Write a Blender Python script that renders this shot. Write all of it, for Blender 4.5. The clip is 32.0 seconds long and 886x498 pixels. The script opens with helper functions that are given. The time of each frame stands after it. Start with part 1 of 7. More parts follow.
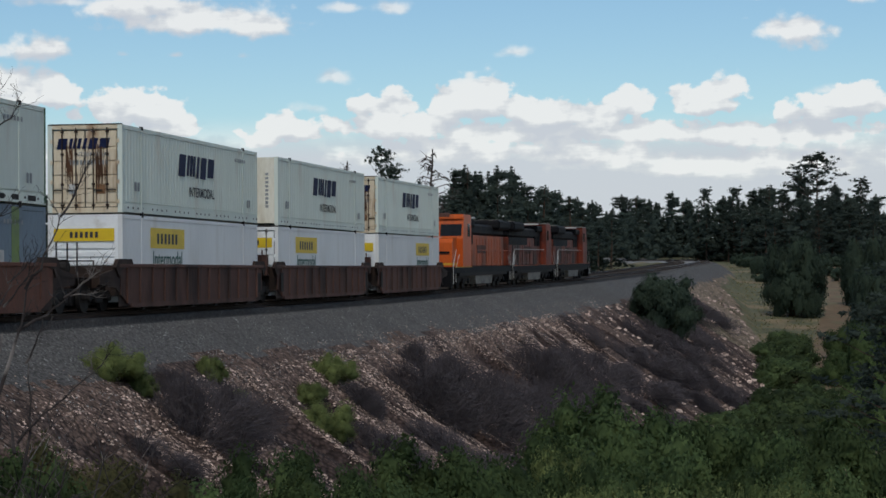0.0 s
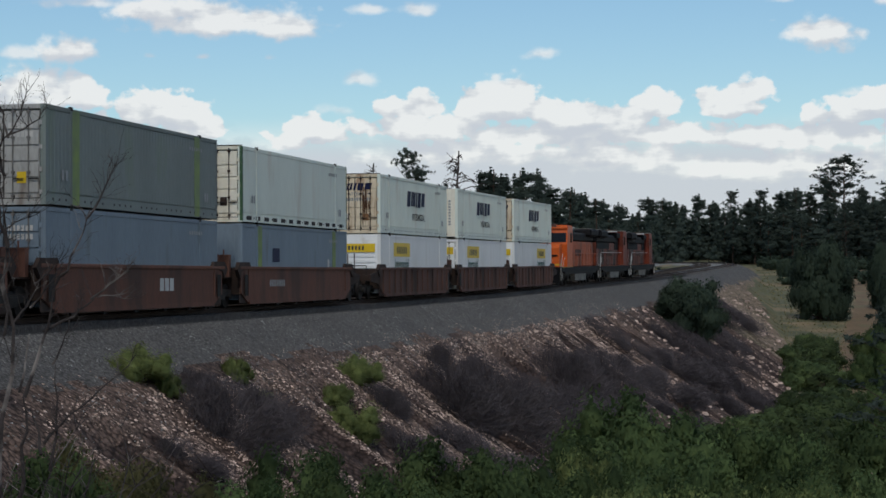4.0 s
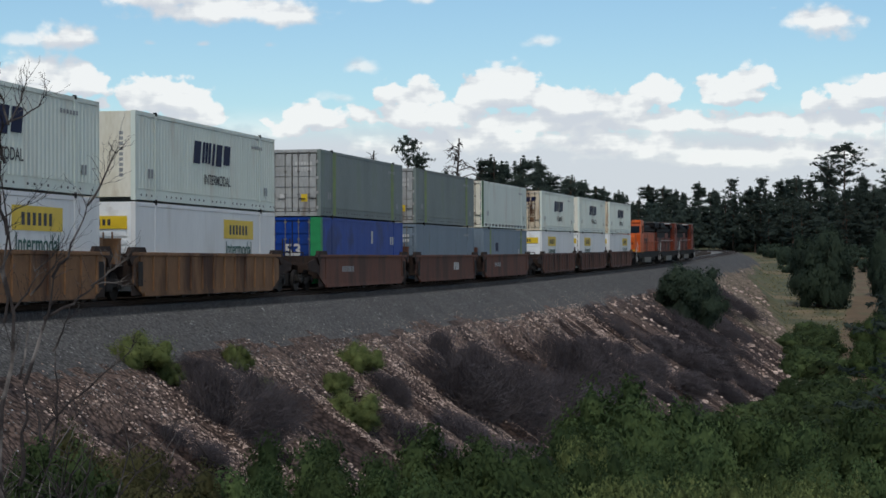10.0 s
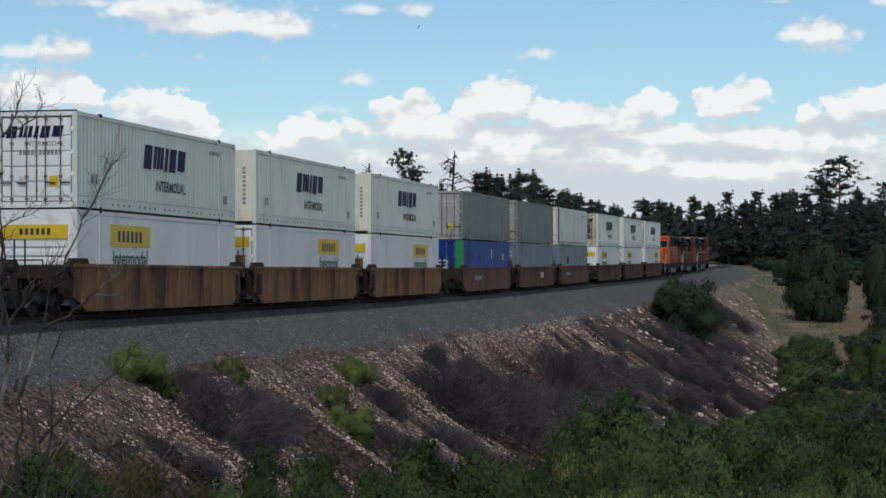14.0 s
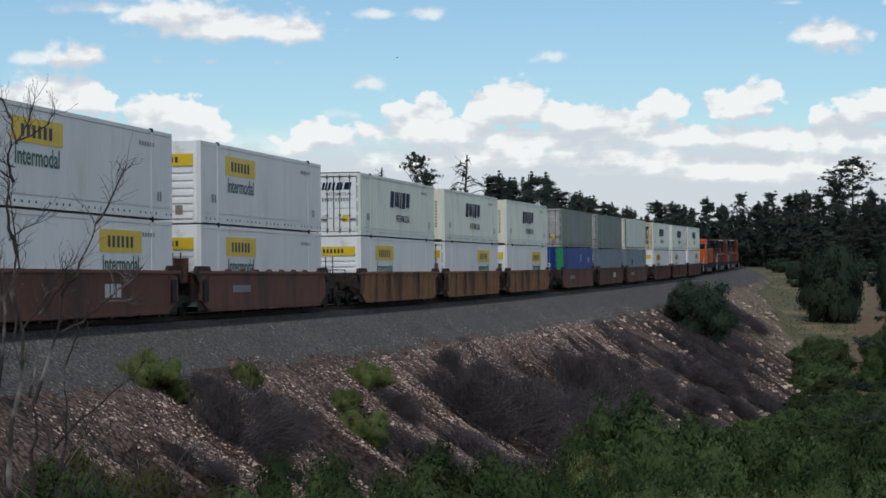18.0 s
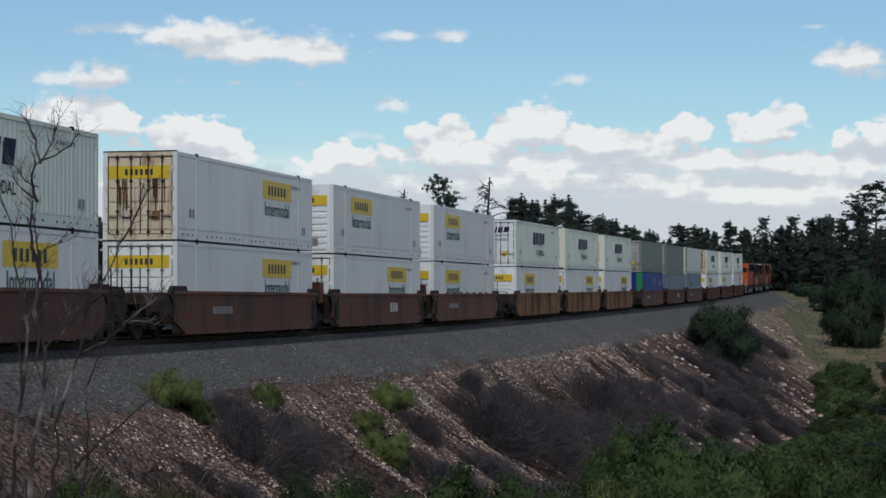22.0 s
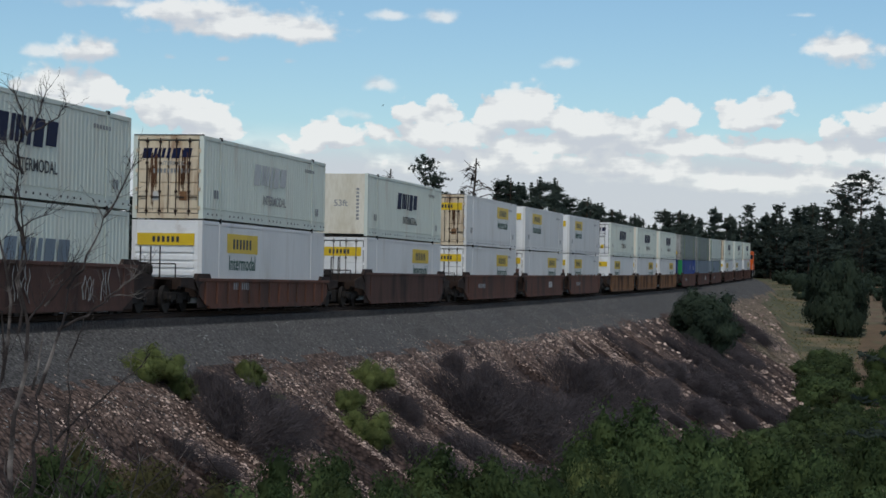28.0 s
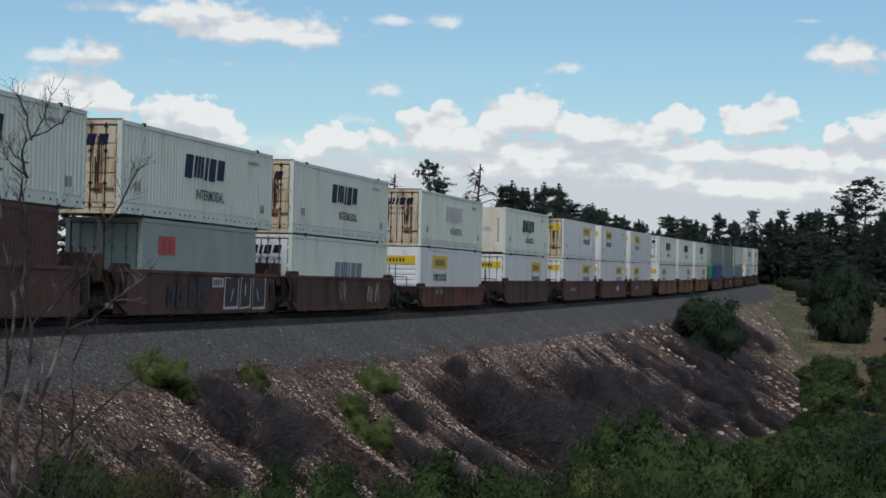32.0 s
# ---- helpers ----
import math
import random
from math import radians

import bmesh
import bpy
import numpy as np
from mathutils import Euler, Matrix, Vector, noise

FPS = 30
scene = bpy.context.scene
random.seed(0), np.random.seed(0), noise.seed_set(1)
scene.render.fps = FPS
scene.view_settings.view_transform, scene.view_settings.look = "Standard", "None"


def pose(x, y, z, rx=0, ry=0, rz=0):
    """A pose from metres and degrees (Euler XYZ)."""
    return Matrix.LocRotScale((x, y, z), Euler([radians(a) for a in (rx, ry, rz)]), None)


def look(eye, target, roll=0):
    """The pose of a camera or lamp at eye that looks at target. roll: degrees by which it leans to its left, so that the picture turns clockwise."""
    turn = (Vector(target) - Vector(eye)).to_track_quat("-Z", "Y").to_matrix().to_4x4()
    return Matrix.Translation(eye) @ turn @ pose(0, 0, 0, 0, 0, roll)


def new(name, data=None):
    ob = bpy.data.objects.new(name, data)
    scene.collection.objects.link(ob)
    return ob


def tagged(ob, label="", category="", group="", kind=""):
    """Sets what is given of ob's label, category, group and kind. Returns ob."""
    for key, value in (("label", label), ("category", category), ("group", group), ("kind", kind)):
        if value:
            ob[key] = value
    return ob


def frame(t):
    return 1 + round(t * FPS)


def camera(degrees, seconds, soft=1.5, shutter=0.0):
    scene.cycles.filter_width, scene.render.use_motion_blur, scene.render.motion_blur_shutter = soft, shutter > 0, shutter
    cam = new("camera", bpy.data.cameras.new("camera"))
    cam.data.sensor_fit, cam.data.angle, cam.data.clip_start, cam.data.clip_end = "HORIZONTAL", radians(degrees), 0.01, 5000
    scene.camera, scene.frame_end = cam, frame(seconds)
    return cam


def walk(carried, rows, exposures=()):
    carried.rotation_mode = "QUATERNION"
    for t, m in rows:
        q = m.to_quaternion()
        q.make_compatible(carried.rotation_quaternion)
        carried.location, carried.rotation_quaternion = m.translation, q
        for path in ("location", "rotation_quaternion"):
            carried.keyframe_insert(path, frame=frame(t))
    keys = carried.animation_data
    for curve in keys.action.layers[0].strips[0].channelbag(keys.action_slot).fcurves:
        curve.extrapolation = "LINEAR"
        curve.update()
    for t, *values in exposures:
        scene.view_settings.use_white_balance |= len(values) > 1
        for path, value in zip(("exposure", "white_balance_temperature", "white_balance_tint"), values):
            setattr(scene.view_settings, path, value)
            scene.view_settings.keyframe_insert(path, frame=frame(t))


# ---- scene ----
cam = camera(24.617, 32.0, soft=1.6)
EYE = (0.0, 0.0, 1.413)
# seconds, tilt, lean and turn of the hand-held camera, in degrees
VIEWS = [
    (0, 90.446, 0.415, 0.003),
    (0.5, 90.608, 0.487, 0.087),
    (1, 90.631, 0.370, 0.183),
    (1.5, 90.640, 0.595, 0.290),
    (2, 90.580, 0.784, 0.575),
    (2.5, 90.627, 0.734, 0.678),
    (3, 90.534, 0.549, 0.643),
    (3.5, 90.515, 0.365, 0.650),
    (5.5, 90.478, 0.241, 0.914),
    (6, 90.493, 0.309, 1.001),
    (6.5, 90.260, 0.274, 1.204),
    (7, 90.131, 0.210, 1.327),
    (7.5, 90.133, 0.262, 1.204),
    (8, 90.130, 0.070, 1.168),
    (8.5, 90.336, 0.080, 1.194),
    (9, 90.374, 0.165, 1.192),
    (9.5, 90.302, 0.290, 1.075),
    (10, 90.155, 0.220, 0.740),
    (10.5, 90.172, 0.026, 0.182),
    (11, 90.358, -0.104, -0.035),
    (11.5, 90.493, 0.251, 0.225),
    (12, 90.554, 0.325, 0.315),
    (12.5, 90.683, 0.330, 0.394),
    (13, 90.695, 0.199, 0.331),
    (13.5, 90.640, 0.135, 0.474),
    (14, 90.515, 0.160, 0.607),
    (14.5, 90.392, 0.315, 0.734),
    (16.5, 90.513, 0.233, 0.837),
    (17, 90.331, 0.174, 0.951),
    (17.5, 90.432, 0.349, 0.909),
    (18, 90.621, 0.536, 0.981),
    (18.5, 90.638, 0.411, 1.014),
    (19, 90.973, 0.564, 1.005),
    (19.5, 91.006, 0.518, 1.165),
    (20, 91.221, 0.444, 1.178),
    (20.5, 91.242, 0.348, 1.445),
    (21, 91.026, 0.206, 1.805),
    (21.5, 91.111, 0.226, 1.774),
    (22, 91.248, 0.194, 1.601),
    (22.5, 91.177, 0.131, 1.698),
    (23, 91.203, 0.152, 1.606),
    (23.5, 91.033, -0.072, 1.659),
    (24, 90.995, -0.258, 1.690),
    (24.5, 90.961, -0.423, 1.634),
    (25, 90.870, -0.604, 1.455),
    (25.5, 90.861, -0.646, 1.425),
    (27.5, 90.769, -0.892, 1.292),
    (28, 90.706, -1.003, 1.157),
    (28.5, 90.730, -0.980, 1.131),
    (29, 90.765, -0.928, 1.121),
    (29.5, 90.592, -1.055, 1.183),
    (30, 90.701, -1.073, 1.096),
    (30.5, 90.752, -0.992, 1.067),
    (31, 90.737, -1.181, 1.236),
    (31.5, 90.795, -1.121, 1.181),
    (32, 90.850, -1.128, 1.267),
]
walk(cam, [(t, pose(*EYE, rx, ry, rz)) for t, rx, ry, rz in VIEWS], [(0.0, -0.09, 6350, 9), (6.2, -0.08, 6350, 9), (7.2, 0.03, 6350, 9), (18.8, 0.02, 6350, 9), (20.6, -0.07, 6350, 9), (32.0, -0.09, 6350, 9)])

# ---- world, sun ----
def build_world():
    w = bpy.data.worlds.new("sky")
    scene.world = w
    w.use_nodes = True
    nt = w.node_tree
    nt.nodes.clear()
    N, Lk = nt.nodes.new, nt.links.new

    def math_node(op, a, b=None, c=None):
        n = N("ShaderNodeMath")
        n.operation = op
        for i, v in enumerate((a, b, c)):
            if v is None:
                continue
            if isinstance(v, (int, float)):
                n.inputs[i].default_value = v
            else:
                Lk(v, n.inputs[i])
        return n.outputs[0]

    def smooth(v, lo, hi):
        n = N("ShaderNodeMapRange")
        n.interpolation_type = "SMOOTHSTEP"
        Lk(v, n.inputs[0])
        n.inputs[1].default_value, n.inputs[2].default_value = lo, hi
        return n.outputs[0]

    tc = N("ShaderNodeTexCoord")
    sep = N("ShaderNodeSeparateXYZ")
    Lk(tc.outputs["Generated"], sep.inputs[0])
    hx, hy, hz = sep.outputs
    az = math_node("MULTIPLY", math_node("ARCTAN2", hx, hy), 57.2958)
    el = math_node("MULTIPLY", math_node("ARCSINE", hz), 57.2958)

    def at_height(shift):
        e = math_node("ADD", el, shift) if shift else el
        p = N("ShaderNodeCombineXYZ")
        Lk(az, p.inputs[0])
        Lk(math_node("MULTIPLY", e, 1.25), p.inputs[1])
        p.inputs[2].default_value = 2.7
        big, small = N("ShaderNodeTexNoise"), N("ShaderNodeTexNoise")
        for n, sc, de in ((big, 0.62, 3), (small, 2.3, 5)):
            n.inputs["Scale"].default_value, n.inputs["Detail"].default_value, n.inputs["Roughness"].default_value = sc, de, 0.58
            Lk(p.outputs[0], n.inputs["Vector"])
        # rounded heaps of two sizes
        heap = None
        for sc, amount in ((1.5, 0.34), (3.6, 0.13)):
            vo = N("ShaderNodeTexVoronoi")
            vo.feature = "SMOOTH_F1"
            vo.inputs["Scale"].default_value, vo.inputs["Smoothness"].default_value = sc, 0.35
            Lk(p.outputs[0], vo.inputs["Vector"])
            h = math_node("MULTIPLY_ADD", vo.outputs["Distance"], -amount, 0.42 * amount)
            heap = h if heap is None else math_node("ADD", heap, h)
        wave = math_node("MULTIPLY_ADD", small.outputs["Fac"], 0.55, math_node("MULTIPLY_ADD", big.outputs["Fac"], 0.85, -0.65))
        wave = math_node("ADD", wave, heap)
        total, wisps = None, None
        for a, c, wd, ht in CLOUDS:
            u = math_node("DIVIDE", math_node("SUBTRACT", az, a), wd)
            v = math_node("DIVIDE", math_node("SUBTRACT", e, c), ht)
            # flatter undersides
            v = math_node("MULTIPLY", v, math_node("MULTIPLY_ADD", math_node("LESS_THAN", v, 0.0), 0.5, 1.0))
            d = math_node("SQRT", math_node("MULTIPLY_ADD", u, u, math_node("MULTIPLY", v, v)))
            b = math_node("MULTIPLY", math_node("SUBTRACT", 1.0, d), min(1.0, 0.12 + 0.62 * ht))
            if ht < 0.34:
                wisps = b if wisps is None else math_node("SMOOTH_MAX", wisps, b, 0.08)
            else:
                total = b if total is None else math_node("SMOOTH_MAX", total, b, 0.08)
        return math_node("MULTIPLY_ADD", wave, 0.85, total), math_node("MULTIPLY_ADD", wave, 0.5, wisps)

    (ragged, thin), (above, _) = at_height(0.0), at_height(0.5)
    # heaped clouds have firm edges, high ones are softer, small scraps are thin
    high = smooth(el, 4.9, 5.7)
    edge = N("ShaderNodeMix")
    Lk(high, edge.inputs[0])
    Lk(smooth(ragged, 0.0, 0.11), edge.inputs[2])
    Lk(smooth(ragged, -0.06, 0.26), edge.inputs[3])
    heaped = edge.outputs[0]
    mask = math_node("MAXIMUM", heaped, math_node("MULTIPLY", smooth(thin, -0.02, 0.26), 0.8))
    relief = math_node("SUBTRACT", ragged, above)
    # the rest of the sky carries scattered cumulus too
    side = math_node("MAXIMUM", smooth(math_node("ABSOLUTE", az), 16, 24), smooth(el, 10.5, 15))
    plane = N("ShaderNodeVectorMath")
    plane.operation = "DIVIDE"
    hz3 = N("ShaderNodeCombineXYZ")
    lift = math_node("MAXIMUM", hz, 0.08)
    for i in range(3):
        Lk(lift, hz3.inputs[i])
    Lk(tc.outputs["Generated"], plane.inputs[0])
    Lk(hz3.outputs[0], plane.inputs[1])
    rest = N("ShaderNodeTexNoise")
    rest.inputs["Scale"].default_value, rest.inputs["Detail"].default_value = 1.1, 6
    Lk(plane.outputs[0], rest.inputs["Vector"])
    far_mask = math_node("MULTIPLY", smooth(rest.outputs["Fac"], 0.47, 0.6), side)
    mask = math_node("MAXIMUM", mask, far_mask)
    # haze of cloud low over the horizon
    low = math_node("MULTIPLY", math_node("SUBTRACT", 1.0, smooth(el, 2.9, 4.3)), 0.96)
    mask = math_node("MAXIMUM", mask, low)

    sky = N("ShaderNodeTexSky")
    sky.sky_type, sky.sun_disc = "NISHITA", False
    sky.sun_elevation, sky.sun_rotation = radians(SUN_EL), radians(SUN_AZ)
    sky.air_density, sky.dust_density, sky.ozone_density = 1.0, 0.2, 2.0
    bgsky = N("ShaderNodeBackground")
    # the clear, slightly cyan blue of high country
    blue = N("ShaderNodeMix")
    blue.data_type, blue.blend_type = "RGBA", "MULTIPLY"
    blue.inputs[0].default_value = 1.0
    blue.inputs[7].default_value = (0.865, 1.01, 1.075, 1)
    Lk(sky.outputs[0], blue.inputs[6])
    Lk(blue.outputs[2], bgsky.inputs[0])
    bgsky.inputs[1].default_value = SKY_STRENGTH
    # layered grey bases low over the woods
    strata, layers = N("ShaderNodeCombineXYZ"), N("ShaderNodeTexNoise")
    Lk(math_node("MULTIPLY", az, 0.42), strata.inputs[0])
    Lk(math_node("MULTIPLY", el, 1.7), strata.inputs[1])
    Lk(strata.outputs[0], layers.inputs["Vector"])
    layers.inputs["Scale"].default_value, layers.inputs["Detail"].default_value = 1.0, 5
    relief = math_node("ADD", relief, math_node("MULTIPLY_ADD", layers.outputs["Fac"], 2.2, -1.05))
    ramp = N("ShaderNodeValToRGB")
    body = math_node("MULTIPLY_ADD", relief, 1.4, math_node("MULTIPLY_ADD", math_node("MAXIMUM", math_node("MINIMUM", ragged, 0.5), -0.1), 0.25, 0.45))
    body = math_node("MULTIPLY_ADD", high, -0.22, body)
    Lk(body, ramp.inputs[0])
    ramp.color_ramp.elements[0].position, ramp.color_ramp.elements[0].color = 0.12, (0.69, 0.715, 0.77, 1)
    ramp.color_ramp.elements[1].position, ramp.color_ramp.elements[1].color = 0.85, (1.0, 0.995, 0.975, 1)
    mid = ramp.color_ramp.elements.new(0.48)
    mid.color = (0.77, 0.785, 0.81, 1)
    bgcloud = N("ShaderNodeBackground")
    Lk(ramp.outputs[0], bgcloud.inputs[0])
    bgcloud.inputs[1].default_value = CLOUD_STRENGTH
    mix = N("ShaderNodeMixShader")
    Lk(math_node("MULTIPLY", mask, 0.93), mix.inputs[0])
    Lk(bgsky.outputs[0], mix.inputs[1])
    Lk(bgcloud.outputs[0], mix.inputs[2])
    out = N("ShaderNodeOutputWorld")
    Lk(mix.outputs[0], out.inputs[0])


SUN_EL, SUN_AZ = 52.0, 184.0
SKY_STRENGTH, CLOUD_STRENGTH = 0.095, 0.90
CLOUDS = [
    (1.10, 4.58, 1.40, 0.80), (0.14, 4.48, 0.67, 0.57), (2.21, 4.42, 0.88, 0.64), (3.01, 4.10, 1.20, 0.61), (4.20, 4.13, 1.20, 0.45),
    (5.26, 4.47, 0.80, 0.51), (4.67, 4.27, 0.48, 0.29), (7.43, 4.45, 1.05, 0.57), (7.97, 4.78, 0.61, 0.51), (9.60, 4.15, 0.73, 0.54),
    (10.53, 4.19, 0.80, 0.57), (11.45, 4.38, 0.96, 0.54), (10.68, 4.74, 0.51, 0.22), (3.64, 3.65, 5.58, 0.51), (9.14, 3.56, 3.35, 0.51),
    (4.27, 3.06, 1.91, 0.54), (7.26, 2.67, 1.91, 0.41), (9.91, 2.81, 2.39, 0.41), (0.45, 3.20, 3.19, 0.48), (-2.25, 4.42, 0.77, 0.45),
    (-2.89, 3.94, 0.83, 0.48), (-1.26, 4.51, 0.83, 0.48), (-4.17, 3.77, 1.18, 0.57), (-3.69, 4.43, 0.64, 0.32), (-4.96, 3.50, 0.86, 0.48),
    (-1.46, 3.85, 1.75, 0.57), (-3.13, 5.26, 0.64, 0.33), (2.06, 5.97, 0.57, 0.24), (9.77, 6.37, 1.18, 0.61), (-11.99, 4.80, 1.59, 0.73),
    (-10.92, 4.84, 0.83, 0.67), (-8.74, 4.33, 1.50, 0.64), (-7.57, 3.84, 0.99, 0.48), (-11.22, 6.02, 0.92, 0.48), (-12.45, 5.95, 0.67, 0.26),
    (-7.48, 5.90, 0.24, 0.10), (-5.59, 5.88, 0.22, 0.11), (-8.90, 5.90, 0.21, 0.10), (-6.69, 6.86, 2.68, 0.64), (-8.27, 7.19, 2.39, 0.57),
    (-5.35, 6.72, 1.47, 0.48), (-10.60, 7.33, 2.23, 0.29), (-2.88, 7.23, 0.73, 0.21), (-1.37, 7.23, 0.67, 0.30), (8.76, 7.33, 0.67, 0.14),
    (11.64, 7.23, 0.51, 0.22),
]
build_world()
sun = new("sun", bpy.data.lights.new("sun", "SUN"))
sun.data.energy, sun.data.angle, sun.data.color = 1.5, radians(10), (1.0, 0.93, 0.83)
sdir = Vector((math.sin(radians(SUN_AZ)) * math.cos(radians(SUN_EL)), math.cos(radians(SUN_AZ)) * math.cos(radians(SUN_EL)), math.sin(radians(SUN_EL))))
sun.matrix_world = look(sdir * 100, (0, 0, 0))

# ---- materials ----
MATS = {}


def mat(name, a, b=None, rough=0.8, metal=0.0, scale=3.0, fine=40.0, bump=0.15, dist=0.01, contrast=(0.35, 0.65), wear=None, wear_at=(0.58, 0.72), wear_scale=1.2, stretch=(1, 1, 1), island=0.0, objrand=0.0, gravel=0.0, gap=0.25, spec=0.35, thin=0.0):
    """A surface with broad and fine variation between the colours a and b, bump, and patches of wear."""
    if name in MATS:
        return MATS[name]
    m = bpy.data.materials.new(name)
    MATS[name] = m
    m.use_nodes = True
    nt = m.node_tree
    N, Lk = nt.nodes.new, nt.links.new
    bsdf = nt.nodes["Principled BSDF"]
    b = b or tuple(c * 0.75 for c in a)
    tc, mp = N("ShaderNodeTexCoord"), N("ShaderNodeMapping")
    mp.inputs["Scale"].default_value = stretch
    Lk(tc.outputs["Object"], mp.inputs[0])
    n1, n2 = N("ShaderNodeTexNoise"), N("ShaderNodeTexNoise")
    for n, s, d in ((n1, scale, 4), (n2, fine, 3)):
        n.inputs["Scale"].default_value, n.inputs["Detail"].default_value = s, d
        Lk(mp.outputs[0], n.inputs["Vector"])
    add = N("ShaderNodeMath")
    add.operation = "MULTIPLY_ADD"
    Lk(n2.outputs["Fac"], add.inputs[0])
    add.inputs[1].default_value = 0.45
    half = N("ShaderNodeMath")
    half.operation = "MULTIPLY_ADD"
    Lk(n1.outputs["Fac"], half.inputs[0])
    half.inputs[1].default_value, half.inputs[2].default_value = 0.75, -0.1
    Lk(half.outputs[0], add.inputs[2])
    rp = N("ShaderNodeMapRange")
    Lk(add.outputs[0], rp.inputs[0])
    rp.inputs[1].default_value, rp.inputs[2].default_value = contrast
    mix = N("ShaderNodeMix")
    mix.data_type = "RGBA"
    Lk(rp.outputs[0], mix.inputs[0])
    mix.inputs[6].default_value, mix.inputs[7].default_value = (*b, 1), (*a, 1)
    col = mix.outputs[2]
    if wear:
        n3 = N("ShaderNodeTexNoise")
        n3.inputs["Scale"].default_value, n3.inputs["Detail"].default_value = wear_scale, 6
        Lk(mp.outputs[0], n3.inputs["Vector"])
        r3 = N("ShaderNodeMapRange")
        Lk(n3.outputs["Fac"], r3.inputs[0])
        r3.inputs[1].default_value, r3.inputs[2].default_value = wear_at
        mx = N("ShaderNodeMix")
        mx.data_type = "RGBA"
        Lk(r3.outputs[0], mx.inputs[0])
        Lk(col, mx.inputs[6])
        mx.inputs[7].default_value = (*wear, 1)
        col = mx.outputs[2]
    height = add.outputs[0]
    if gravel:
        vo = N("ShaderNodeTexVoronoi")
        vo.inputs["Scale"].default_value = gravel
        Lk(tc.outputs["Object"], vo.inputs["Vector"])
        sp = N("ShaderNodeSeparateColor")
        Lk(vo.outputs["Color"], sp.inputs[0])
        # each stone its own tone, crevice shade between stones painted in as darker colour
        tone = N("ShaderNodeMapRange")
        Lk(sp.outputs[0], tone.inputs[0])
        tone.inputs[3].default_value, tone.inputs[4].default_value = 0.65, 1.35
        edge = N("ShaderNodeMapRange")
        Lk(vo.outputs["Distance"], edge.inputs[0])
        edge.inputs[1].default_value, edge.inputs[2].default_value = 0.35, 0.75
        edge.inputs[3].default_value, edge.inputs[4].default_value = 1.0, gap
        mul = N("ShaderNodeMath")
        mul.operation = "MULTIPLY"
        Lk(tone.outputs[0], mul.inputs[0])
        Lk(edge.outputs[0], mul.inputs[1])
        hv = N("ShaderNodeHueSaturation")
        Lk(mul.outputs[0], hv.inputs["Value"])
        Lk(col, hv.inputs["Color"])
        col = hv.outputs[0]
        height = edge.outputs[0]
    for amt, src in ((island, "island"), (objrand, "object")):
        if not amt:
            continue
        src = N("ShaderNodeNewGeometry").outputs["Random Per Island"] if src == "island" else N("ShaderNodeObjectInfo").outputs["Random"]
        r4 = N("ShaderNodeMapRange")
        Lk(src, r4.inputs[0])
        r4.inputs[3].default_value, r4.inputs[4].default_value = 1 - amt, 1 + amt
        hsv = N("ShaderNodeHueSaturation")
        Lk(r4.outputs[0], hsv.inputs["Value"])
        Lk(col, hsv.inputs["Color"])
        col = hsv.outputs[0]
    Lk(col, bsdf.inputs["Base Color"])
    bsdf.inputs["Roughness"].default_value, bsdf.inputs["Metallic"].default_value = rough, metal
    bsdf.inputs["Specular IOR Level"].default_value = spec
    if bump:
        bp = N("ShaderNodeBump")
        bp.inputs["Strength"].default_value, bp.inputs["Distance"].default_value = bump, dist
        Lk(height, bp.inputs["Height"])
        Lk(bp.outputs[0], bsdf.inputs["Normal"])
    if thin:
        # thin leaves let light through
        tl, ms = N("ShaderNodeBsdfTranslucent"), N("ShaderNodeMixShader")
        Lk(col, tl.inputs["Color"])
        ms.inputs[0].default_value = thin
        Lk(bsdf.outputs[0], ms.inputs[1])
        Lk(tl.outputs[0], ms.inputs[2])
        Lk(ms.outputs[0], nt.nodes["Material Output"].inputs["Surface"])
    return m


def ground_material():
    """Soil, dry grass and pale rubble, told apart by patches."""
    return mat("soil", (0.30, 0.21, 0.15), (0.19, 0.13, 0.09), rough=0.95, scale=0.35, fine=6.0, bump=0.5, dist=0.15, wear=(0.16, 0.15, 0.07), wear_at=(0.46, 0.62), wear_scale=0.06)


M_OFFWHITE = mat("white_paint", (0.665, 0.715, 0.635), (0.60, 0.648, 0.572), rough=0.5, scale=0.5, fine=9, bump=0.03, spec=0.2, wear=(0.53, 0.50, 0.42), wear_at=(0.56, 0.82), wear_scale=1.3, stretch=(1, 1, 0.22), objrand=0.05)
M_CLEANWHITE = mat("clean_white_paint", (0.74, 0.74, 0.72), (0.67, 0.67, 0.65), rough=0.45, scale=0.4, fine=8, bump=0.02, spec=0.2, wear=(0.56, 0.54, 0.49), wear_at=(0.58, 0.85), wear_scale=1.2, stretch=(1, 1, 0.22), objrand=0.05)
M_CREAM = mat("rusty_cream_paint", (0.72, 0.63, 0.47), (0.57, 0.46, 0.31), rough=0.65, scale=1.2, fine=12, bump=0.08, wear=(0.26, 0.13, 0.062), wear_at=(0.54, 0.70), wear_scale=0.9, stretch=(2.2, 2.2, 0.3))
M_STAIN = mat("dark_rust_stain", (0.065, 0.034, 0.020), (0.125, 0.066, 0.037), rough=0.85, scale=2.2, fine=18, bump=0.05, spec=0.1, stretch=(2, 2, 0.5))
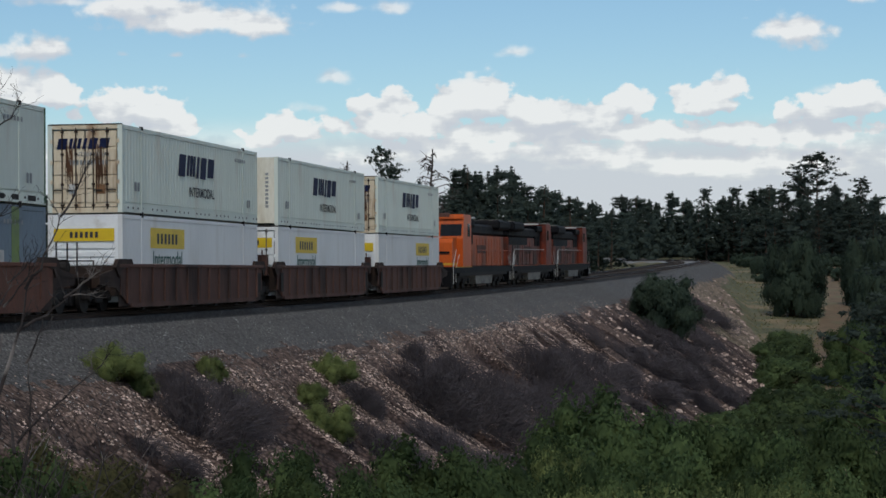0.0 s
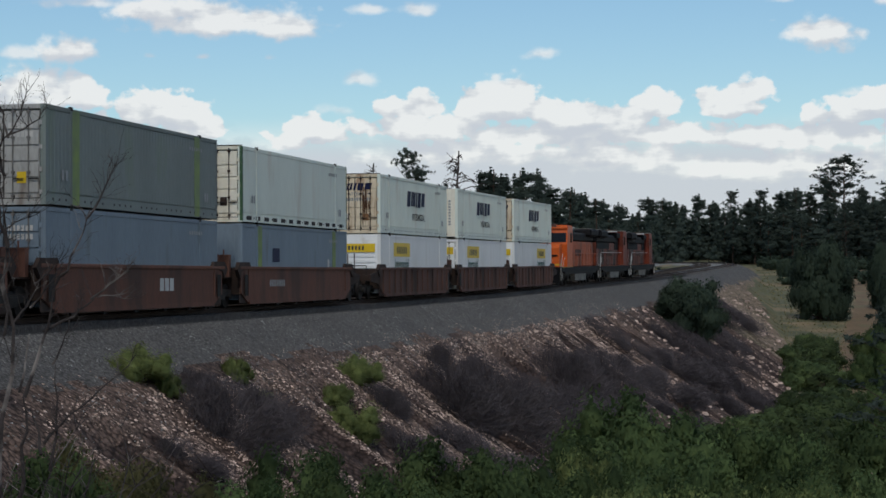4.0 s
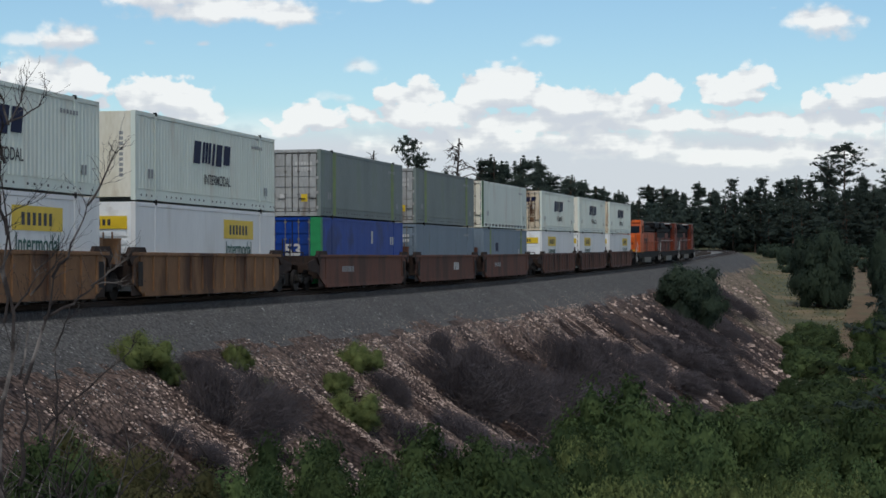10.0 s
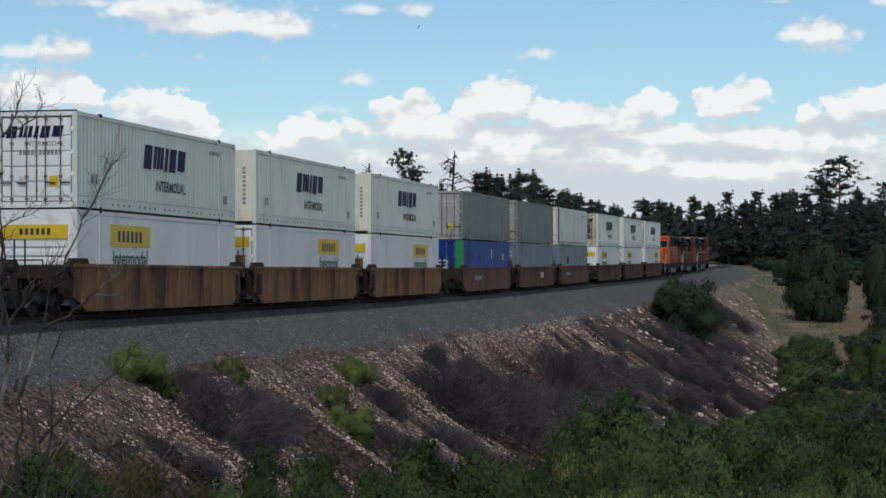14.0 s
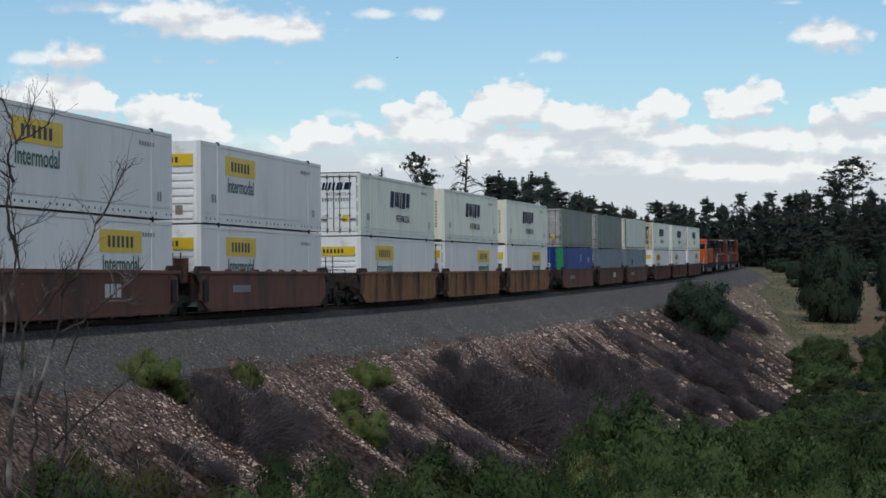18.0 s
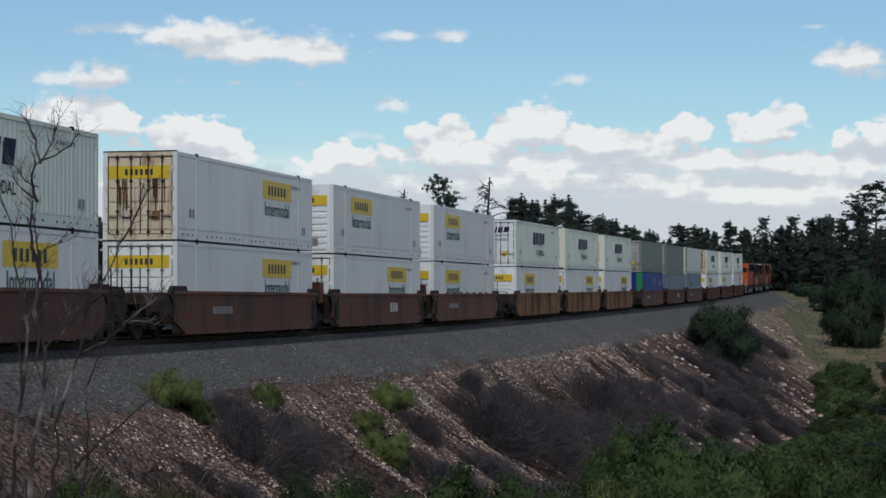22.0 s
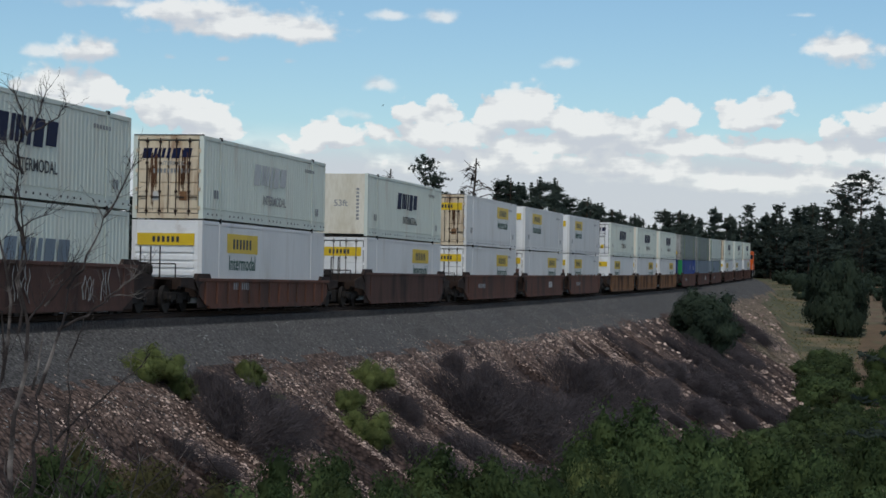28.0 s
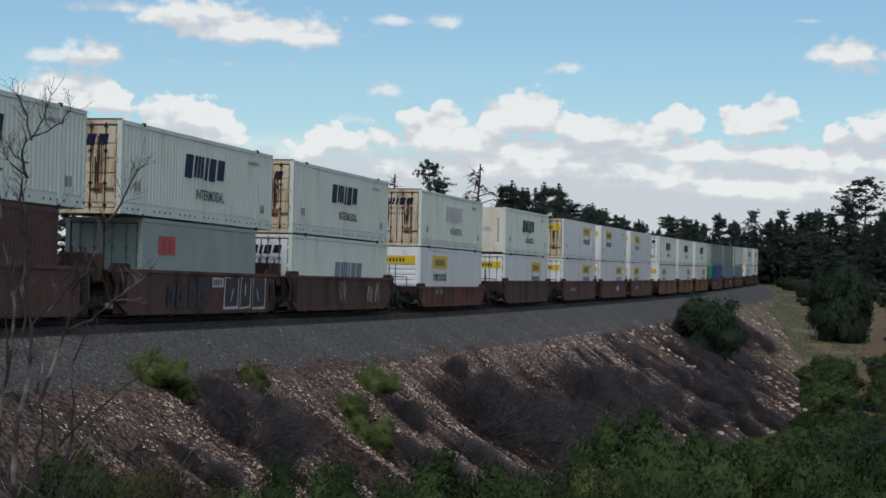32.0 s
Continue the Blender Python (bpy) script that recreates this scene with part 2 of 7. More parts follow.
M_NOSE = mat("cream_nose_paint", (0.78, 0.745, 0.63), (0.64, 0.59, 0.46), rough=0.55, scale=0.9, fine=9, bump=0.04, spec=0.2, wear=(0.38, 0.28, 0.17), wear_at=(0.58, 0.76), wear_scale=1.0, stretch=(1, 1, 0.3))
M_BAREWHITE = mat("white_door_paint", (0.84, 0.85, 0.84), (0.74, 0.75, 0.74), rough=0.45, scale=0.7, fine=9, bump=0.03, wear=(0.45, 0.40, 0.33), wear_at=(0.68, 0.85))
M_SLATE = mat("slate_grey_paint", (0.185, 0.215, 0.205), (0.145, 0.168, 0.162), rough=0.6, scale=0.5, fine=10, bump=0.03, spec=0.15, objrand=0.14, wear=(0.12, 0.165, 0.09), wear_at=(0.58, 0.8), wear_scale=0.5, stretch=(1, 1, 0.3))
M_GREYBLUE = mat("grey_blue_paint", (0.185, 0.235, 0.28), (0.15, 0.19, 0.23), rough=0.55, scale=0.6, fine=10, bump=0.03, spec=0.15, objrand=0.1, wear=(0.12, 0.14, 0.14), wear_at=(0.6, 0.8), stretch=(1, 1, 0.3))
M_BLUE = mat("blue_paint", (0.010, 0.056, 0.30), (0.008, 0.040, 0.22), rough=0.5, scale=0.5, fine=9, bump=0.03, spec=0.12, wear=(0.012, 0.035, 0.15), wear_at=(0.55, 0.65), wear_scale=0.45)
M_GREYDOOR = mat("pale_grey_door_paint", (0.40, 0.40, 0.38), (0.28, 0.28, 0.265), rough=0.65, scale=1.0, fine=10, bump=0.05, spec=0.2, wear=(0.15, 0.11, 0.08), wear_at=(0.52, 0.7), stretch=(1.3, 1.3, 0.35))
M_GREEN = mat("green_paint", (0.02, 0.25, 0.08), rough=0.5)
M_EDGE = mat("dull_green_edge_paint", (0.05, 0.115, 0.05), (0.035, 0.08, 0.04), rough=0.6, scale=2, bump=0)
M_LIME = mat("lime_stripe_paint", (0.19, 0.27, 0.06), (0.13, 0.175, 0.085), rough=0.6, scale=1.5, bump=0)
M_RED = mat("dark_red_paint", (0.075, 0.018, 0.018), (0.05, 0.014, 0.014), rough=0.6, wear=(0.03, 0.02, 0.016))
M_PALEGREY = mat("pale_grey_green_paint", (0.29, 0.345, 0.31), (0.235, 0.28, 0.255), rough=0.55, scale=0.6, bump=0.04)
M_RUST = mat("brown_car_paint", (0.182, 0.080, 0.053), (0.118, 0.055, 0.039), rough=0.75, scale=0.9, fine=14, bump=0.10, spec=0.15, wear=(0.080, 0.046, 0.036), wear_at=(0.46, 0.66), wear_scale=0.9, objrand=0.14, stretch=(1, 1, 0.28))
M_GOLD = mat("ochre_brown_car_paint", (0.27, 0.145, 0.070), (0.18, 0.096, 0.051), rough=0.75, scale=0.9, fine=14, bump=0.10, spec=0.15, wear=(0.075, 0.040, 0.026), wear_at=(0.48, 0.66), wear_scale=0.9, stretch=(1, 1, 0.28))
M_DARKCAR = mat("dark_brown_car_paint", (0.142, 0.070, 0.052), (0.086, 0.047, 0.038), rough=0.75, scale=0.9, fine=14, bump=0.10, spec=0.15, wear=(0.040, 0.025, 0.021), wear_at=(0.48, 0.68), wear_scale=0.9, objrand=0.12, stretch=(1, 1, 0.28))
# grease, with the shade at the well cars' ends painted into the colour
M_GRIMESHADE = mat("greasy_brown_steel", (0.052, 0.034, 0.027), (0.027, 0.019, 0.016), rough=0.8, scale=1.5, fine=20, bump=0.1, spec=0.15)
M_STEEL = mat("grimy_steel", (0.030, 0.026, 0.023), (0.016, 0.014, 0.013), rough=0.75, scale=4, fine=30, spec=0.15)
M_ROD = mat("lock_rod_steel", (0.20, 0.19, 0.18), (0.12, 0.11, 0.10), rough=0.5, metal=0.3)
M_DARK = mat("black_seal", (0.018, 0.017, 0.016), rough=0.8, bump=0)
M_NAVY = mat("navy_lettering_paint", (0.013, 0.019, 0.058), rough=0.6, bump=0, spec=0.1)
M_GHOST = mat("faded_lettering_paint", (0.46, 0.47, 0.46), (0.56, 0.58, 0.565), rough=0.6, scale=3, bump=0)
M_INK = mat("black_marking_paint", (0.04, 0.04, 0.045), rough=0.6, bump=0)
M_GRAFFITI = mat("blue_black_spray_paint", (0.035, 0.038, 0.055), (0.07, 0.05, 0.045), rough=0.7, scale=1.5, fine=8, bump=0, spec=0.15)
M_GREYINK = mat("grey_marking_paint", (0.30, 0.31, 0.31), rough=0.6, bump=0)
M_YELLOW = mat("yellow_panel", (0.72, 0.50, 0.02), (0.62, 0.42, 0.02), rough=0.45, scale=2, bump=0)
M_TEAL = mat("green_lettering_paint", (0.01, 0.10, 0.075), rough=0.5, bump=0)
M_REDINK = mat("red_lettering_paint", (0.45, 0.025, 0.03), rough=0.5, bump=0)
M_PALE = mat("pale_lettering_paint", (0.55, 0.54, 0.51), rough=0.6, bump=0)
M_ORANGE = mat("orange_loco_paint", (0.55, 0.10, 0.012), (0.44, 0.075, 0.011), rough=0.4, scale=0.6, fine=9, bump=0.03, spec=0.25, wear=(0.16, 0.045, 0.022), wear_at=(0.58, 0.85), stretch=(1, 1, 0.4))
M_REDORANGE = mat("weathered_orange_paint", (0.27, 0.050, 0.022), (0.16, 0.032, 0.017), rough=0.55, scale=0.6, fine=9, bump=0.03, spec=0.2, wear=(0.03, 0.016, 0.013), wear_at=(0.42, 0.68), wear_scale=0.45, stretch=(1, 1, 0.6))
M_HOOD = mat("grimy_orange_hood_paint", (0.48, 0.092, 0.017), (0.31, 0.060, 0.016), rough=0.5, scale=0.6, fine=9, bump=0.03, spec=0.2, wear=(0.05, 0.024, 0.016), wear_at=(0.48, 0.72), wear_scale=0.5, stretch=(1, 1, 0.5))
M_BLACK = mat("black_loco_paint", (0.010, 0.010, 0.011), (0.006, 0.006, 0.007), rough=0.7, scale=1, spec=0.12, wear=(0.035, 0.028, 0.022), wear_at=(0.55, 0.8), wear_scale=0.8)
M_STRIPE = mat("yellow_stripe_paint", (0.62, 0.36, 0.03), rough=0.5, bump=0)
M_GREYTANK = mat("dusty_grey_paint", (0.27, 0.25, 0.21), (0.17, 0.155, 0.135), rough=0.75, spec=0.2, wear=(0.06, 0.055, 0.05), wear_at=(0.55, 0.75))
M_GLASS = mat("dark_cab_glass", (0.02, 0.024, 0.028), rough=0.08, bump=0)
M_RAIL = mat("worn_rail_steel", (0.30, 0.29, 0.28), (0.20, 0.18, 0.16), rough=0.35, metal=0.7, scale=3)
M_RAILSIDE = mat("rusty_rail_flank", (0.045, 0.030, 0.022), (0.028, 0.020, 0.016), rough=0.85, scale=3, spec=0.15)
M_TIE = mat("creosoted_tie", (0.07, 0.055, 0.045), (0.045, 0.036, 0.03), rough=0.9, scale=2, fine=25, stretch=(0.3, 2, 2))
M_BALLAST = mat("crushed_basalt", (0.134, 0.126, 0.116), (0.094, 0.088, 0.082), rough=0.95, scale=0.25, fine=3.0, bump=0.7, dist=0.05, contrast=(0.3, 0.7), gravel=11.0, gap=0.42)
M_SOIL = ground_material()
M_ROCK = mat("pale_limestone_rubble", (0.60, 0.455, 0.370), (0.225, 0.160, 0.13), rough=0.95, scale=1.2, fine=9, bump=0.4, dist=0.03, island=0.5, spec=0.15)
M_BSTONE = mat("basalt_stones", (0.30, 0.295, 0.285), (0.09, 0.09, 0.088), rough=0.95, scale=2, fine=20, island=0.6, spec=0.15)
M_BARK = mat("pine_bark", (0.10, 0.065, 0.045), (0.05, 0.034, 0.026), rough=0.95, scale=5, fine=30, bump=0.6, dist=0.03, stretch=(1, 1, 0.25))
M_SNAG = mat("weathered_dead_wood", (0.085, 0.072, 0.064), (0.045, 0.038, 0.034), rough=0.95, scale=2.5, fine=30, bump=0.4, spec=0.15)
M_SAPLING = mat("dark_sapling_bark", (0.060, 0.051, 0.048), (0.030, 0.026, 0.025), rough=0.95, scale=6.0, fine=40, bump=0.4, spec=0.15, wear=(0.24, 0.215, 0.195), wear_at=(0.52, 0.68), wear_scale=2.5)
M_NEEDLE = mat("dark_pine_needles", (0.084, 0.110, 0.088), (0.054, 0.073, 0.062), rough=0.85, scale=0.35, fine=2, bump=0, island=0.1, objrand=0.22, spec=0.1, thin=0.5)
M_JUNIPER = mat("juniper_foliage", (0.078, 0.108, 0.070), (0.046, 0.066, 0.047), rough=0.85, scale=0.9, fine=5, bump=0, island=0.12, objrand=0.1, spec=0.1, thin=0.45)
M_OAK = mat("scrub_oak_leaves", (0.112, 0.152, 0.060), (0.054, 0.080, 0.035), rough=0.8, scale=1.6, fine=5, bump=0, island=0.1, objrand=0.38, contrast=(0.40, 0.62), spec=0.1, thin=0.45)
# a slightly brighter version of the scrub oak green
M_BRIGHTOAK = mat("fresh_oak_leaves", (0.124, 0.172, 0.063), (0.058, 0.090, 0.037), rough=0.8, scale=1.6, fine=5, bump=0, island=0.1, objrand=0.3, contrast=(0.40, 0.62), spec=0.1, thin=0.45)
M_OLIVE = mat("olive_scrub_leaves", (0.13, 0.118, 0.050), (0.062, 0.064, 0.030), rough=0.8, scale=1.1, fine=5, bump=0, island=0.1, spec=0.1, thin=0.45)
M_RABBIT = mat("yellow_green_brush", (0.205, 0.24, 0.085), (0.12, 0.148, 0.056), rough=0.85, scale=2.2, fine=8, bump=0, island=0.12, objrand=0.12, spec=0.1, thin=0.45)
M_TWIG = mat("dry_purple_grey_twigs", (0.104, 0.091, 0.095), (0.058, 0.050, 0.054), rough=0.95, scale=1.2, fine=8, bump=0, island=0.22, objrand=0.15, spec=0.1)
M_FEATHER = mat("black_feathers", (0.022, 0.020, 0.022), (0.014, 0.013, 0.014), rough=0.8, scale=8, bump=0, spec=0.15)
M_GRASS = mat("dry_pale_grass", (0.25, 0.22, 0.11), (0.14, 0.14, 0.065), rough=0.9, scale=2, bump=0, island=0.4, spec=0.1, thin=0.5)

# ---- mesh helpers ----
def part(name, bm, material, parent=None, label=""):
    me = bpy.data.meshes.new(name)
    bm.to_mesh(me)
    bm.free()
    me.materials.append(material)
    ob = new(name, me)
    ob.parent = parent
    if name in ("code_mark", "reporting_mark", "size_mark", "name_bar", "slotting", "label_patch", "graffiti", "graffiti_outline", "initials", "twigwork", "placard_bar"):
        tagged(ob, kind="stuff")
    return tagged(ob, label)


def again(ob, parent, m=None):
    """The same mesh once more, as a part of its own."""
    o = new(ob.name.split(".")[0], ob.data)
    o.parent = parent
    if m is not None:
        o.matrix_basis = m
    return o


def box(bm, x0, x1, y0, y1, z0, z1, bevel=0.0):
    vs = [bm.verts.new((x, y, z)) for x in (x0, x1) for y in (y0, y1) for z in (z0, z1)]
    fs = [(0, 1, 3, 2), (4, 6, 7, 5), (0, 4, 5, 1), (2, 3, 7, 6), (0, 2, 6, 4), (1, 5, 7, 3)]
    faces = [bm.faces.new([vs[i] for i in f]) for f in fs]
    if bevel:
        es = list({e for f in faces for e in f.edges})
        bmesh.ops.bevel(bm, geom=es, offset=bevel, segments=1, affect="EDGES")
    return bm


def boxes(*rows, bevel=0.0):
    bm = bmesh.new()
    for r in rows:
        box(bm, *r, bevel=bevel)
    return bm


def prism(bm, outline, x0, x1):
    """An outline in (y, z) drawn out from x0 to x1."""
    a = [bm.verts.new((x0, y, z)) for y, z in outline]
    b = [bm.verts.new((x1, y, z)) for y, z in outline]
    n = len(outline)
    bm.faces.new(a)
    bm.faces.new(b[::-1])
    for i in range(n):
        bm.faces.new((a[i], b[i], b[(i + 1) % n], a[(i + 1) % n]))
    bmesh.ops.recalc_face_normals(bm, faces=bm.faces)
    return bm


def tube(bm, pts, r0, r1=None, sides=5):
    """A round bar along points, tapering from r0 to r1."""
    r1 = r0 if r1 is None else r1
    rings = []
    n = len(pts)
    for i, p in enumerate(pts):
        p = Vector(p)
        d = (Vector(pts[min(i + 1, n - 1)]) - Vector(pts[max(i - 1, 0)])).normalized()
        u = d.orthogonal().normalized()
        v = d.cross(u)
        r = r0 + (r1 - r0) * i / max(n - 1, 1)
        rings.append([bm.verts.new(p + (u * math.cos(a) + v * math.sin(a)) * r) for a in (2 * math.pi * k / sides for k in range(sides))])
    for a, b in zip(rings, rings[1:]):
        for k in range(sides):
            bm.faces.new((a[k], a[(k + 1) % sides], b[(k + 1) % sides], b[k]))
    bm.faces.new(rings[0][::-1])
    bm.faces.new(rings[-1])
    return bm


def disc(bm, x0, x1, y, z, r, sides=20):
    a = [bm.verts.new((x0, y + r * math.cos(t), z + r * math.sin(t))) for t in (2 * math.pi * k / sides for k in range(sides))]
    b = [bm.verts.new((x1, v.co.y, v.co.z)) for v in a]
    bm.faces.new(a)
    bm.faces.new(b[::-1])
    for k in range(sides):
        bm.faces.new((a[k], b[k], b[(k + 1) % sides], a[(k + 1) % sides]))
    bmesh.ops.recalc_face_normals(bm, faces=bm.faces)
    return bm


def empty(name, label, category, group="", kind=""):
    return tagged(new(name), label, category, group, kind)


FONT_CACHE = {}


def words(text, size):
    """Flat lettering in the built-in font as mesh data in the xy plane."""
    key = (text, size)
    if key not in FONT_CACHE:
        cu = bpy.data.curves.new("words", "FONT")
        cu.body, cu.size, cu.align_x, cu.align_y = text, size, "CENTER", "CENTER"
        cu.offset = size * 0.015
        ob = bpy.data.objects.new("words", cu)
        scene.collection.objects.link(ob)
        dg = bpy.context.evaluated_depsgraph_get()
        dg.update()
        me = bpy.data.meshes.new_from_object(ob.evaluated_get(dg))
        bpy.data.objects.remove(ob)
        bpy.data.curves.remove(cu)
        FONT_CACHE[key] = me
    return FONT_CACHE[key]


def lettering(name, text, size, material, parent, x, y, z, face="side"):
    me = words(text, size).copy()
    me.materials.clear()
    me.materials.append(material)
    ob = new(name, me)
    ob.parent = parent
    ob.matrix_basis = pose(x, y, z, 90, 0, 90) if face == "side" else pose(x, y, z, 90, 0, 0)
    return ob


# ---- the line of the railway ----
HEAD_AT, HEAD_CURVE = (-100, 0, 80, 160, 262, 285, 330, 460), (0.00033, 0.00022, 0.0001, -0.00003, 0.00003, 0.0, -0.006, -0.0075)
GRADE_AT, GRADE = (-100, 0, 80, 160, 260, 330, 400), (-0.0080, -0.0062, 0.0028, 0.0055, 0.0125, 0.010, 0.0)
S0, DS = -420.0, 1.0


def lay_line():
    s = np.arange(S0, 640, DS)
    k = np.interp(s, HEAD_AT, HEAD_CURVE)
    g = np.interp(s, GRADE_AT, GRADE)
    i0 = int(-S0 / DS)
    th = np.cumsum(k) * DS
    th = th - th[i0] + 0.1825
    x, y, z = np.cumsum(np.sin(th)) * DS, np.cumsum(np.cos(th)) * DS, np.cumsum(g) * DS
    return s, x - x[i0] - 13.05, y - y[i0] + 60.24, z - z[i0], th


LINE_S, LINE_X, LINE_Y, LINE_Z, LINE_TH = lay_line()


def on_line(s, off=0.0):
    """Place and heading on the line, off metres to its right."""
    x, y, z, th = (float(np.interp(s, LINE_S, a)) for a in (LINE_X, LINE_Y, LINE_Z, LINE_TH))
    return x + off * math.cos(th), y - off * math.sin(th), z, th


def riding(s, reach=8.0):
    """The pose of a vehicle whose middle is at s, borne at two points reach apart from it."""
    ax, ay, az, _ = on_line(s - reach)
    bx, by, bz, _ = on_line(s + reach)
    th = math.atan2(bx - ax, by - ay)
    pitch = math.degrees(math.atan2(bz - az, 2 * reach))
    return pose((ax + bx) / 2, (ay + by) / 2, (az + bz) / 2, pitch, 0, -math.degrees(th))


def travel(t):
    return 8.325 * t + 0.0031 * t * t


# ---- containers ----
CL, CW, CH = 16.15, 2.59, 2.896


# start, end, height and slits of each block
BLOCKS = ((0.0, 0.20, 1.0, ""), (0.225, 0.475, 0.94, "upright"), (0.50, 0.585, 1.0, ""), (0.61, 0.79, 1.0, ""), (0.82, 1.02, 0.9, ""))


def block_row(parent, a0, z0, w, h, out, material, face, slant=0.22):
    """A row of plain slanted, slit blocks in place of a trade mark, each a part of its own."""
    for a, c, tall, slit in BLOCKS:
        pieces = {"upright": ((0, 0.27, 0, 1), (0.36, 0.63, 0, 1), (0.72, 1, 0, 1)), "": ((0, 1, 0, 1),)}[slit]
        bm = bmesh.new()
        for p0, p1, q0, q1 in pieces:
            lo, hi = h * (1 - tall) + h * tall * q0, h * (1 - tall) + h * tall * q1
            u0, u1 = a0 + (a + (c - a - 0.02) * p0) * w, a0 + (a + (c - a - 0.02) * p1) * w
            ring = [(u0 + slant * lo, lo), (u1 + slant * lo, lo), (u1 + slant * hi, hi), (u0 + slant * hi, hi)]
            back = [bm.verts.new((out, u, z0 + v) if face == "side" else (u, out, z0 + v)) for u, v in ring]
            front = [bm.verts.new((out + 0.003, u, z0 + v) if face == "side" else (u, out - 0.003, z0 + v)) for u, v in ring]
            bm.faces.new(front)
            bm.faces.new(back[::-1])
            for k in range(4):
                bm.faces.new((back[k], back[(k + 1) % 4], front[(k + 1) % 4], front[k]))
        bmesh.ops.recalc_face_normals(bm, faces=bm.faces)
        part("trade_mark_block", bm, material, parent)


def bars_side(bm, y0, z0, w, h, n, x, gap=0.35):
    """Unreadable marks: small bars on a side."""
    step = w / n
    for i in range(n):
        hh = h
        bm.faces.new([bm.verts.new((x, u, v)) for u, v in ((y0 + i * step, z0), (y0 + (i + 1 - gap) * step, z0), (y0 + (i + 1 - gap) * step, z0 + hh), (y0 + i * step, z0 + hh))])
    return bm


def bars_end(bm, x0, z0, w, h, n, y, gap=0.35):
    step = w / n
    for i in range(n):
        bm.faces.new([bm.verts.new((u, y, v)) for u, v in ((x0 + i * step, z0), (x0 + (i + 1 - gap) * step, z0), (x0 + (i + 1 - gap) * step, z0 + h), (x0 + i * step, z0 + h))])
    return bm


def corrugated(length, z0, z1, x, pitch, depth, out):
    """A side sheet with upright ribs, as one strip; out is +1 or -1."""
    bm = bmesh.new()
    prof = []
    y = -length / 2
    n = int(length / pitch)
    p = length / n
    for i in range(n):
        for f, d in ((0.0, 0), (0.42, 0), (0.56, 1), (0.86, 1)):
            prof.append((y + (i + f) * p, d))
    prof.append((length / 2, 0))
    lo = [bm.verts.new((x - out * depth * d, yy, z0)) for yy, d in prof]
    hi = [bm.verts.new((x - out * depth * d, yy, z1)) for yy, d in prof]
    for i in range(len(prof) - 1):
        q = (lo[i], lo[i + 1], hi[i + 1], hi[i])
        bm.faces.new(q if out > 0 else q[::-1])
    return bm


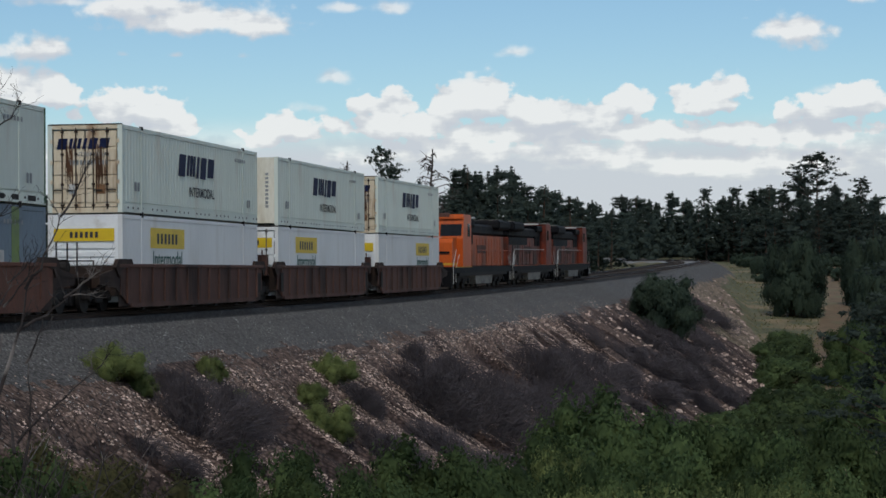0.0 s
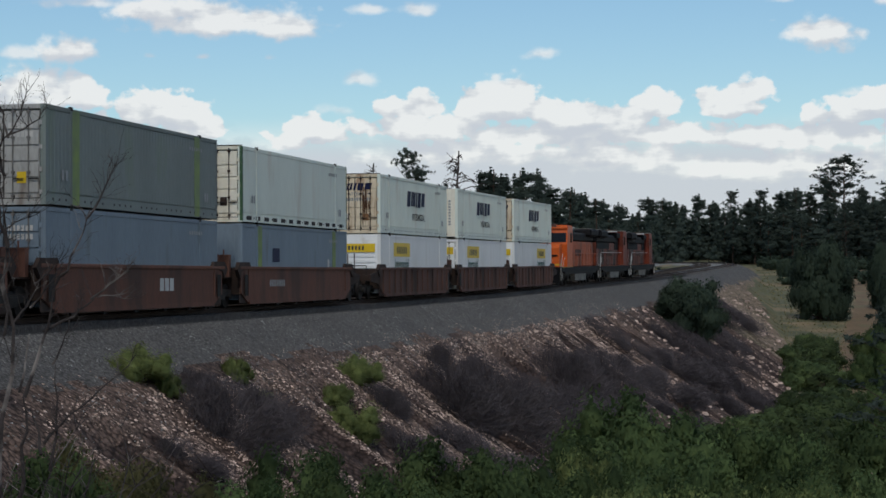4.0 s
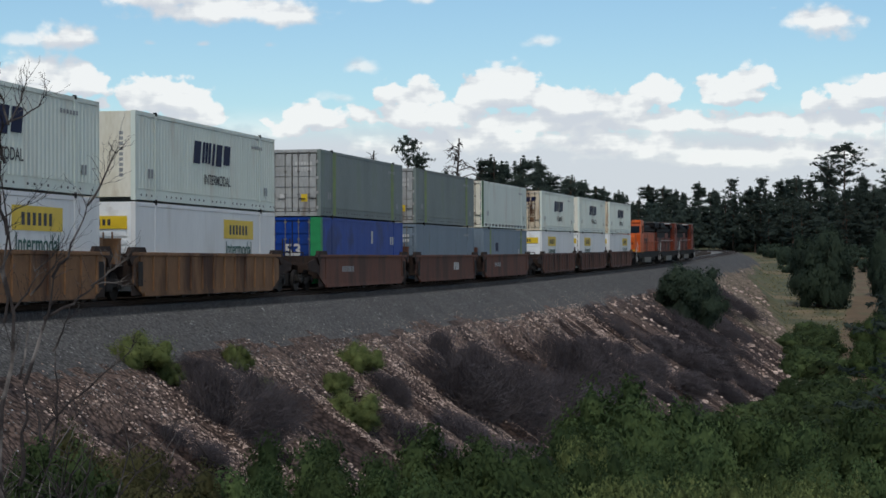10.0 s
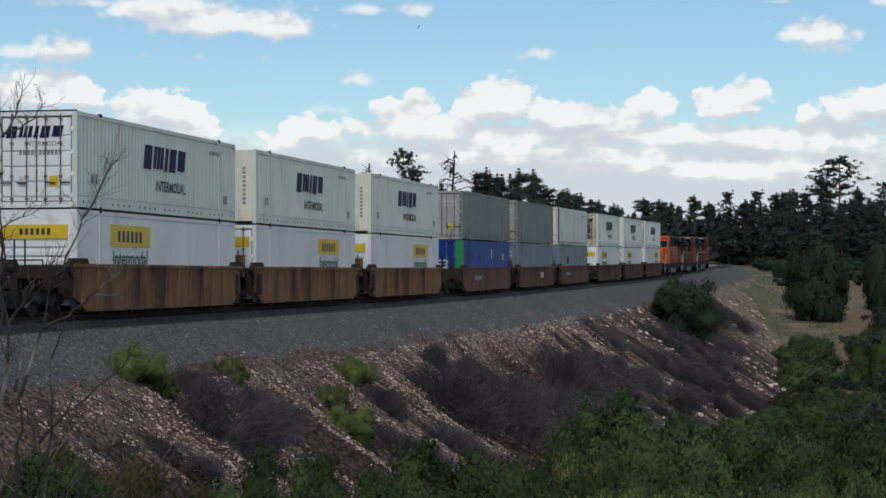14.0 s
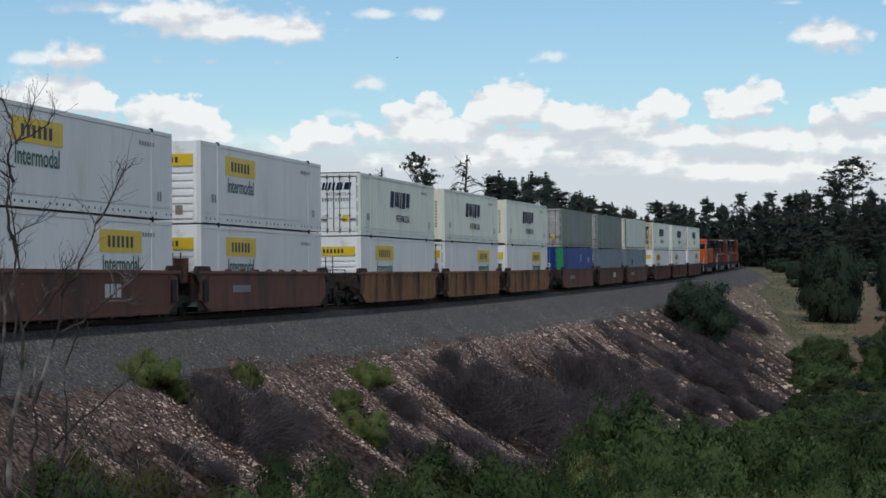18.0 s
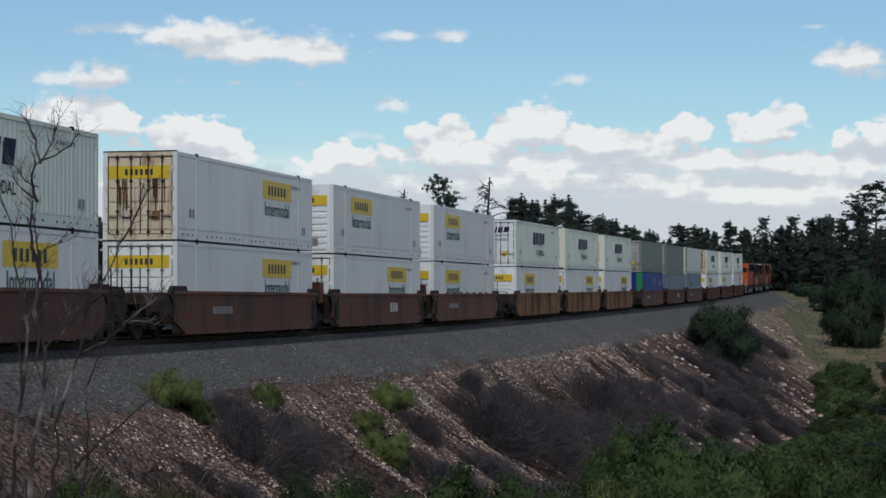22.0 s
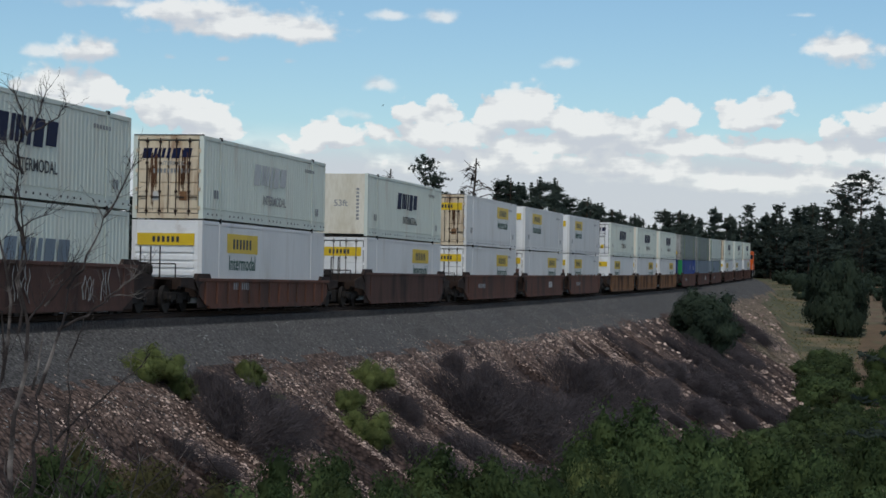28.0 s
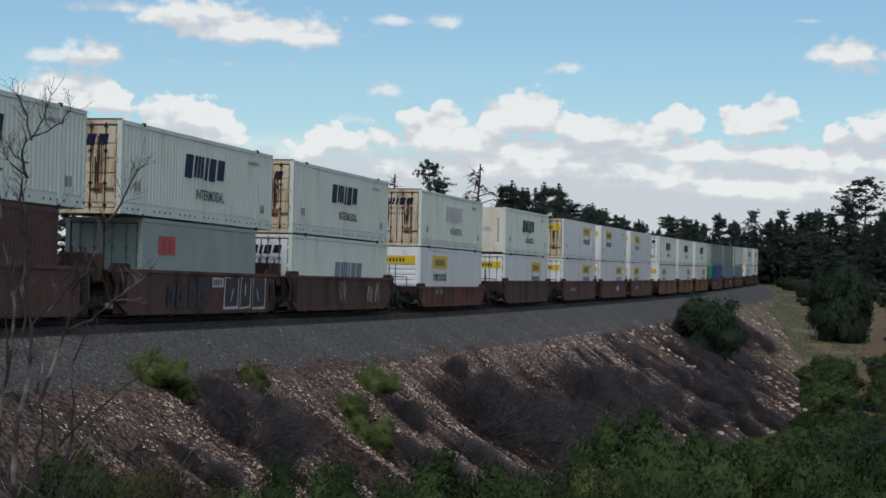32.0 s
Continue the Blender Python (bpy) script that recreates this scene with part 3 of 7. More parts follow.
def container(spec, length=CL):
    """A container with its origin in the middle of its floor; +y leads."""
    paint, style, end, label, marks = spec
    h = length / 2
    w = CW / 2
    th = empty("shipping_container", label, "container", "containers on the train")
    part("shell", boxes((-w + 0.05, w - 0.05, -h + 0.07, h - 0.06, 0.15, CH - 0.06)), paint, th)
    # sides: sheets, rails and posts
    pitch, depth = {"rib": (0.30, 0.028), "plate": (1.22, 0.004), "wave": (0.28, 0.012)}[style]
    for out in (1, -1):
        part("side_sheet", corrugated(length - 0.3, 0.375, CH - 0.15, out * (w - 0.006), pitch, depth, out), paint, th)
        part("bottom_rail", boxes((min(out * w, out * (w - 0.1)), max(out * w, out * (w - 0.1)), -h + 0.15, h - 0.15, 0.02, 0.33)), paint, th)
        part("top_rail", boxes((min(out * w, out * (w - 0.08)), max(out * w, out * (w - 0.08)), -h + 0.15, h - 0.15, CH - 0.13, CH)), paint, th)
        bm = bmesh.new()
        for i in range(int(length / 0.5)):
            if i % 5 == 4:
                continue
            y = -h + 0.5 + i * 0.5
            x = out * (w + 0.002)
            box(bm, min(x, x - out * 0.02), max(x, x - out * 0.02), y, y + 0.11, 0.14, 0.21)
        part("slotting", bm, M_DARK, th, "dark slots in the bottom rail")
    for sx in (-1, 1):
        for sy in (-1, 1):
            x0, x1 = sorted((sx * w, sx * (w - 0.16)))
            y0, y1 = sorted((sy * h, sy * (h - 0.16)))
            part("corner_post", boxes((x0, x1, y0, y1, 0.0, CH + 0.004)), paint, th)
    roof = boxes((-w + 0.08, w - 0.08, -h + 0.05, h - 0.05, CH - 0.07, CH - 0.02))
    for i in range(int(length / 0.6)):
        y = -h + 0.4 + i * 0.6
        box(roof, -w + 0.1, w - 0.1, y, y + 0.25, CH - 0.02, CH + 0.0)
    part("roof", roof, paint, th)
    if length > 13:
        for sy in (-1, 1):
            y = sy * 6.096
            for out in (1, -1):
                x0, x1 = sorted((out * (w + 0.008), out * (w - 0.06)))
                part("lifting_post", boxes((x0, x1, y - 0.09, y + 0.09, 0.02, CH - 0.02)), paint, th)
                part("corner_casting", boxes((x0 - 0.006, x1 + 0.006, y - 0.09, y + 0.09, CH - 0.07, CH + 0.05)), M_DARK, th, "dark steel lifting casting")
                part("corner_casting", boxes((x0 - 0.006, x1 + 0.006, y - 0.09, y + 0.09, -0.08, 0.06)), M_DARK, th, "dark steel lifting casting")
    # rear end
    ep = {"door": M_CREAM, "whitedoor": M_BAREWHITE, "nose": M_BAREWHITE, "plain": M_NOSE, "creamnose": M_NOSE, "own": paint, "greydoor": M_GREYDOOR, "creamdoor": M_NOSE, "ownnose": paint}[end]
    if end in ("door", "whitedoor", "own", "greydoor", "creamdoor"):
        part("door_gasket", boxes((-w + 0.17, w - 0.17, -h + 0.045, -h + 0.07, 0.17, CH - 0.16)), M_DARK, th, "black rubber round the doors")
        if end in ("door", "whitedoor", "creamdoor"):
            part("header_bar", boxes((-w + 0.02, w - 0.02, -h - 0.012, -h + 0.1, CH + 0.005, CH + 0.04)), M_GRIMESHADE, th, "dark steel bar over the doors")
        part("end_header", boxes((-w + 0.16, w - 0.16, -h, -h + 0.1, CH - 0.13, CH)), ep, th)
        part("end_sill", boxes((-w + 0.16, w - 0.16, -h, -h + 0.1, 0.0, 0.17)), ep, th)
        for sx in (-1, 1):
            x0, x1 = sorted((sx * 0.022, sx * (w - 0.20)))
            dm = boxes((x0, x1, -h + 0.036, -h + 0.06, 0.20, CH - 0.19))
            for k in range(5):
                z = 0.35 + k * 0.46
                box(dm, x0 + 0.02, x1 - 0.02, -h + 0.004, -h + 0.036, z, z + 0.36)
            door = part("door", dm, ep, th)
            for xr in (0.30, 0.78):
                rod = bmesh.new()
                tube(rod, [(sx * xr, -h - 0.03, 0.1), (sx * xr, -h - 0.03, CH - 0.08)], 0.022, sides=6)
                for z in (0.22, 0.9, 1.9, CH - 0.25):
                    box(rod, sx * xr - 0.05, sx * xr + 0.05, -h - 0.045, -h + 0.012, z, z + 0.07)
                part("lock_rod", rod, M_ROD if end not in ("door", "creamdoor") else M_GRIMESHADE, door)
                part("door_handle", boxes((min(sx * xr, sx * (xr + 0.32)), max(sx * xr, sx * (xr + 0.32)), -h - 0.05, -h - 0.03, 0.72, 0.76)), M_DARK, door)
            for z in (0.3, 0.95, 1.6, 2.3):
                part("hinge", boxes((*sorted((sx * (w - 0.18), sx * (w - 0.10))), -h - 0.025, -h + 0.02, z, z + 0.13)), ep, door)
        if end == "door":
            stain = random.Random(len(MOVING))
            for sx in (-1, 1):
                bm = bmesh.new()
                for k in range(24):
                    xs, top = sx * 0.54 + stain.gauss(0, 0.085), 2.45 - stain.uniform(0, 0.9)
                    wd, ln = stain.uniform(0.006, 0.032), stain.uniform(0.3, 1.5)
                    ring = [(xs - wd * 0.4, max(0.25, top - ln)), (xs + wd * 0.3, max(0.25, top - ln)), (xs + wd, top - 0.35 * ln), (xs + wd * 0.6, top), (xs - wd * 0.7, top), (xs - wd, top - 0.3 * ln)]
                    bm.faces.new([bm.verts.new((u, -h - 0.0003 * k, v)) for u, v in ring])
                tagged(part("rust_streak", bm, M_STAIN, th, "dark rust streaks running down the door"), kind="stuff")
        part("door_gap", boxes((-0.012, 0.012, -h + 0.02, -h + 0.06, 0.18, CH - 0.17)), M_DARK, th, "black rubber door seal")
        part("placard", boxes((0.42, 0.70, -h - 0.006, -h + 0.002, 0.62, 0.95)), {"door": M_GOLD, "creamdoor": M_GRIMESHADE}.get(end, M_YELLOW), th, "small placard")
        part("placard", boxes((-0.55, -0.34, -h - 0.006, -h + 0.002, 0.62, 0.95)), M_PALE, th, "small pale placard")
    elif end in ("nose", "creamnose", "ownnose"):
        part("nose_sheet", boxes((-w + 0.16, w - 0.16, -h + 0.03, -h + 0.08, 0.0, CH)), ep, th)
        for k in range(8):
            z = 0.16 + k * 0.27
            if end == "nose" or k < 6:
                part("nose_rib", boxes((-w + 0.14, w - 0.30, -h - 0.015, -h + 0.03, z, z + 0.15)), ep, th)
        part("nose_post", boxes((w - 0.28, w - 0.16, -h - 0.012, -h + 0.03, 0.05, CH - 0.05)), ep, th)
        part("vent_plate", boxes((0.35, 0.62, -h - 0.03, -h - 0.014, 0.3, 0.62)), M_GREYTANK, th, "grey metal vent plate")
        part("document_box", boxes((-0.3, -0.08, -h - 0.03, -h - 0.014, 0.4, 0.55)), M_INK, th, "dark document box")
    else:
        part("nose_sheet", boxes((-w + 0.16, w - 0.16, -h - 0.005, -h + 0.06, 0.1, CH - 0.02)), ep, th)
        nm = bars_end(bmesh.new(), w - 0.55, 0.9, 0.16, 0.11, 1, -h - 0.009)
        for k in range(9):
            bars_end(nm, w - 0.55, 0.75 + k * 0.17, 0.15, 0.11, 1, -h - 0.009, gap=0.1)
        part("code_mark", nm, M_GREYINK, th, "column of worn grey code marks")
        if "53ft" in marks:
            lettering("size_mark", "53ft", 0.42, M_GREYINK, th, 0.0, -h - 0.01, 1.5, "end")
    part("front_sheet", boxes((-w + 0.16, w - 0.16, h - 0.08, h - 0.03, 0.0, CH)), paint, th)
    # marks
    x = w + 0.008
    mk = set(marks)
    if "brand" in mk or "ghost" in mk:
        block_row(th, -2.2, 1.47, 4.2, 0.80, x, M_NAVY if "brand" in mk else M_GHOST, "side")
        lettering("intermodal_word", "INTERMODAL", 0.50, M_INK if "brand" in mk else M_GREYINK, th, x, 0.6, 0.93)
    if "low" in mk:
        block_row(th, -1.6, 0.9, 4.6, 1.0, x, M_GREYBLUE, "side")
    for tag, y, z in (("panelM", -3.4, 2.16), ("panelF", 3.2, 2.16)):
        if tag in mk:
            pn = part("sign_panel", boxes((x - 0.006, x + 0.004, y - 1.85, y + 1.85, z - 0.35, z + 0.35)), M_YELLOW, th, "yellow sign panel")
            bm = bars_side(bmesh.new(), y - 1.2, z - 0.2, 2.4, 0.36, 6, x + 0.008, 0.42)
            tagged(part("name_bar", bm, M_INK, pn, "black bars in place of a name"), kind="stuff")
            lettering("intermodal_word", "Intermodal", 0.74, M_TEAL, th, x, y, z - 0.74)
    if "panelE" in mk:
        yy = -h - 0.03 if end in ("nose", "creamnose", "plain", "ownnose") else -h - 0.008
        pn = part("sign_panel", boxes((-1.08, 1.02, yy, yy + 0.008, CH - 0.88, CH - 0.46)), M_YELLOW, th, "yellow sign panel")
        part("name_bar", bars_end(bmesh.new(), -0.52, CH - 0.77, 1.05, 0.2, 6, yy - 0.004, 0.42), M_INK, pn, "black bars in place of a name")
    if "brandE" in mk:
        block_row(th, -0.98, 2.1, 1.78, 0.36, -h - 0.002, M_NAVY, "end")
        lettering("intermodal_word", "INTERMODAL", 0.2, M_GREYINK, th, 0.25, -h - 0.004, 1.92, "end")
        part("code_mark", bars_end(bmesh.new(), -0.55, 1.58, 1.4, 0.16, 11, -h - 0.004), M_GREYINK, th, "row of grey code marks")
    if "code" in mk:
        part("code_mark", bars_end(bmesh.new(), 0.15, 2.2, 0.8, 0.16, 6, -h - 0.004), M_PALE, th, "pale code marks")
        part("code_mark", bars_end(bmesh.new(), 0.15, 1.95, 0.8, 0.16, 6, -h - 0.004), M_PALE, th, "pale code marks")
    if "lime" in mk:
        for y in (-5.75, 5.75):
            part("stripe", boxes((x - 0.01, x, y - 0.28, y + 0.28, 0.05, CH - 0.05)), M_LIME, th, "faded lime green stripe")
    if "blueend" in mk:
        part("green_band", boxes((w - 0.45, w + 0.004, -h - 0.056, -h + 0.3, 0.0, CH)), M_GREEN, th, "bright green corner band")
        part("green_band", boxes((-w - 0.004, -w + 0.30, -h - 0.056, -h + 0.3, 0.0, CH)), M_GREEN, th, "bright green corner band")
        lettering("size_mark", "53", 0.78, M_PALE, th, 0.05, -h - 0.075, 1.42, "end")
        bm = bars_end(bmesh.new(), -0.32, 0.92, 0.62, 0.42, 3, -h - 0.075, 0.12)
        part("code_mark", bm, M_PALE, th, "white code block under the size mark")
        bm = bars_side(bmesh.new(), -h + 0.9, 0.5, 0.7, 0.55, 1, x)
        bars_side(bm, 1.2, 1.8, 0.55, 0.6, 1, x)
        bars_side(bm, 5.2, 1.75, 0.9, 0.4, 2, x)
        part("label_patch", bm, M_PALE, th, "white labels on the side")
    if "small" in mk:
        bm = bars_side(bmesh.new(), h - 3.2, CH - 0.55, 1.5, 0.13, 6, x)
        bars_side(bm, -h + 1.2, 0.75, 0.6, 0.3, 2, x)
        bars_side(bm, h - 1.5, 0.6, 0.5, 0.3, 2, x)
        part("code_mark", bm, M_GREYINK, th, "small grey code marks")
    if "greenpost" in mk:
        for y0, y1 in ((-h - 0.003, -h + 0.12), (h - 0.12, h + 0.003)):
            part("green_edge", boxes((w - 0.1, w + 0.004, y0, y1, 0.05, CH - 0.02)), M_EDGE, th, "green corner edge")
        for k in range(13):
            y = -h + 0.6 + k * 1.18
            part("forklift_slot", boxes((w - 0.02, w + 0.003, y, y + 0.62, 0.09, 0.25)), M_DARK, th, "dark slot in the bottom rail")
    if "bluemark" in mk:
        part("trade_mark", bars_side(bmesh.new(), -4.0, 1.45, 1.0, 0.55, 1, x, 0.0), M_NAVY, th, "dark blue plain trade mark block")
        part("label_plate", bars_side(bmesh.new(), 4.6, 1.0, 0.3, 0.6, 1, x, 0.0), M_PALE, th, "small white label")
    if "redmark" in mk:
        part("trade_mark", bars_side(bmesh.new(), -4.6, 1.75, 1.7, 0.62, 3, x, 0.12), M_REDINK, th, "bright red trade mark blocks")
    return th


def yellow_panelled(end, *marks):
    return (M_CLEANWHITE, "plate", end, "white container with yellow sign panels, riding on the train", marks)


def ribbed_white(end, *marks):
    lab = {"door": "off-white ribbed container with rust-streaked cream doors", "whitedoor": "off-white ribbed container with white doors", "plain": "off-white ribbed container with a smooth cream nose"}[end]
    return (M_OFFWHITE, "rib", end, lab, marks)


MOVING = []   # thing, place in the train, height over the rail, half wheelbase


# ---- well cars ----
def wheelset_truck(parent, y):
    """A two-axle truck under a car."""
    tr = part("truck", boxes((-0.98, -0.80, y - 1.15, y + 1.15, 0.42, 0.70), (0.80, 0.98, y - 1.15, y + 1.15, 0.42, 0.70), (-0.9, 0.9, y - 0.25, y + 0.25, 0.40, 0.78), (-0.62, 0.62, y - 1.5, y + 1.5, 0.22, 0.76),
                               (0.82, 1.02, y - 0.30, y + 0.30, 0.30, 0.62), (-1.02, -0.82, y - 0.3, y + 0.3, 0.30, 0.62), bevel=0.03), M_STEEL, parent)
    for yy in (y - 0.89, y + 0.89):
        for sx in (-1, 1):
            bm = disc(bmesh.new(), *sorted((sx * 0.70, sx * 0.83)), yy, 0.46, 0.46, 18)
            part("wheel", bm, M_STEEL, tr)
        part("axle", disc(bmesh.new(), -0.75, 0.75, yy, 0.46, 0.08, 8), M_STEEL, tr)
        for sx in (-1, 1):
            part("bearing_cap", disc(bmesh.new(), *sorted((sx * 0.98, sx * 1.05)), yy, 0.46, 0.12, 10), M_STEEL, tr)
    return tr


def well_car(kind, paint, label, rear_end, front_end, lead_truck, rear_reach, front_reach, marks=()):
    """One well unit, origin at rail height in its middle. rear_end, front_end: True where a coupler is."""
    th = empty("well_car", label, "railway car", "well cars of the train")
    w, h = 1.36, 8.45
    zt, zb = 1.08 if kind == "low" else 1.46, 0.19
    for sx in (1, -1):
        x0, x1 = sorted((sx * w, sx * (w - 0.05)))
        out = [(-h, 0.55), (-h + 0.9, zb), (h - 0.9, zb), (h, 0.55), (h, zt), (-h, zt)]
        side = part("side_sill", prism(bmesh.new(), out, x0, x1), paint, th)
        c0, c1 = sorted((sx * (w + 0.05), sx * (w - 0.09)))
        part("top_chord", boxes((c0, c1, -h - 0.2, h + 0.2, zt - 0.02, zt + 0.10), bevel=0.015), paint, side)
        part("bottom_chord", boxes((c0 + 0.02, c1 - 0.02, -h + 1.0, h - 1.0, zb - 0.07, zb + 0.08)), paint, side)
        if kind != "plate":
            ribs = [-h + 0.55 + i * 1.29 for i in range(13)]
            for y in ribs:
                part("rib", boxes((*sorted((sx * w, sx * (w + 0.055))), y, y + 0.16, zb + 0.09, zt - 0.03)), paint, side)
        else:
            for y in (-h + 0.9, h - 1.0):
                part("rib", boxes((*sorted((sx * w, sx * (w + 0.03))), y, y + 0.1, zb + 0.3, zt - 0.03)), paint, side)
            for y in (np.linspace(-5.2, 5.2, 7) if "tabs" in marks else ()):
                part("guide_tab", prism(bmesh.new(), [(y - 0.35, zt + 0.1), (y + 0.35, zt + 0.1), (y + 0.2, zt + 0.17), (y - 0.2, zt + 0.17)], *sorted((sx * (w - 0.02), sx * (w + 0.03)))), paint, side)
        # raised ends of the well
        for sy in (-1, 1):
            o = [(sy * (h - 1.15), zt + 0.1), (sy * (h - 1.0), zt + 0.26), (sy * (h + 0.25), zt + 0.26), (sy * (h + 0.55), zt - 0.02), (sy * (h + 0.2), zt - 0.35), (sy * h, zt - 0.1)]
            part("end_gusset", prism(bmesh.new(), o, *sorted((sx * (w - 0.10), sx * (w + 0.04)))), M_GRIMESHADE, side)
    for sx in (-1, 1):
        for sy in (-1, 1):
            part("end_skirt", boxes((*sorted((sx * (w - 0.07), sx * (w - 0.055))), *sorted((sy * (h - 1.2), sy * (h + 0.05))), 0.16, 0.75)), M_GRIMESHADE, th, "grimy skirt at the well's end")
        for y in (-6.1, -3.4, -0.6, 2.2, 4.9, 6.6):
            part("drain_lug", boxes((*sorted((sx * (w - 0.10), sx * (w - 0.02))), y - 0.14, y + 0.14, 0.03, 0.13)), M_STEEL, th)
    part("well_floor", boxes((-w + 0.06, w - 0.06, -h + 1.0, h - 1.0, zb - 0.02, zb + 0.06)), M_STEEL, th)
    for k in range(9):
        y = -6.8 + k * 1.7
        part("cross_bearer", boxes((-w + 0.02, w - 0.02, y - 0.16, y + 0.16, 0.10, zb - 0.022)), M_STEEL, th)
    for sy, reach, coupled in ((-1, rear_reach, rear_end), (1, front_reach, front_end)):
        a, b = sorted((sy * h, sy * (h + reach)))
        part("end_bulkhead", boxes((-w + 0.06, w - 0.06, *sorted((sy * (h - 0.12), sy * (h - 0.02))), 0.5, zt + 0.05)), M_GRIMESHADE, th)
        part("draft_sill", boxes((-0.35, 0.35, a, b, 0.78, 1.12)), M_GRIMESHADE, th)
        if coupled:
            part("end_platform", boxes((-w, w, *sorted((sy * (h + 0.5), sy * (h + reach))), 1.12, 1.20)), M_GRIMESHADE, th)
            part("side_slope", prism(bmesh.new(), [(sy * h, 0.6), (sy * (h + 0.4), 0.78), (sy * (h + reach), 0.9), (sy * (h + reach), 1.2), (sy * h, zt)], w - 0.08, w - 0.02), M_GRIMESHADE, th)
            part("side_slope", prism(bmesh.new(), [(sy * h, 0.6), (sy * (h + 0.4), 0.78), (sy * (h + reach), 0.9), (sy * (h + reach), 1.2), (sy * h, zt)], -w + 0.02, -w + 0.08), M_GRIMESHADE, th)
            part("coupler", boxes((-0.13, 0.13, *sorted((sy * (h + reach), sy * (h + reach + 0.55))), 0.80, 1.04), bevel=0.03), M_STEEL, th)
            rail = bmesh.new()
            for x in (-0.25, 0.12, 0.45):
                tube(rail, [(x, sy * (h + reach - 0.35), 1.2), (x, sy * (h + reach - 0.35), 2.25)], 0.028, sides=5)
            tube(rail, [(-1.1, sy * (h + reach - 0.1), 1.65), (1.1, sy * (h + reach - 0.1), 1.65)], 0.024, sides=5)
            for x in (-1.1, 1.1):
                tube(rail, [(x, sy * (h + reach - 0.1), 1.2), (x, sy * (h + reach - 0.1), 1.65)], 0.024, sides=5)
            part("hand_rail", rail, M_STEEL, th)
            part("brake_reservoir", disc(bmesh.new(), -1.0, -0.1, sy * (h + 0.9), 1.45, 0.2, 10), M_STEEL, th)
            wheelset_truck(th, sy * (h + 1.05))
        else:
            rail = bmesh.new()
            for x in (0.55, 0.85):
                tube(rail, [(x, sy * (h + 0.55), 1.1), (x, sy * (h + 0.55), 2.2)], 0.03, sides=5)
            part("hand_rail", rail, paint, th)
            part("end_platform", boxes((-1.0, 1.0, a, b, 1.12, 1.17)), M_GRIMESHADE, th)
            part("walkway_stand", boxes((0.3, 1.05, *sorted((sy * (h + 0.30), sy * (h + 0.55))), 1.17, 1.95), (0.3, 1.05, *sorted((sy * (h + 0.26), sy * (h + 0.58))), 1.95, 2.0)), paint, th, "upright steel stand at the car's end")
            part("stencil_plate", boxes((*sorted((w + 0.056, w + 0.06)), *sorted((sy * (h - 0.75), sy * (h - 0.3))), 0.45, 1.25)), M_STEEL, th, "dark stencilled plate")
    if lead_truck:
        wheelset_truck(th, -h - rear_reach)
    if "reporting" in marks:
        part("reporting_mark", bars_side(bmesh.new(), -4.6, 0.78, 2.2, 0.26, 9, w + 0.003), M_GREYINK, th, "worn pale reporting marks")
    if "initials" in marks:
        part("initials", bars_side(bmesh.new(), 1.6, 0.70, 1.5, 0.42, 3, w + 0.003, 0.2), M_PALE, th, "white owner's initials as plain blocks")
    if "graffiti" in marks:
        rng = random.Random(31)

        def slab(y, z, w0, h0, out, material, name, label, lean=0.1):
            bm = bmesh.new()
            ring = [(y + rng.uniform(-0.06, 0.06), z + rng.uniform(0, 0.06)), (y + w0, z + rng.uniform(0, 0.08)), (y + w0 + lean, z + h0 * rng.uniform(0.9, 1.0)), (y + 0.55 * w0 + lean, z + h0 * rng.uniform(0.82, 1.0)), (y + lean, z + h0)]
            bm.faces.new([bm.verts.new((w + out, u, v)) for u, v in ring])
            part(name, bm, material, th, label)
        for k, (y, w0) in enumerate(((-3.9, 0.7), (-3.0, 1.0), (-1.8, 0.8), (-0.85, 1.15))):
            slab(y, 0.28, w0, rng.uniform(0.85, 1.1), 0.034, M_GRAFFITI, "graffiti_block", "dark spray-painted graffiti block")
            slab(y + 0.3 * w0, 0.5, 0.18, 0.4, 0.037, M_STEEL, "graffiti_shade", "black spray-painted shading")
        for k, (y, w0) in enumerate(((2.15, 1.5), (4.05, 1.1), (5.55, 1.45))):
            slab(y - 0.07, 0.22, w0 + 0.17, 1.2, 0.033, M_PALE, "graffiti_outline", "pale spray-painted outline")
            slab(y, 0.28, w0, 1.1, 0.036, M_GRAFFITI, "graffiti_block", "dark outlined graffiti block")
            slab(y + 0.45 * w0, 0.5 + 0.2 * (k % 2), 0.10, 0.5, 0.039, M_PALE, "graffiti_stroke", "pale spray-painted stroke", 0.3 - 0.25 * k)
        slab(0.75, 1.02, 1.25, 0.36, 0.034, M_PALE, "graffiti_tag", "pale square graffiti tag", 0.02)
        part("graffiti_stroke", bars_side(bmesh.new(), 0.9, 1.1, 0.95, 0.2, 4, w + 0.038), M_INK, th, "dark strokes on the pale tag")
    if "scrawl" in marks:
        rng = random.Random(12)
        for y0, n, tall in ((-0.9, 6, 0.95), (4.1, 5, 0.7), (5.6, 4, 0.9)):
            for k in range(n):
                z = 0.35 + rng.uniform(0, 0.2)
                y = y0 + 0.2 * k
                pts = [(w + 0.034, y + rng.uniform(-0.13, 0.13), z + tall * q / 4) for q in range(5)]
                part("graffiti_stroke", tube(bmesh.new(), pts, rng.uniform(0.008, 0.018), sides=4), M_GREYINK, th, "faint grey spray-painted stroke")
    return th


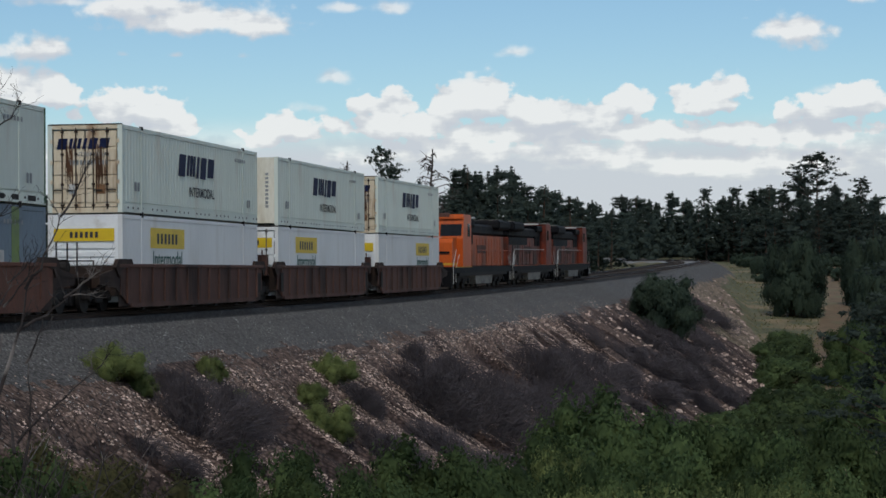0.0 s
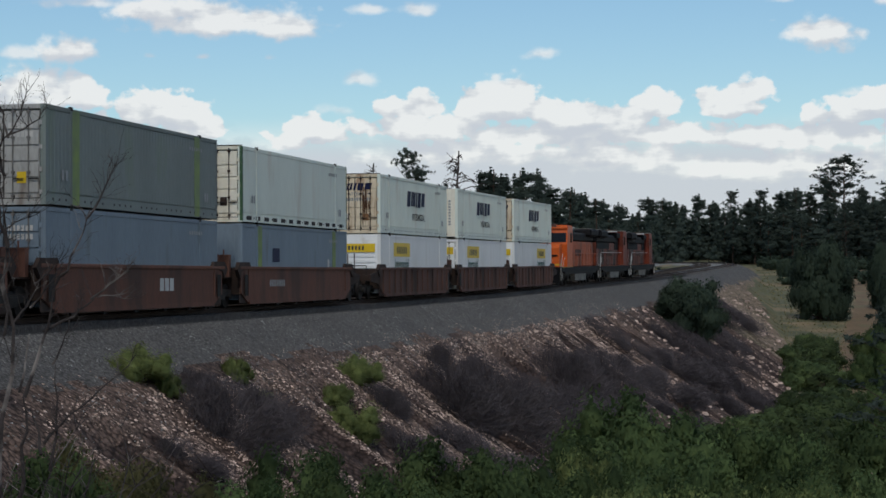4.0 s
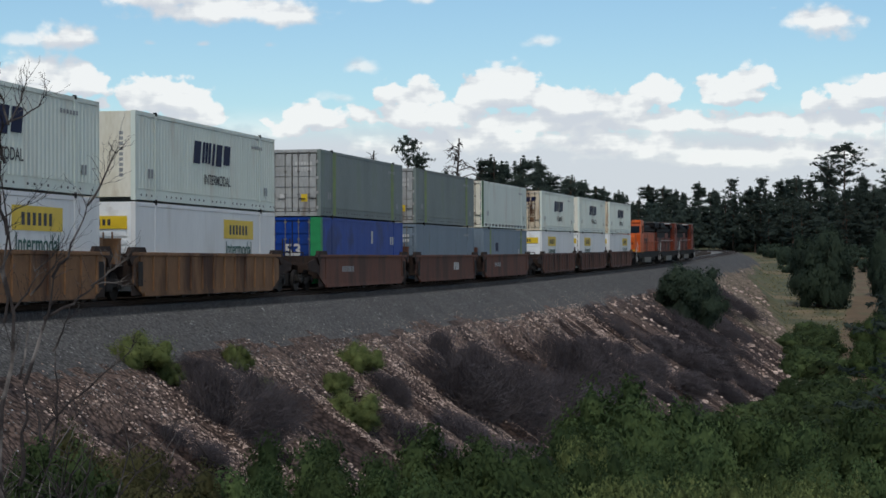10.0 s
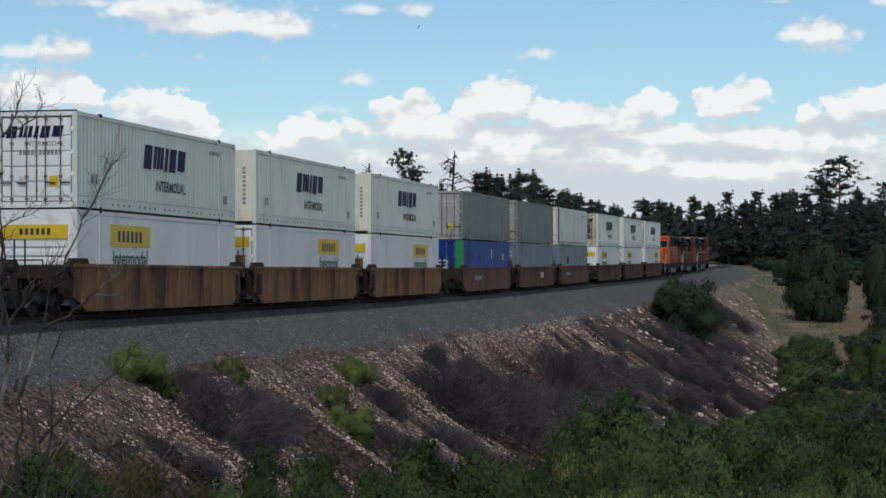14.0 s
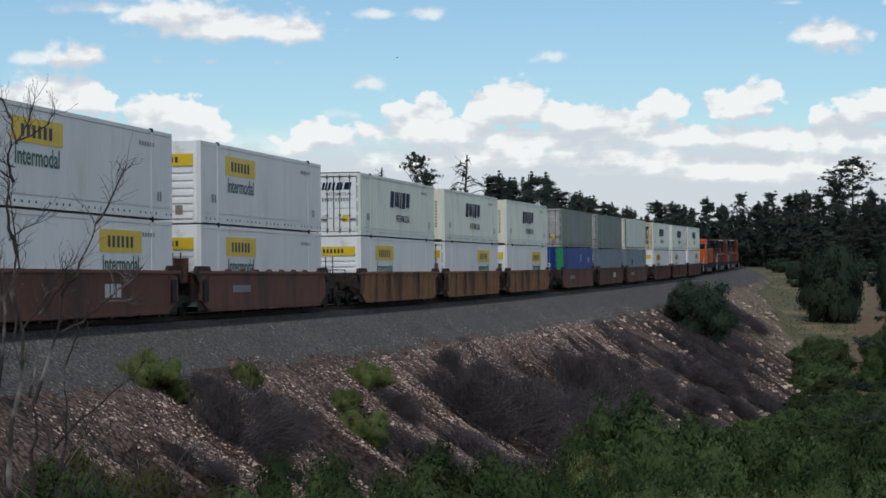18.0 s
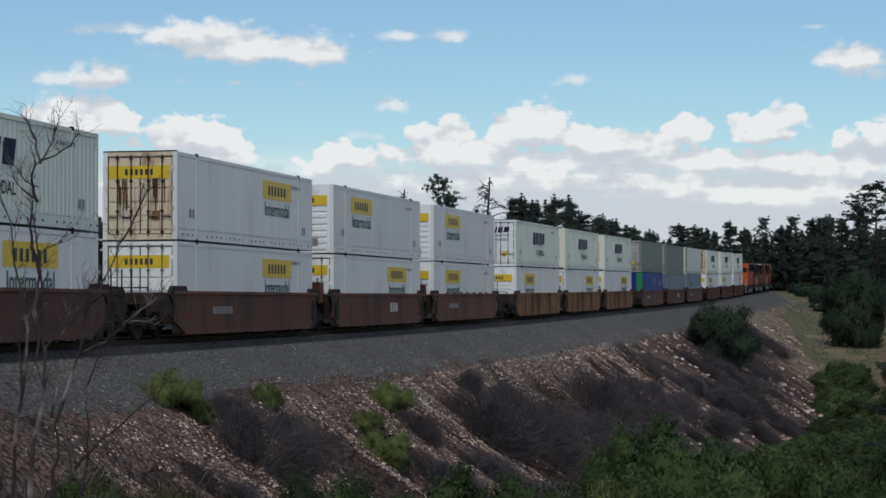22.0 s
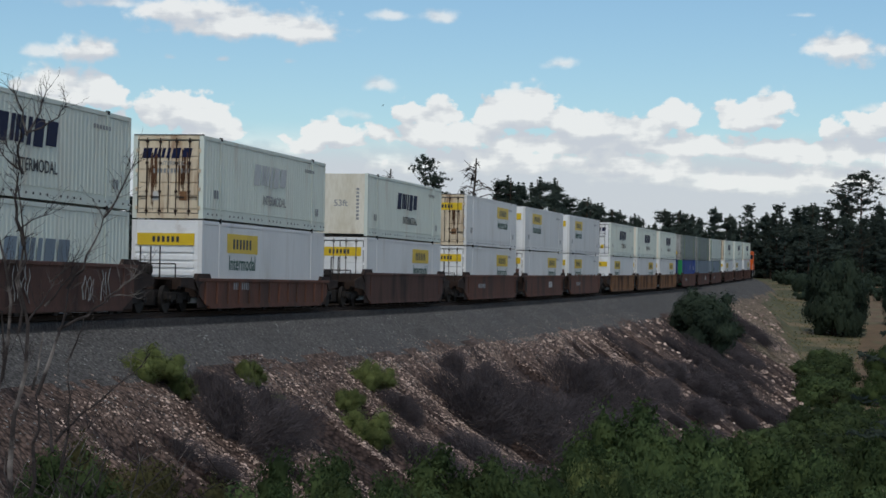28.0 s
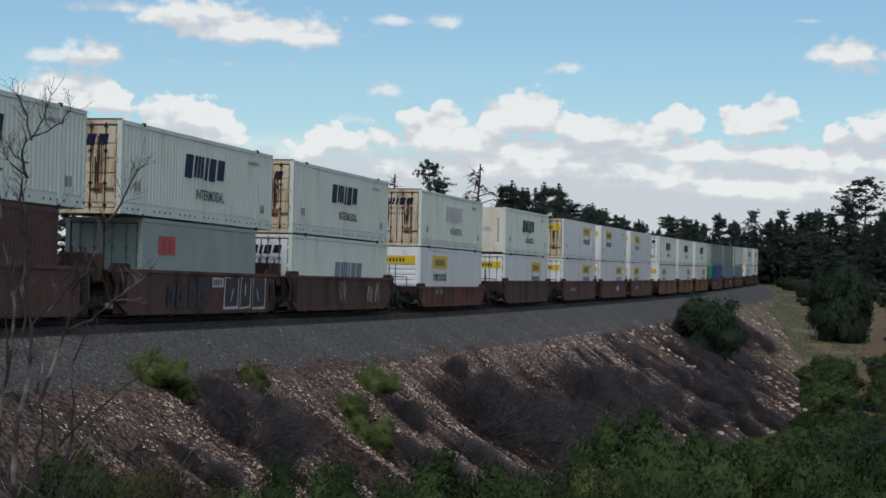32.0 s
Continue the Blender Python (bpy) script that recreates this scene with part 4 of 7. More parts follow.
# ---- locomotives ----
def locomotive(paint, label, flip):
    """A six-axle road locomotive, cab towards +y unless flip."""
    th = empty("locomotive", label, "locomotive", "locomotives")
    g = -1 if flip else 1
    hood = M_HOOD if flip else paint

    def bx(*rows, bevel=0.0):
        return boxes(*[(a, b, *sorted((g * c, g * d)), e, f) for a, b, c, d, e, f in rows], bevel=bevel)

    def pr(bm, outline, x0, x1):
        return prism(bm, [(g * y, z) for y, z in outline], x0, x1)
    part("underframe", bx((-1.45, 1.45, -10.9, 10.9, 1.05, 1.45)), M_BLACK, th)
    part("frame_stripe", bx((-1.462, 1.462, -10.6 if not flip else 4.8, 10.6, 1.40, 1.44)), M_STRIPE if flip else M_HOOD, th)
    part("walkway_skirt", bx((-1.44, 1.44, -9.0, 9.0, 0.86, 1.06)), M_STEEL, th)
    part("long_hood", bx((-1.0, 1.0, -10.2, 5.2, 1.45, 3.5), bevel=0.05), hood, th)
    part("hood_roof", bx((-1.02, 1.02, -10.2, 5.2, 3.51, 4.25), bevel=0.14), M_BLACK, th)
    part("radiator_wing", bx((-1.5, 1.5, -10.4, -5.8, 3.95, 4.62), bevel=0.15), M_BLACK, th)
    part("radiator_top", bx((-0.9, 1.1, -9.6, -7.8, 4.62, 4.68)), M_GREYTANK, th, "dusty grey radiator top")
    part("dynamic_brake_box", bx((-1.25, 1.25, 2.4, 5.0, 4.0, 4.5), bevel=0.1), M_BLACK, th)
    part("exhaust_stack", bx((-0.35, 0.35, -1.6, -0.6, 4.15, 4.62)), M_STEEL, th)
    part("roof_hatch", bx((0.2, 1.2, 2.0, 3.2, 4.56, 4.66)), M_PALE, th, "pale roof hatch")
    for k in range(9):
        y = -9.6 + k * 1.15
        for x in (-1.02, 0.998):
            part("hood_door", bx((x, x + 0.025, y, y + 0.95, 1.65, 3.3)), hood, th)
    for k in range(7):
        part("intake_grille", bx((-1.04, 1.04, 2.1 + k * 0.4, 2.36 + k * 0.4, 2.9, 3.6)), M_BLACK, th)
    if not flip:
        part("sooty_flank", bx((-1.035, 1.035, -10.15, -1.6, 2.95, 3.5)), M_BLACK, th, "soot-black upper hood side")
    part("trade_mark", bx((1.024, 1.03, -2.9, 0.6, 2.3, 2.85)), M_DARKCAR, th, "dark plain block in place of a trade mark")
    cab = part("cab", pr(bmesh.new(), [(5.2, 1.45), (8.1, 1.45), (8.1, 3.2), (7.75, 4.45), (7.5, 4.65), (5.2, 4.65)], -1.5, 1.5), paint, th)
    part("cab_roof", pr(bmesh.new(), [(5.1, 4.65), (7.6, 4.65), (7.9, 4.45), (7.9, 4.52), (7.65, 4.74), (5.1, 4.74)], -1.45, 1.45), M_GREYTANK if not flip else paint, cab)
    for x0, x1 in ((-1.4, -0.04), (0.04, 1.4)):
        bm = bmesh.new()
        vs = [bm.verts.new((x, g * (y + 0.02), z)) for x, y, z in ((x0, 8.05, 3.38), (x1, 8.05, 3.38), (x1, 7.85, 4.12), (x0, 7.85, 4.12))]
        bm.faces.new(vs)
        bmesh.ops.solidify(bm, geom=bm.faces[:], thickness=0.02)
        part("windshield", bm, M_GLASS, cab, "dark cab windshield pane")
    for sx in (-1, 1):
        part("cab_window", bx((*sorted((sx * 1.5, sx * 1.515)), 5.7, 6.5, 3.35, 4.15), bevel=0.004), M_GLASS, cab, "dark cab side window")
    board = part("number_board", bx((-0.6, 0.6, 7.62, 7.84, 4.44, 4.82), bevel=0.03), M_DARKCAR, cab, "dark red number board")
    board.name = "number_board"
    part("headlight", bx((-0.2, 0.2, 8.1, 8.14, 3.22, 3.32)), M_PALE, cab, "twin headlight")
    part("nose", pr(bmesh.new(), [(8.1, 1.45), (9.7, 1.45), (9.6, 2.95), (9.3, 3.2), (8.1, 3.3)], -1.1, 1.1), paint, th)
    for x0, x1, z0, z1 in ((-0.95, 0.2, 2.42, 2.54), (-0.2, 0.95, 2.26, 2.4)):
        part("nose_mark", bx((x0, x1, 9.68, 9.71, z0, z1)), M_BLACK, th, "dark plain block in place of a trade mark")
    part("nose_stripe", bx((-1.11, 1.11, 8.1, 9.71, 1.55, 1.68)), M_STRIPE, th)
    part("pilot", pr(bmesh.new(), [(10.7, 0.2), (10.95, 0.2), (10.95, 1.4), (10.7, 1.4)], -1.3, 1.3), M_BLACK, th)
    part("pilot", pr(bmesh.new(), [(-10.95, 0.3), (-10.7, 0.3), (-10.7, 1.4), (-10.95, 1.4)], -1.3, 1.3), M_BLACK, th)
    part("coupler", bx((-0.14, 0.14, 10.9, 11.3, 0.75, 1.0)), M_STEEL, th)
    part("fuel_tank", pr(bmesh.new(), [(-3.2, 0.3), (2.7, 0.3), (2.95, 0.6), (2.95, 0.85), (-3.45, 0.85), (-3.45, 0.6)], -1.35, 1.35), M_GREYTANK, th)
    for y in (-7.0, 6.6):
        # the long middle box is added dark filler against light between the wheels
        tr = part("truck", bx(*[(sx - 0.09, sx + 0.09, y - 2.2, y + 2.2, 0.5, 0.95) for sx in (-1.05, 1.05)], (-1.0, 1.0, y - 0.4, y + 0.4, 0.55, 1.0), (-0.64, 0.64, y - 2.7, y + 2.7, 0.2, 0.98), (-1.12, 1.12, y - 1.3, y - 0.6, 0.36, 0.9), (-1.12, 1.12, y + 0.6, y + 1.3, 0.36, 0.9), bevel=0.03), M_STEEL, th)
        for yy in (y - 1.9, y, y + 1.9):
            for sx in (-1, 1):
                part("wheel", disc(bmesh.new(), *sorted((sx * 0.70, sx * 0.84)), g * yy, 0.53, 0.53, 18), M_STEEL, tr)
                part("bearing_cap", disc(bmesh.new(), *sorted((sx * 1.14, sx * 1.24)), g * yy, 0.53, 0.17, 10), M_STEEL, tr)
    for sx in (-1, 1):
        x = sx * 1.42
        bm = bmesh.new()
        tube(bm, [(x, g * -10.3, 2.5), (x, g * 4.6, 2.5)], 0.022, sides=5)
        for k in range(9):
            y = -10.2 + k * 1.85
            tube(bm, [(x, g * y, 1.42), (x, g * y, 2.5)], 0.018, sides=5)
        part("hand_rail", bm, M_HOOD if flip else M_DARKCAR, th)
        if not flip:
            part("white_rail", tube(bmesh.new(), [(x, -10.4, 1.0), (x, -10.3, 2.2), (x, -9.9, 2.62), (x, -1.5, 2.62), (x, 4.6, 2.62)], 0.020, sides=5), M_PALE, th, "long white handrail")
        for ya, yb in ((-10.9, -10.3), (10.9, 9.9)):
            bm = bmesh.new()
            tube(bm, [(x, g * ya, 0.4), (x, g * ya, 1.5), (x, g * yb, 2.5)], 0.020, sides=5)
            tube(bm, [(x, g * (yb + (ya - yb) * 0.2), 0.5), (x, g * (yb + (ya - yb) * 0.2), 1.3), (x, g * (yb - (ya - yb)), 2.2)], 0.020, sides=5)
            part("step_rail", bm, M_PALE, th, "white step handrail")
            for z in (0.4, 0.7, 1.0):
                part("step_tread", bx((min(x, x - sx * 0.3), max(x, x - sx * 0.3), *sorted((ya, yb + (ya - yb) * 0.2)), z, z + 0.04)), M_STEEL, th)
    return th


def couple_train():
    """Every vehicle and its load, from the locomotives back. at: place of the middle of each loaded unit."""
    fine = 8.075
    rear = (45.48, 26.17, 6.83, -16.06, -35.33, -54.74, -78.06, -97.44, -116.36, -139.51, -158.74, -178.15, -201.21, -224.87, -248.23, -267.29, -286.35)
    plain_white = (M_OFFWHITE, "plate", "creamdoor", "plain off-white container with cream doors and green corner edges", ("small", "greenpost"))
    slate = (M_SLATE, "wave", "greydoor", "dark slate-grey ribbed container with pale lock rods", ("code", "lime", "small"))
    slate2 = (M_SLATE, "wave", "greydoor", "dark green-grey ribbed container with faded lime stripes", ("code", "lime", "small"))
    greyblue = (M_GREYBLUE, "plate", "ownnose", "grey-blue container with lime stripes and a ribbed nose", ("lime", "small", "bluemark"))
    greyblue2 = (M_GREYBLUE, "plate", "own", "grey-blue container with grey-blue doors", ("code", "small"))
    blue = (M_BLUE, "plate", "own", "bright blue container with a green corner band", ("blueend",))
    pale = (M_PALEGREY, "plate", "own", "short pale grey-green container with a red mark", ("redmark",))
    red = (M_RED, "wave", "own", "short dark red ribbed container", ())
    loads = [
        (ribbed_white("door", "brand", "brandE", "small"), yellow_panelled("nose", "panelF", "panelE")),
        (ribbed_white("plain", "brand", "small"), yellow_panelled("whitedoor", "panelM", "panelE")),
        (ribbed_white("door", "brand", "brandE", "small"), yellow_panelled("nose", "panelM", "panelE")),
        (plain_white, greyblue), (slate, greyblue2), (slate2, blue),
        (ribbed_white("plain", "brand", "small"), yellow_panelled("nose", "panelF", "panelE")),
        (ribbed_white("plain", "brand", "small"), yellow_panelled("whitedoor", "panelF", "panelE")),
        (ribbed_white("whitedoor", "brand", "brandE", "small"), yellow_panelled("nose", "panelM", "panelE")),
        (yellow_panelled("nose", "panelM", "panelE", "small"), yellow_panelled("nose", "panelM", "panelE", "small")),
        (yellow_panelled("nose", "panelM", "panelE", "small"), yellow_panelled("whitedoor", "panelF", "panelE", "small")),
        (yellow_panelled("door", "panelF", "panelE", "small"), yellow_panelled("whitedoor", "panelF", "panelE", "small")),
        (ribbed_white("plain", "brand", "small", "53ft"), yellow_panelled("whitedoor", "panelF", "panelE")),
        (ribbed_white("door", "ghost", "brandE", "small"), yellow_panelled("nose", "panelM", "panelE")),
        (ribbed_white("door", "brand", "brandE", "small"), ribbed_white("whitedoor", "low", "brandE")),
        (ribbed_white("door", "brand", "brandE", "small"), pale), (ribbed_white("door", "brand", "brandE", "small"), red)]
    brown = "rust-brown well car carrying stacked containers"
    cars = ["rib"] * 3 + ["plate"] * 3 + ["rib"] * 3 + ["plate"] * 4 + ["low"] + ["plate"] * 3
    paints = [M_DARKCAR] * 3 + [M_RUST] * 3 + [M_GOLD] * 3 + [M_RUST] * 3 + [M_DARKCAR, M_RUST] + [M_DARKCAR] * 3
    texts = ["dark brown ribbed well car carrying stacked containers"] * 3 + ["red-brown plated well car with white initials"] * 3 + ["ochre-brown ribbed well car carrying stacked containers"] * 3 + [brown] * 3 + ["dark brown plated well car carrying stacked containers", "rust-brown low-sided ribbed well car with stacked containers"] + ["rust-brown well car with graffiti on its side"] * 3
    groups = [(0, 1, 2), (3, 4, 5), (6, 7, 8), (9, 10, 11), (12,), (13,), (14, 15, 16)]
    for grp in groups:
        for i in grp:
            first, last = i == grp[0], i == grp[-1]
            mid = rear[i] + fine
            fr = 1.15 if not first else 1.9
            if not first:
                fr = (rear[i - 1] - rear[i]) / 2 - 8.45
            rr = (rear[i] - rear[i + 1]) / 2 - 8.45 if not last else 1.9
            mk = ("reporting", "tabs") if i == 9 else ("reporting",) if i in (3, 5, 11, 13) else (("initials",) if i in (4, 10) else (("graffiti",) if i == 15 else ("scrawl",) if i == 14 else ()))
            car = well_car(cars[i], paints[i], texts[i], last, first, not last, rr, fr, mk)
            MOVING.append((car, mid, 0.0, 9.0))
            up, low = loads[i]
            short = i in (15, 16)
            lo = container(low, 12.19 if short else CL)
            MOVING.append((lo, mid, 0.30, 8.0))
            MOVING.append((container(up), mid, 0.30 + CH + 0.06, 8.0))
    front = rear[0] + CL + 0.6 + 2.6
    mid = front + 11.6
    MOVING.append((locomotive(M_ORANGE, "bright orange diesel locomotive running cab-last, black roof", True), mid, 0.0, 6.8))
    MOVING.append((locomotive(M_REDORANGE, "weathered red-orange diesel locomotive with a black roof", False), mid + 22.7, 0.0, 6.8))
    MOVING.append((locomotive(M_REDORANGE, "weathered red-orange diesel locomotive with a black roof", False), mid + 45.4, 0.0, 6.8))


def motions():
    """Everything on the train rolls along the line."""
    for thing, mid, z, reach in MOVING:
        rows = []
        for k in range(33):
            rows.append((k * 1.0, riding(mid + travel(k * 1.0), reach) @ pose(0, 0, z)))
        walk(thing, rows)
    rows = []
    for k in range(33):
        p = bird_at(k * 1.0)
        rows.append((k * 1.0, pose(p.x, p.y, p.z, -8, -38 + 10 * math.sin(0.7 * k), 25 + 12 * math.sin(0.5 * k))))
    walk(BIRD, rows)


# ---- ground ----
def nearest_on_line(x, y):
    """Arrays: place along the line and signed distance to its right."""
    sel = slice(0, None, 2)
    lx, ly, ls, lt = LINE_X[sel], LINE_Y[sel], LINE_S[sel], LINE_TH[sel]
    s, d = np.empty(x.shape), np.empty(x.shape)
    for a in range(0, x.size, 20000):
        xx, yy = x[a:a + 20000, None], y[a:a + 20000, None]
        i = np.argmin((xx - lx) ** 2 + (yy - ly) ** 2, axis=1)
        dx, dy = xx[:, 0] - lx[i], yy[:, 0] - ly[i]
        s[a:a + 20000] = ls[i] + dx * np.sin(lt[i]) + dy * np.cos(lt[i])
        d[a:a + 20000] = dx * np.cos(lt[i]) - dy * np.sin(lt[i])
    return s, d


def step(v, lo, hi):
    t = np.clip((v - lo) / (hi - lo), 0, 1)
    return t * t * (3 - 2 * t)


def rough_field(x, y, scale, seed):
    """Cheap smooth waves of several lengths."""
    rng = np.random.RandomState(seed)
    out = np.zeros(x.shape)
    for k in range(7):
        a = rng.uniform(0, 6.28)
        f = scale * (0.6 + 0.35 * k)
        out += np.sin((x * math.cos(a) + y * math.sin(a)) * f + rng.uniform(0, 6.28)) / (1 + 0.5 * k)
    return out / 3


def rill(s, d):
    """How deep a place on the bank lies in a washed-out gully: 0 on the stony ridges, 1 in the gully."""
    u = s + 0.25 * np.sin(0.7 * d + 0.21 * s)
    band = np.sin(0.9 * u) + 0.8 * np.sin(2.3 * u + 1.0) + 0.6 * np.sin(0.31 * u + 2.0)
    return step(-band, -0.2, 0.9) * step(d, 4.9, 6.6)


def ground_height(x, y):
    x, y = np.asarray(x, float).ravel(), np.asarray(y, float).ravel()
    s, d = nearest_on_line(x, y)
    zr = np.interp(s, LINE_S, LINE_Z)
    r = np.hypot(x, y)
    # the gully before the bank, the knoll of the viewer, the flat to the right
    floor = np.interp(y, (20, 60, 100, 180, 250, 292, 350, 400, 470), (-5.5, -8.0, -10.0, -11.2, -9.0, -5.8, -1.5, 1.0, 3.0)) + 0.3 * rough_field(x, y, 0.12, 3)
    nat = np.maximum(floor, -0.35 - 0.115 * r)
    # bank
    bank = np.where(d > 4.7, zr - 2.0 - (d - 4.7) / 1.45, np.where(d > 2.1, zr - 0.42 - (d - 2.1) * 0.6077, np.where(np.abs(d) < 1.35, zr - 0.2, zr - 0.42)))
    bank = bank + np.where(d > 4.0, 0.16 * rough_field(x, y, 0.9, 5) + 0.10 * rough_field(x, y, 2.3, 8), 0.0) * step(d, 4, 6)
    bank = bank - 0.42 * rill(s, d)
    z = np.maximum(bank, nat + 0.1 * rough_field(x, y, 0.5, 11))
    # behind the railway the land lies level and then rises gently
    back = zr - 0.9 + 0.012 * np.maximum(-d - 12, 0) + 0.2 * rough_field(x, y, 0.1, 6)
    t = step(-d, 7.5, 10)
    z = z * (1 - t) + back * t
    # far away everything runs out level
    w = step(r, 520, 900)
    return z * (1 - w) + 2.0 * w


def axis(core0, core1, fine, lo, hi, growth=1.22):
    c = list(np.arange(core0, core1, fine))
    for end, sign in ((hi, 1), (lo, -1)):
        v, st = (c[-1], fine) if sign > 0 else (c[0], fine)
        add = []
        while (v < end) if sign > 0 else (v > end):
            st *= growth
            v += sign * st
            add.append(v)
        c = c + add if sign > 0 else add[::-1] + c
    return np.array(c)


def build_ground():
    xs = axis(-22, 62, 0.55, -2600, 2600)
    ys = axis(6, 330, 1.0, -2600, 4200)
    X, Y = np.meshgrid(xs, ys)
    Z = ground_height(X, Y).reshape(X.shape)
    s, d = nearest_on_line(X.ravel(), Y.ravel())
    under = ((d > -7.0) & (d < 16.5) & (s > -70) & (s < 455)).reshape(X.shape)
    Z = Z - 0.35 * under
    nx, ny = len(xs), len(ys)
    verts = np.stack([X.ravel(), Y.ravel(), Z.ravel()], 1)
    i = np.arange(nx * ny).reshape(ny, nx)
    quads = np.stack([i[:-1, :-1].ravel(), i[:-1, 1:].ravel(), i[1:, 1:].ravel(), i[1:, :-1].ravel()], 1)
    me = bpy.data.meshes.new("ground")
    me.from_pydata(verts.tolist(), [], quads.tolist())
    me.materials.append(M_SOIL)
    me.materials.append(M_MEADOW)
    me.materials.append(M_PATH)
    c = quads[:, 0]
    jag = 0.5 * rough_field(X.ravel()[c], Y.ravel()[c], 0.8, 21)
    kind = np.zeros(len(c), int)
    yy, bb = Y.ravel()[c], X.ravel()[c] / np.maximum(Y.ravel()[c], 1)
    kind[(yy > 170) & (bb > 0.120) & (bb < 0.24)] = 1
    kind[(d[c] < -6) & (yy > 150) & (bb > 0.02) & (bb < 0.24)] = 1
    path = 0.1935 + 0.004 * np.sin(yy * 0.045)
    kind[(yy > 150) & (yy < 392) & (np.abs(bb - path + 0.6 * jag / yy) < 0.0085)] = 2
    me.polygons.foreach_set("material_index", kind.astype(np.int32))
    me.polygons.foreach_set("use_smooth", np.ones(len(kind), bool))
    ob = new("ground", me)
    tagged(ob, "gullied ground with a gravel railway bank and dry soil", "ground", kind="structure")
    return ob


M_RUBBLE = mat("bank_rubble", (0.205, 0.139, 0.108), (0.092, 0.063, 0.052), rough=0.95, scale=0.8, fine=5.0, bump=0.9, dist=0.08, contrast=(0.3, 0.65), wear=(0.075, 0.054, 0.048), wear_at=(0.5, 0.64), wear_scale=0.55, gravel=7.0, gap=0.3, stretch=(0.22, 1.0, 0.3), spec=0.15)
# the rubble colour at less than half its value, for the gullies
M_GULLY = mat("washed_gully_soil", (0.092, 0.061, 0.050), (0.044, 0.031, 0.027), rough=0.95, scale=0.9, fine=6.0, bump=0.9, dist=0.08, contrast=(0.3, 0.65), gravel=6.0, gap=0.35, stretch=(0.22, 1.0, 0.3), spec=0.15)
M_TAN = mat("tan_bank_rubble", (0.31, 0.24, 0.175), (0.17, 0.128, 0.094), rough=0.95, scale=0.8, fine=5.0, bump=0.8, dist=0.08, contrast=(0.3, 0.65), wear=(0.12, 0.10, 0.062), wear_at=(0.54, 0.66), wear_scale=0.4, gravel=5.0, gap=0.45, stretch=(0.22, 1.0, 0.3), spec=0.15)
# pale gravel, its colour also carrying the sky glint of the far rails
M_GLINTGRAVEL = mat("pale_trackside_gravel", (0.30, 0.295, 0.28), (0.21, 0.205, 0.195), rough=0.95, scale=0.25, fine=3.0, bump=0.6, dist=0.05, gravel=11.0, gap=0.5)
M_PATH = mat("trodden_orange_dirt", (0.185, 0.122, 0.068), (0.110, 0.078, 0.044), rough=0.95, scale=0.4, fine=4.0, bump=0.4, dist=0.08, wear=(0.13, 0.12, 0.06), wear_at=(0.56, 0.7), wear_scale=0.25)
M_MEADOW = mat("dry_meadow", (0.125, 0.122, 0.062), (0.070, 0.072, 0.038), rough=0.95, scale=0.3, fine=4.0, bump=0.5, dist=0.1, wear=(0.21, 0.155, 0.088), wear_at=(0.5, 0.66), wear_scale=0.16)
# oil stain and the train's shade, both put into one dark ballast colour
M_OILSHADE = mat("oil_darkened_ballast", (0.045, 0.043, 0.042), (0.022, 0.021, 0.021), rough=0.95, scale=0.9, fine=9.0, bump=0.9, dist=0.05, gravel=11.0, gap=0.4)
build_ground()


# where the stony bank gives way to grass
GRASS_S, GRASS_D = (100, 166, 189, 208, 237, 251, 290, 460), (30, 17.5, 15.4, 12.4, 9.2, 6.6, 5.2, 5.0)


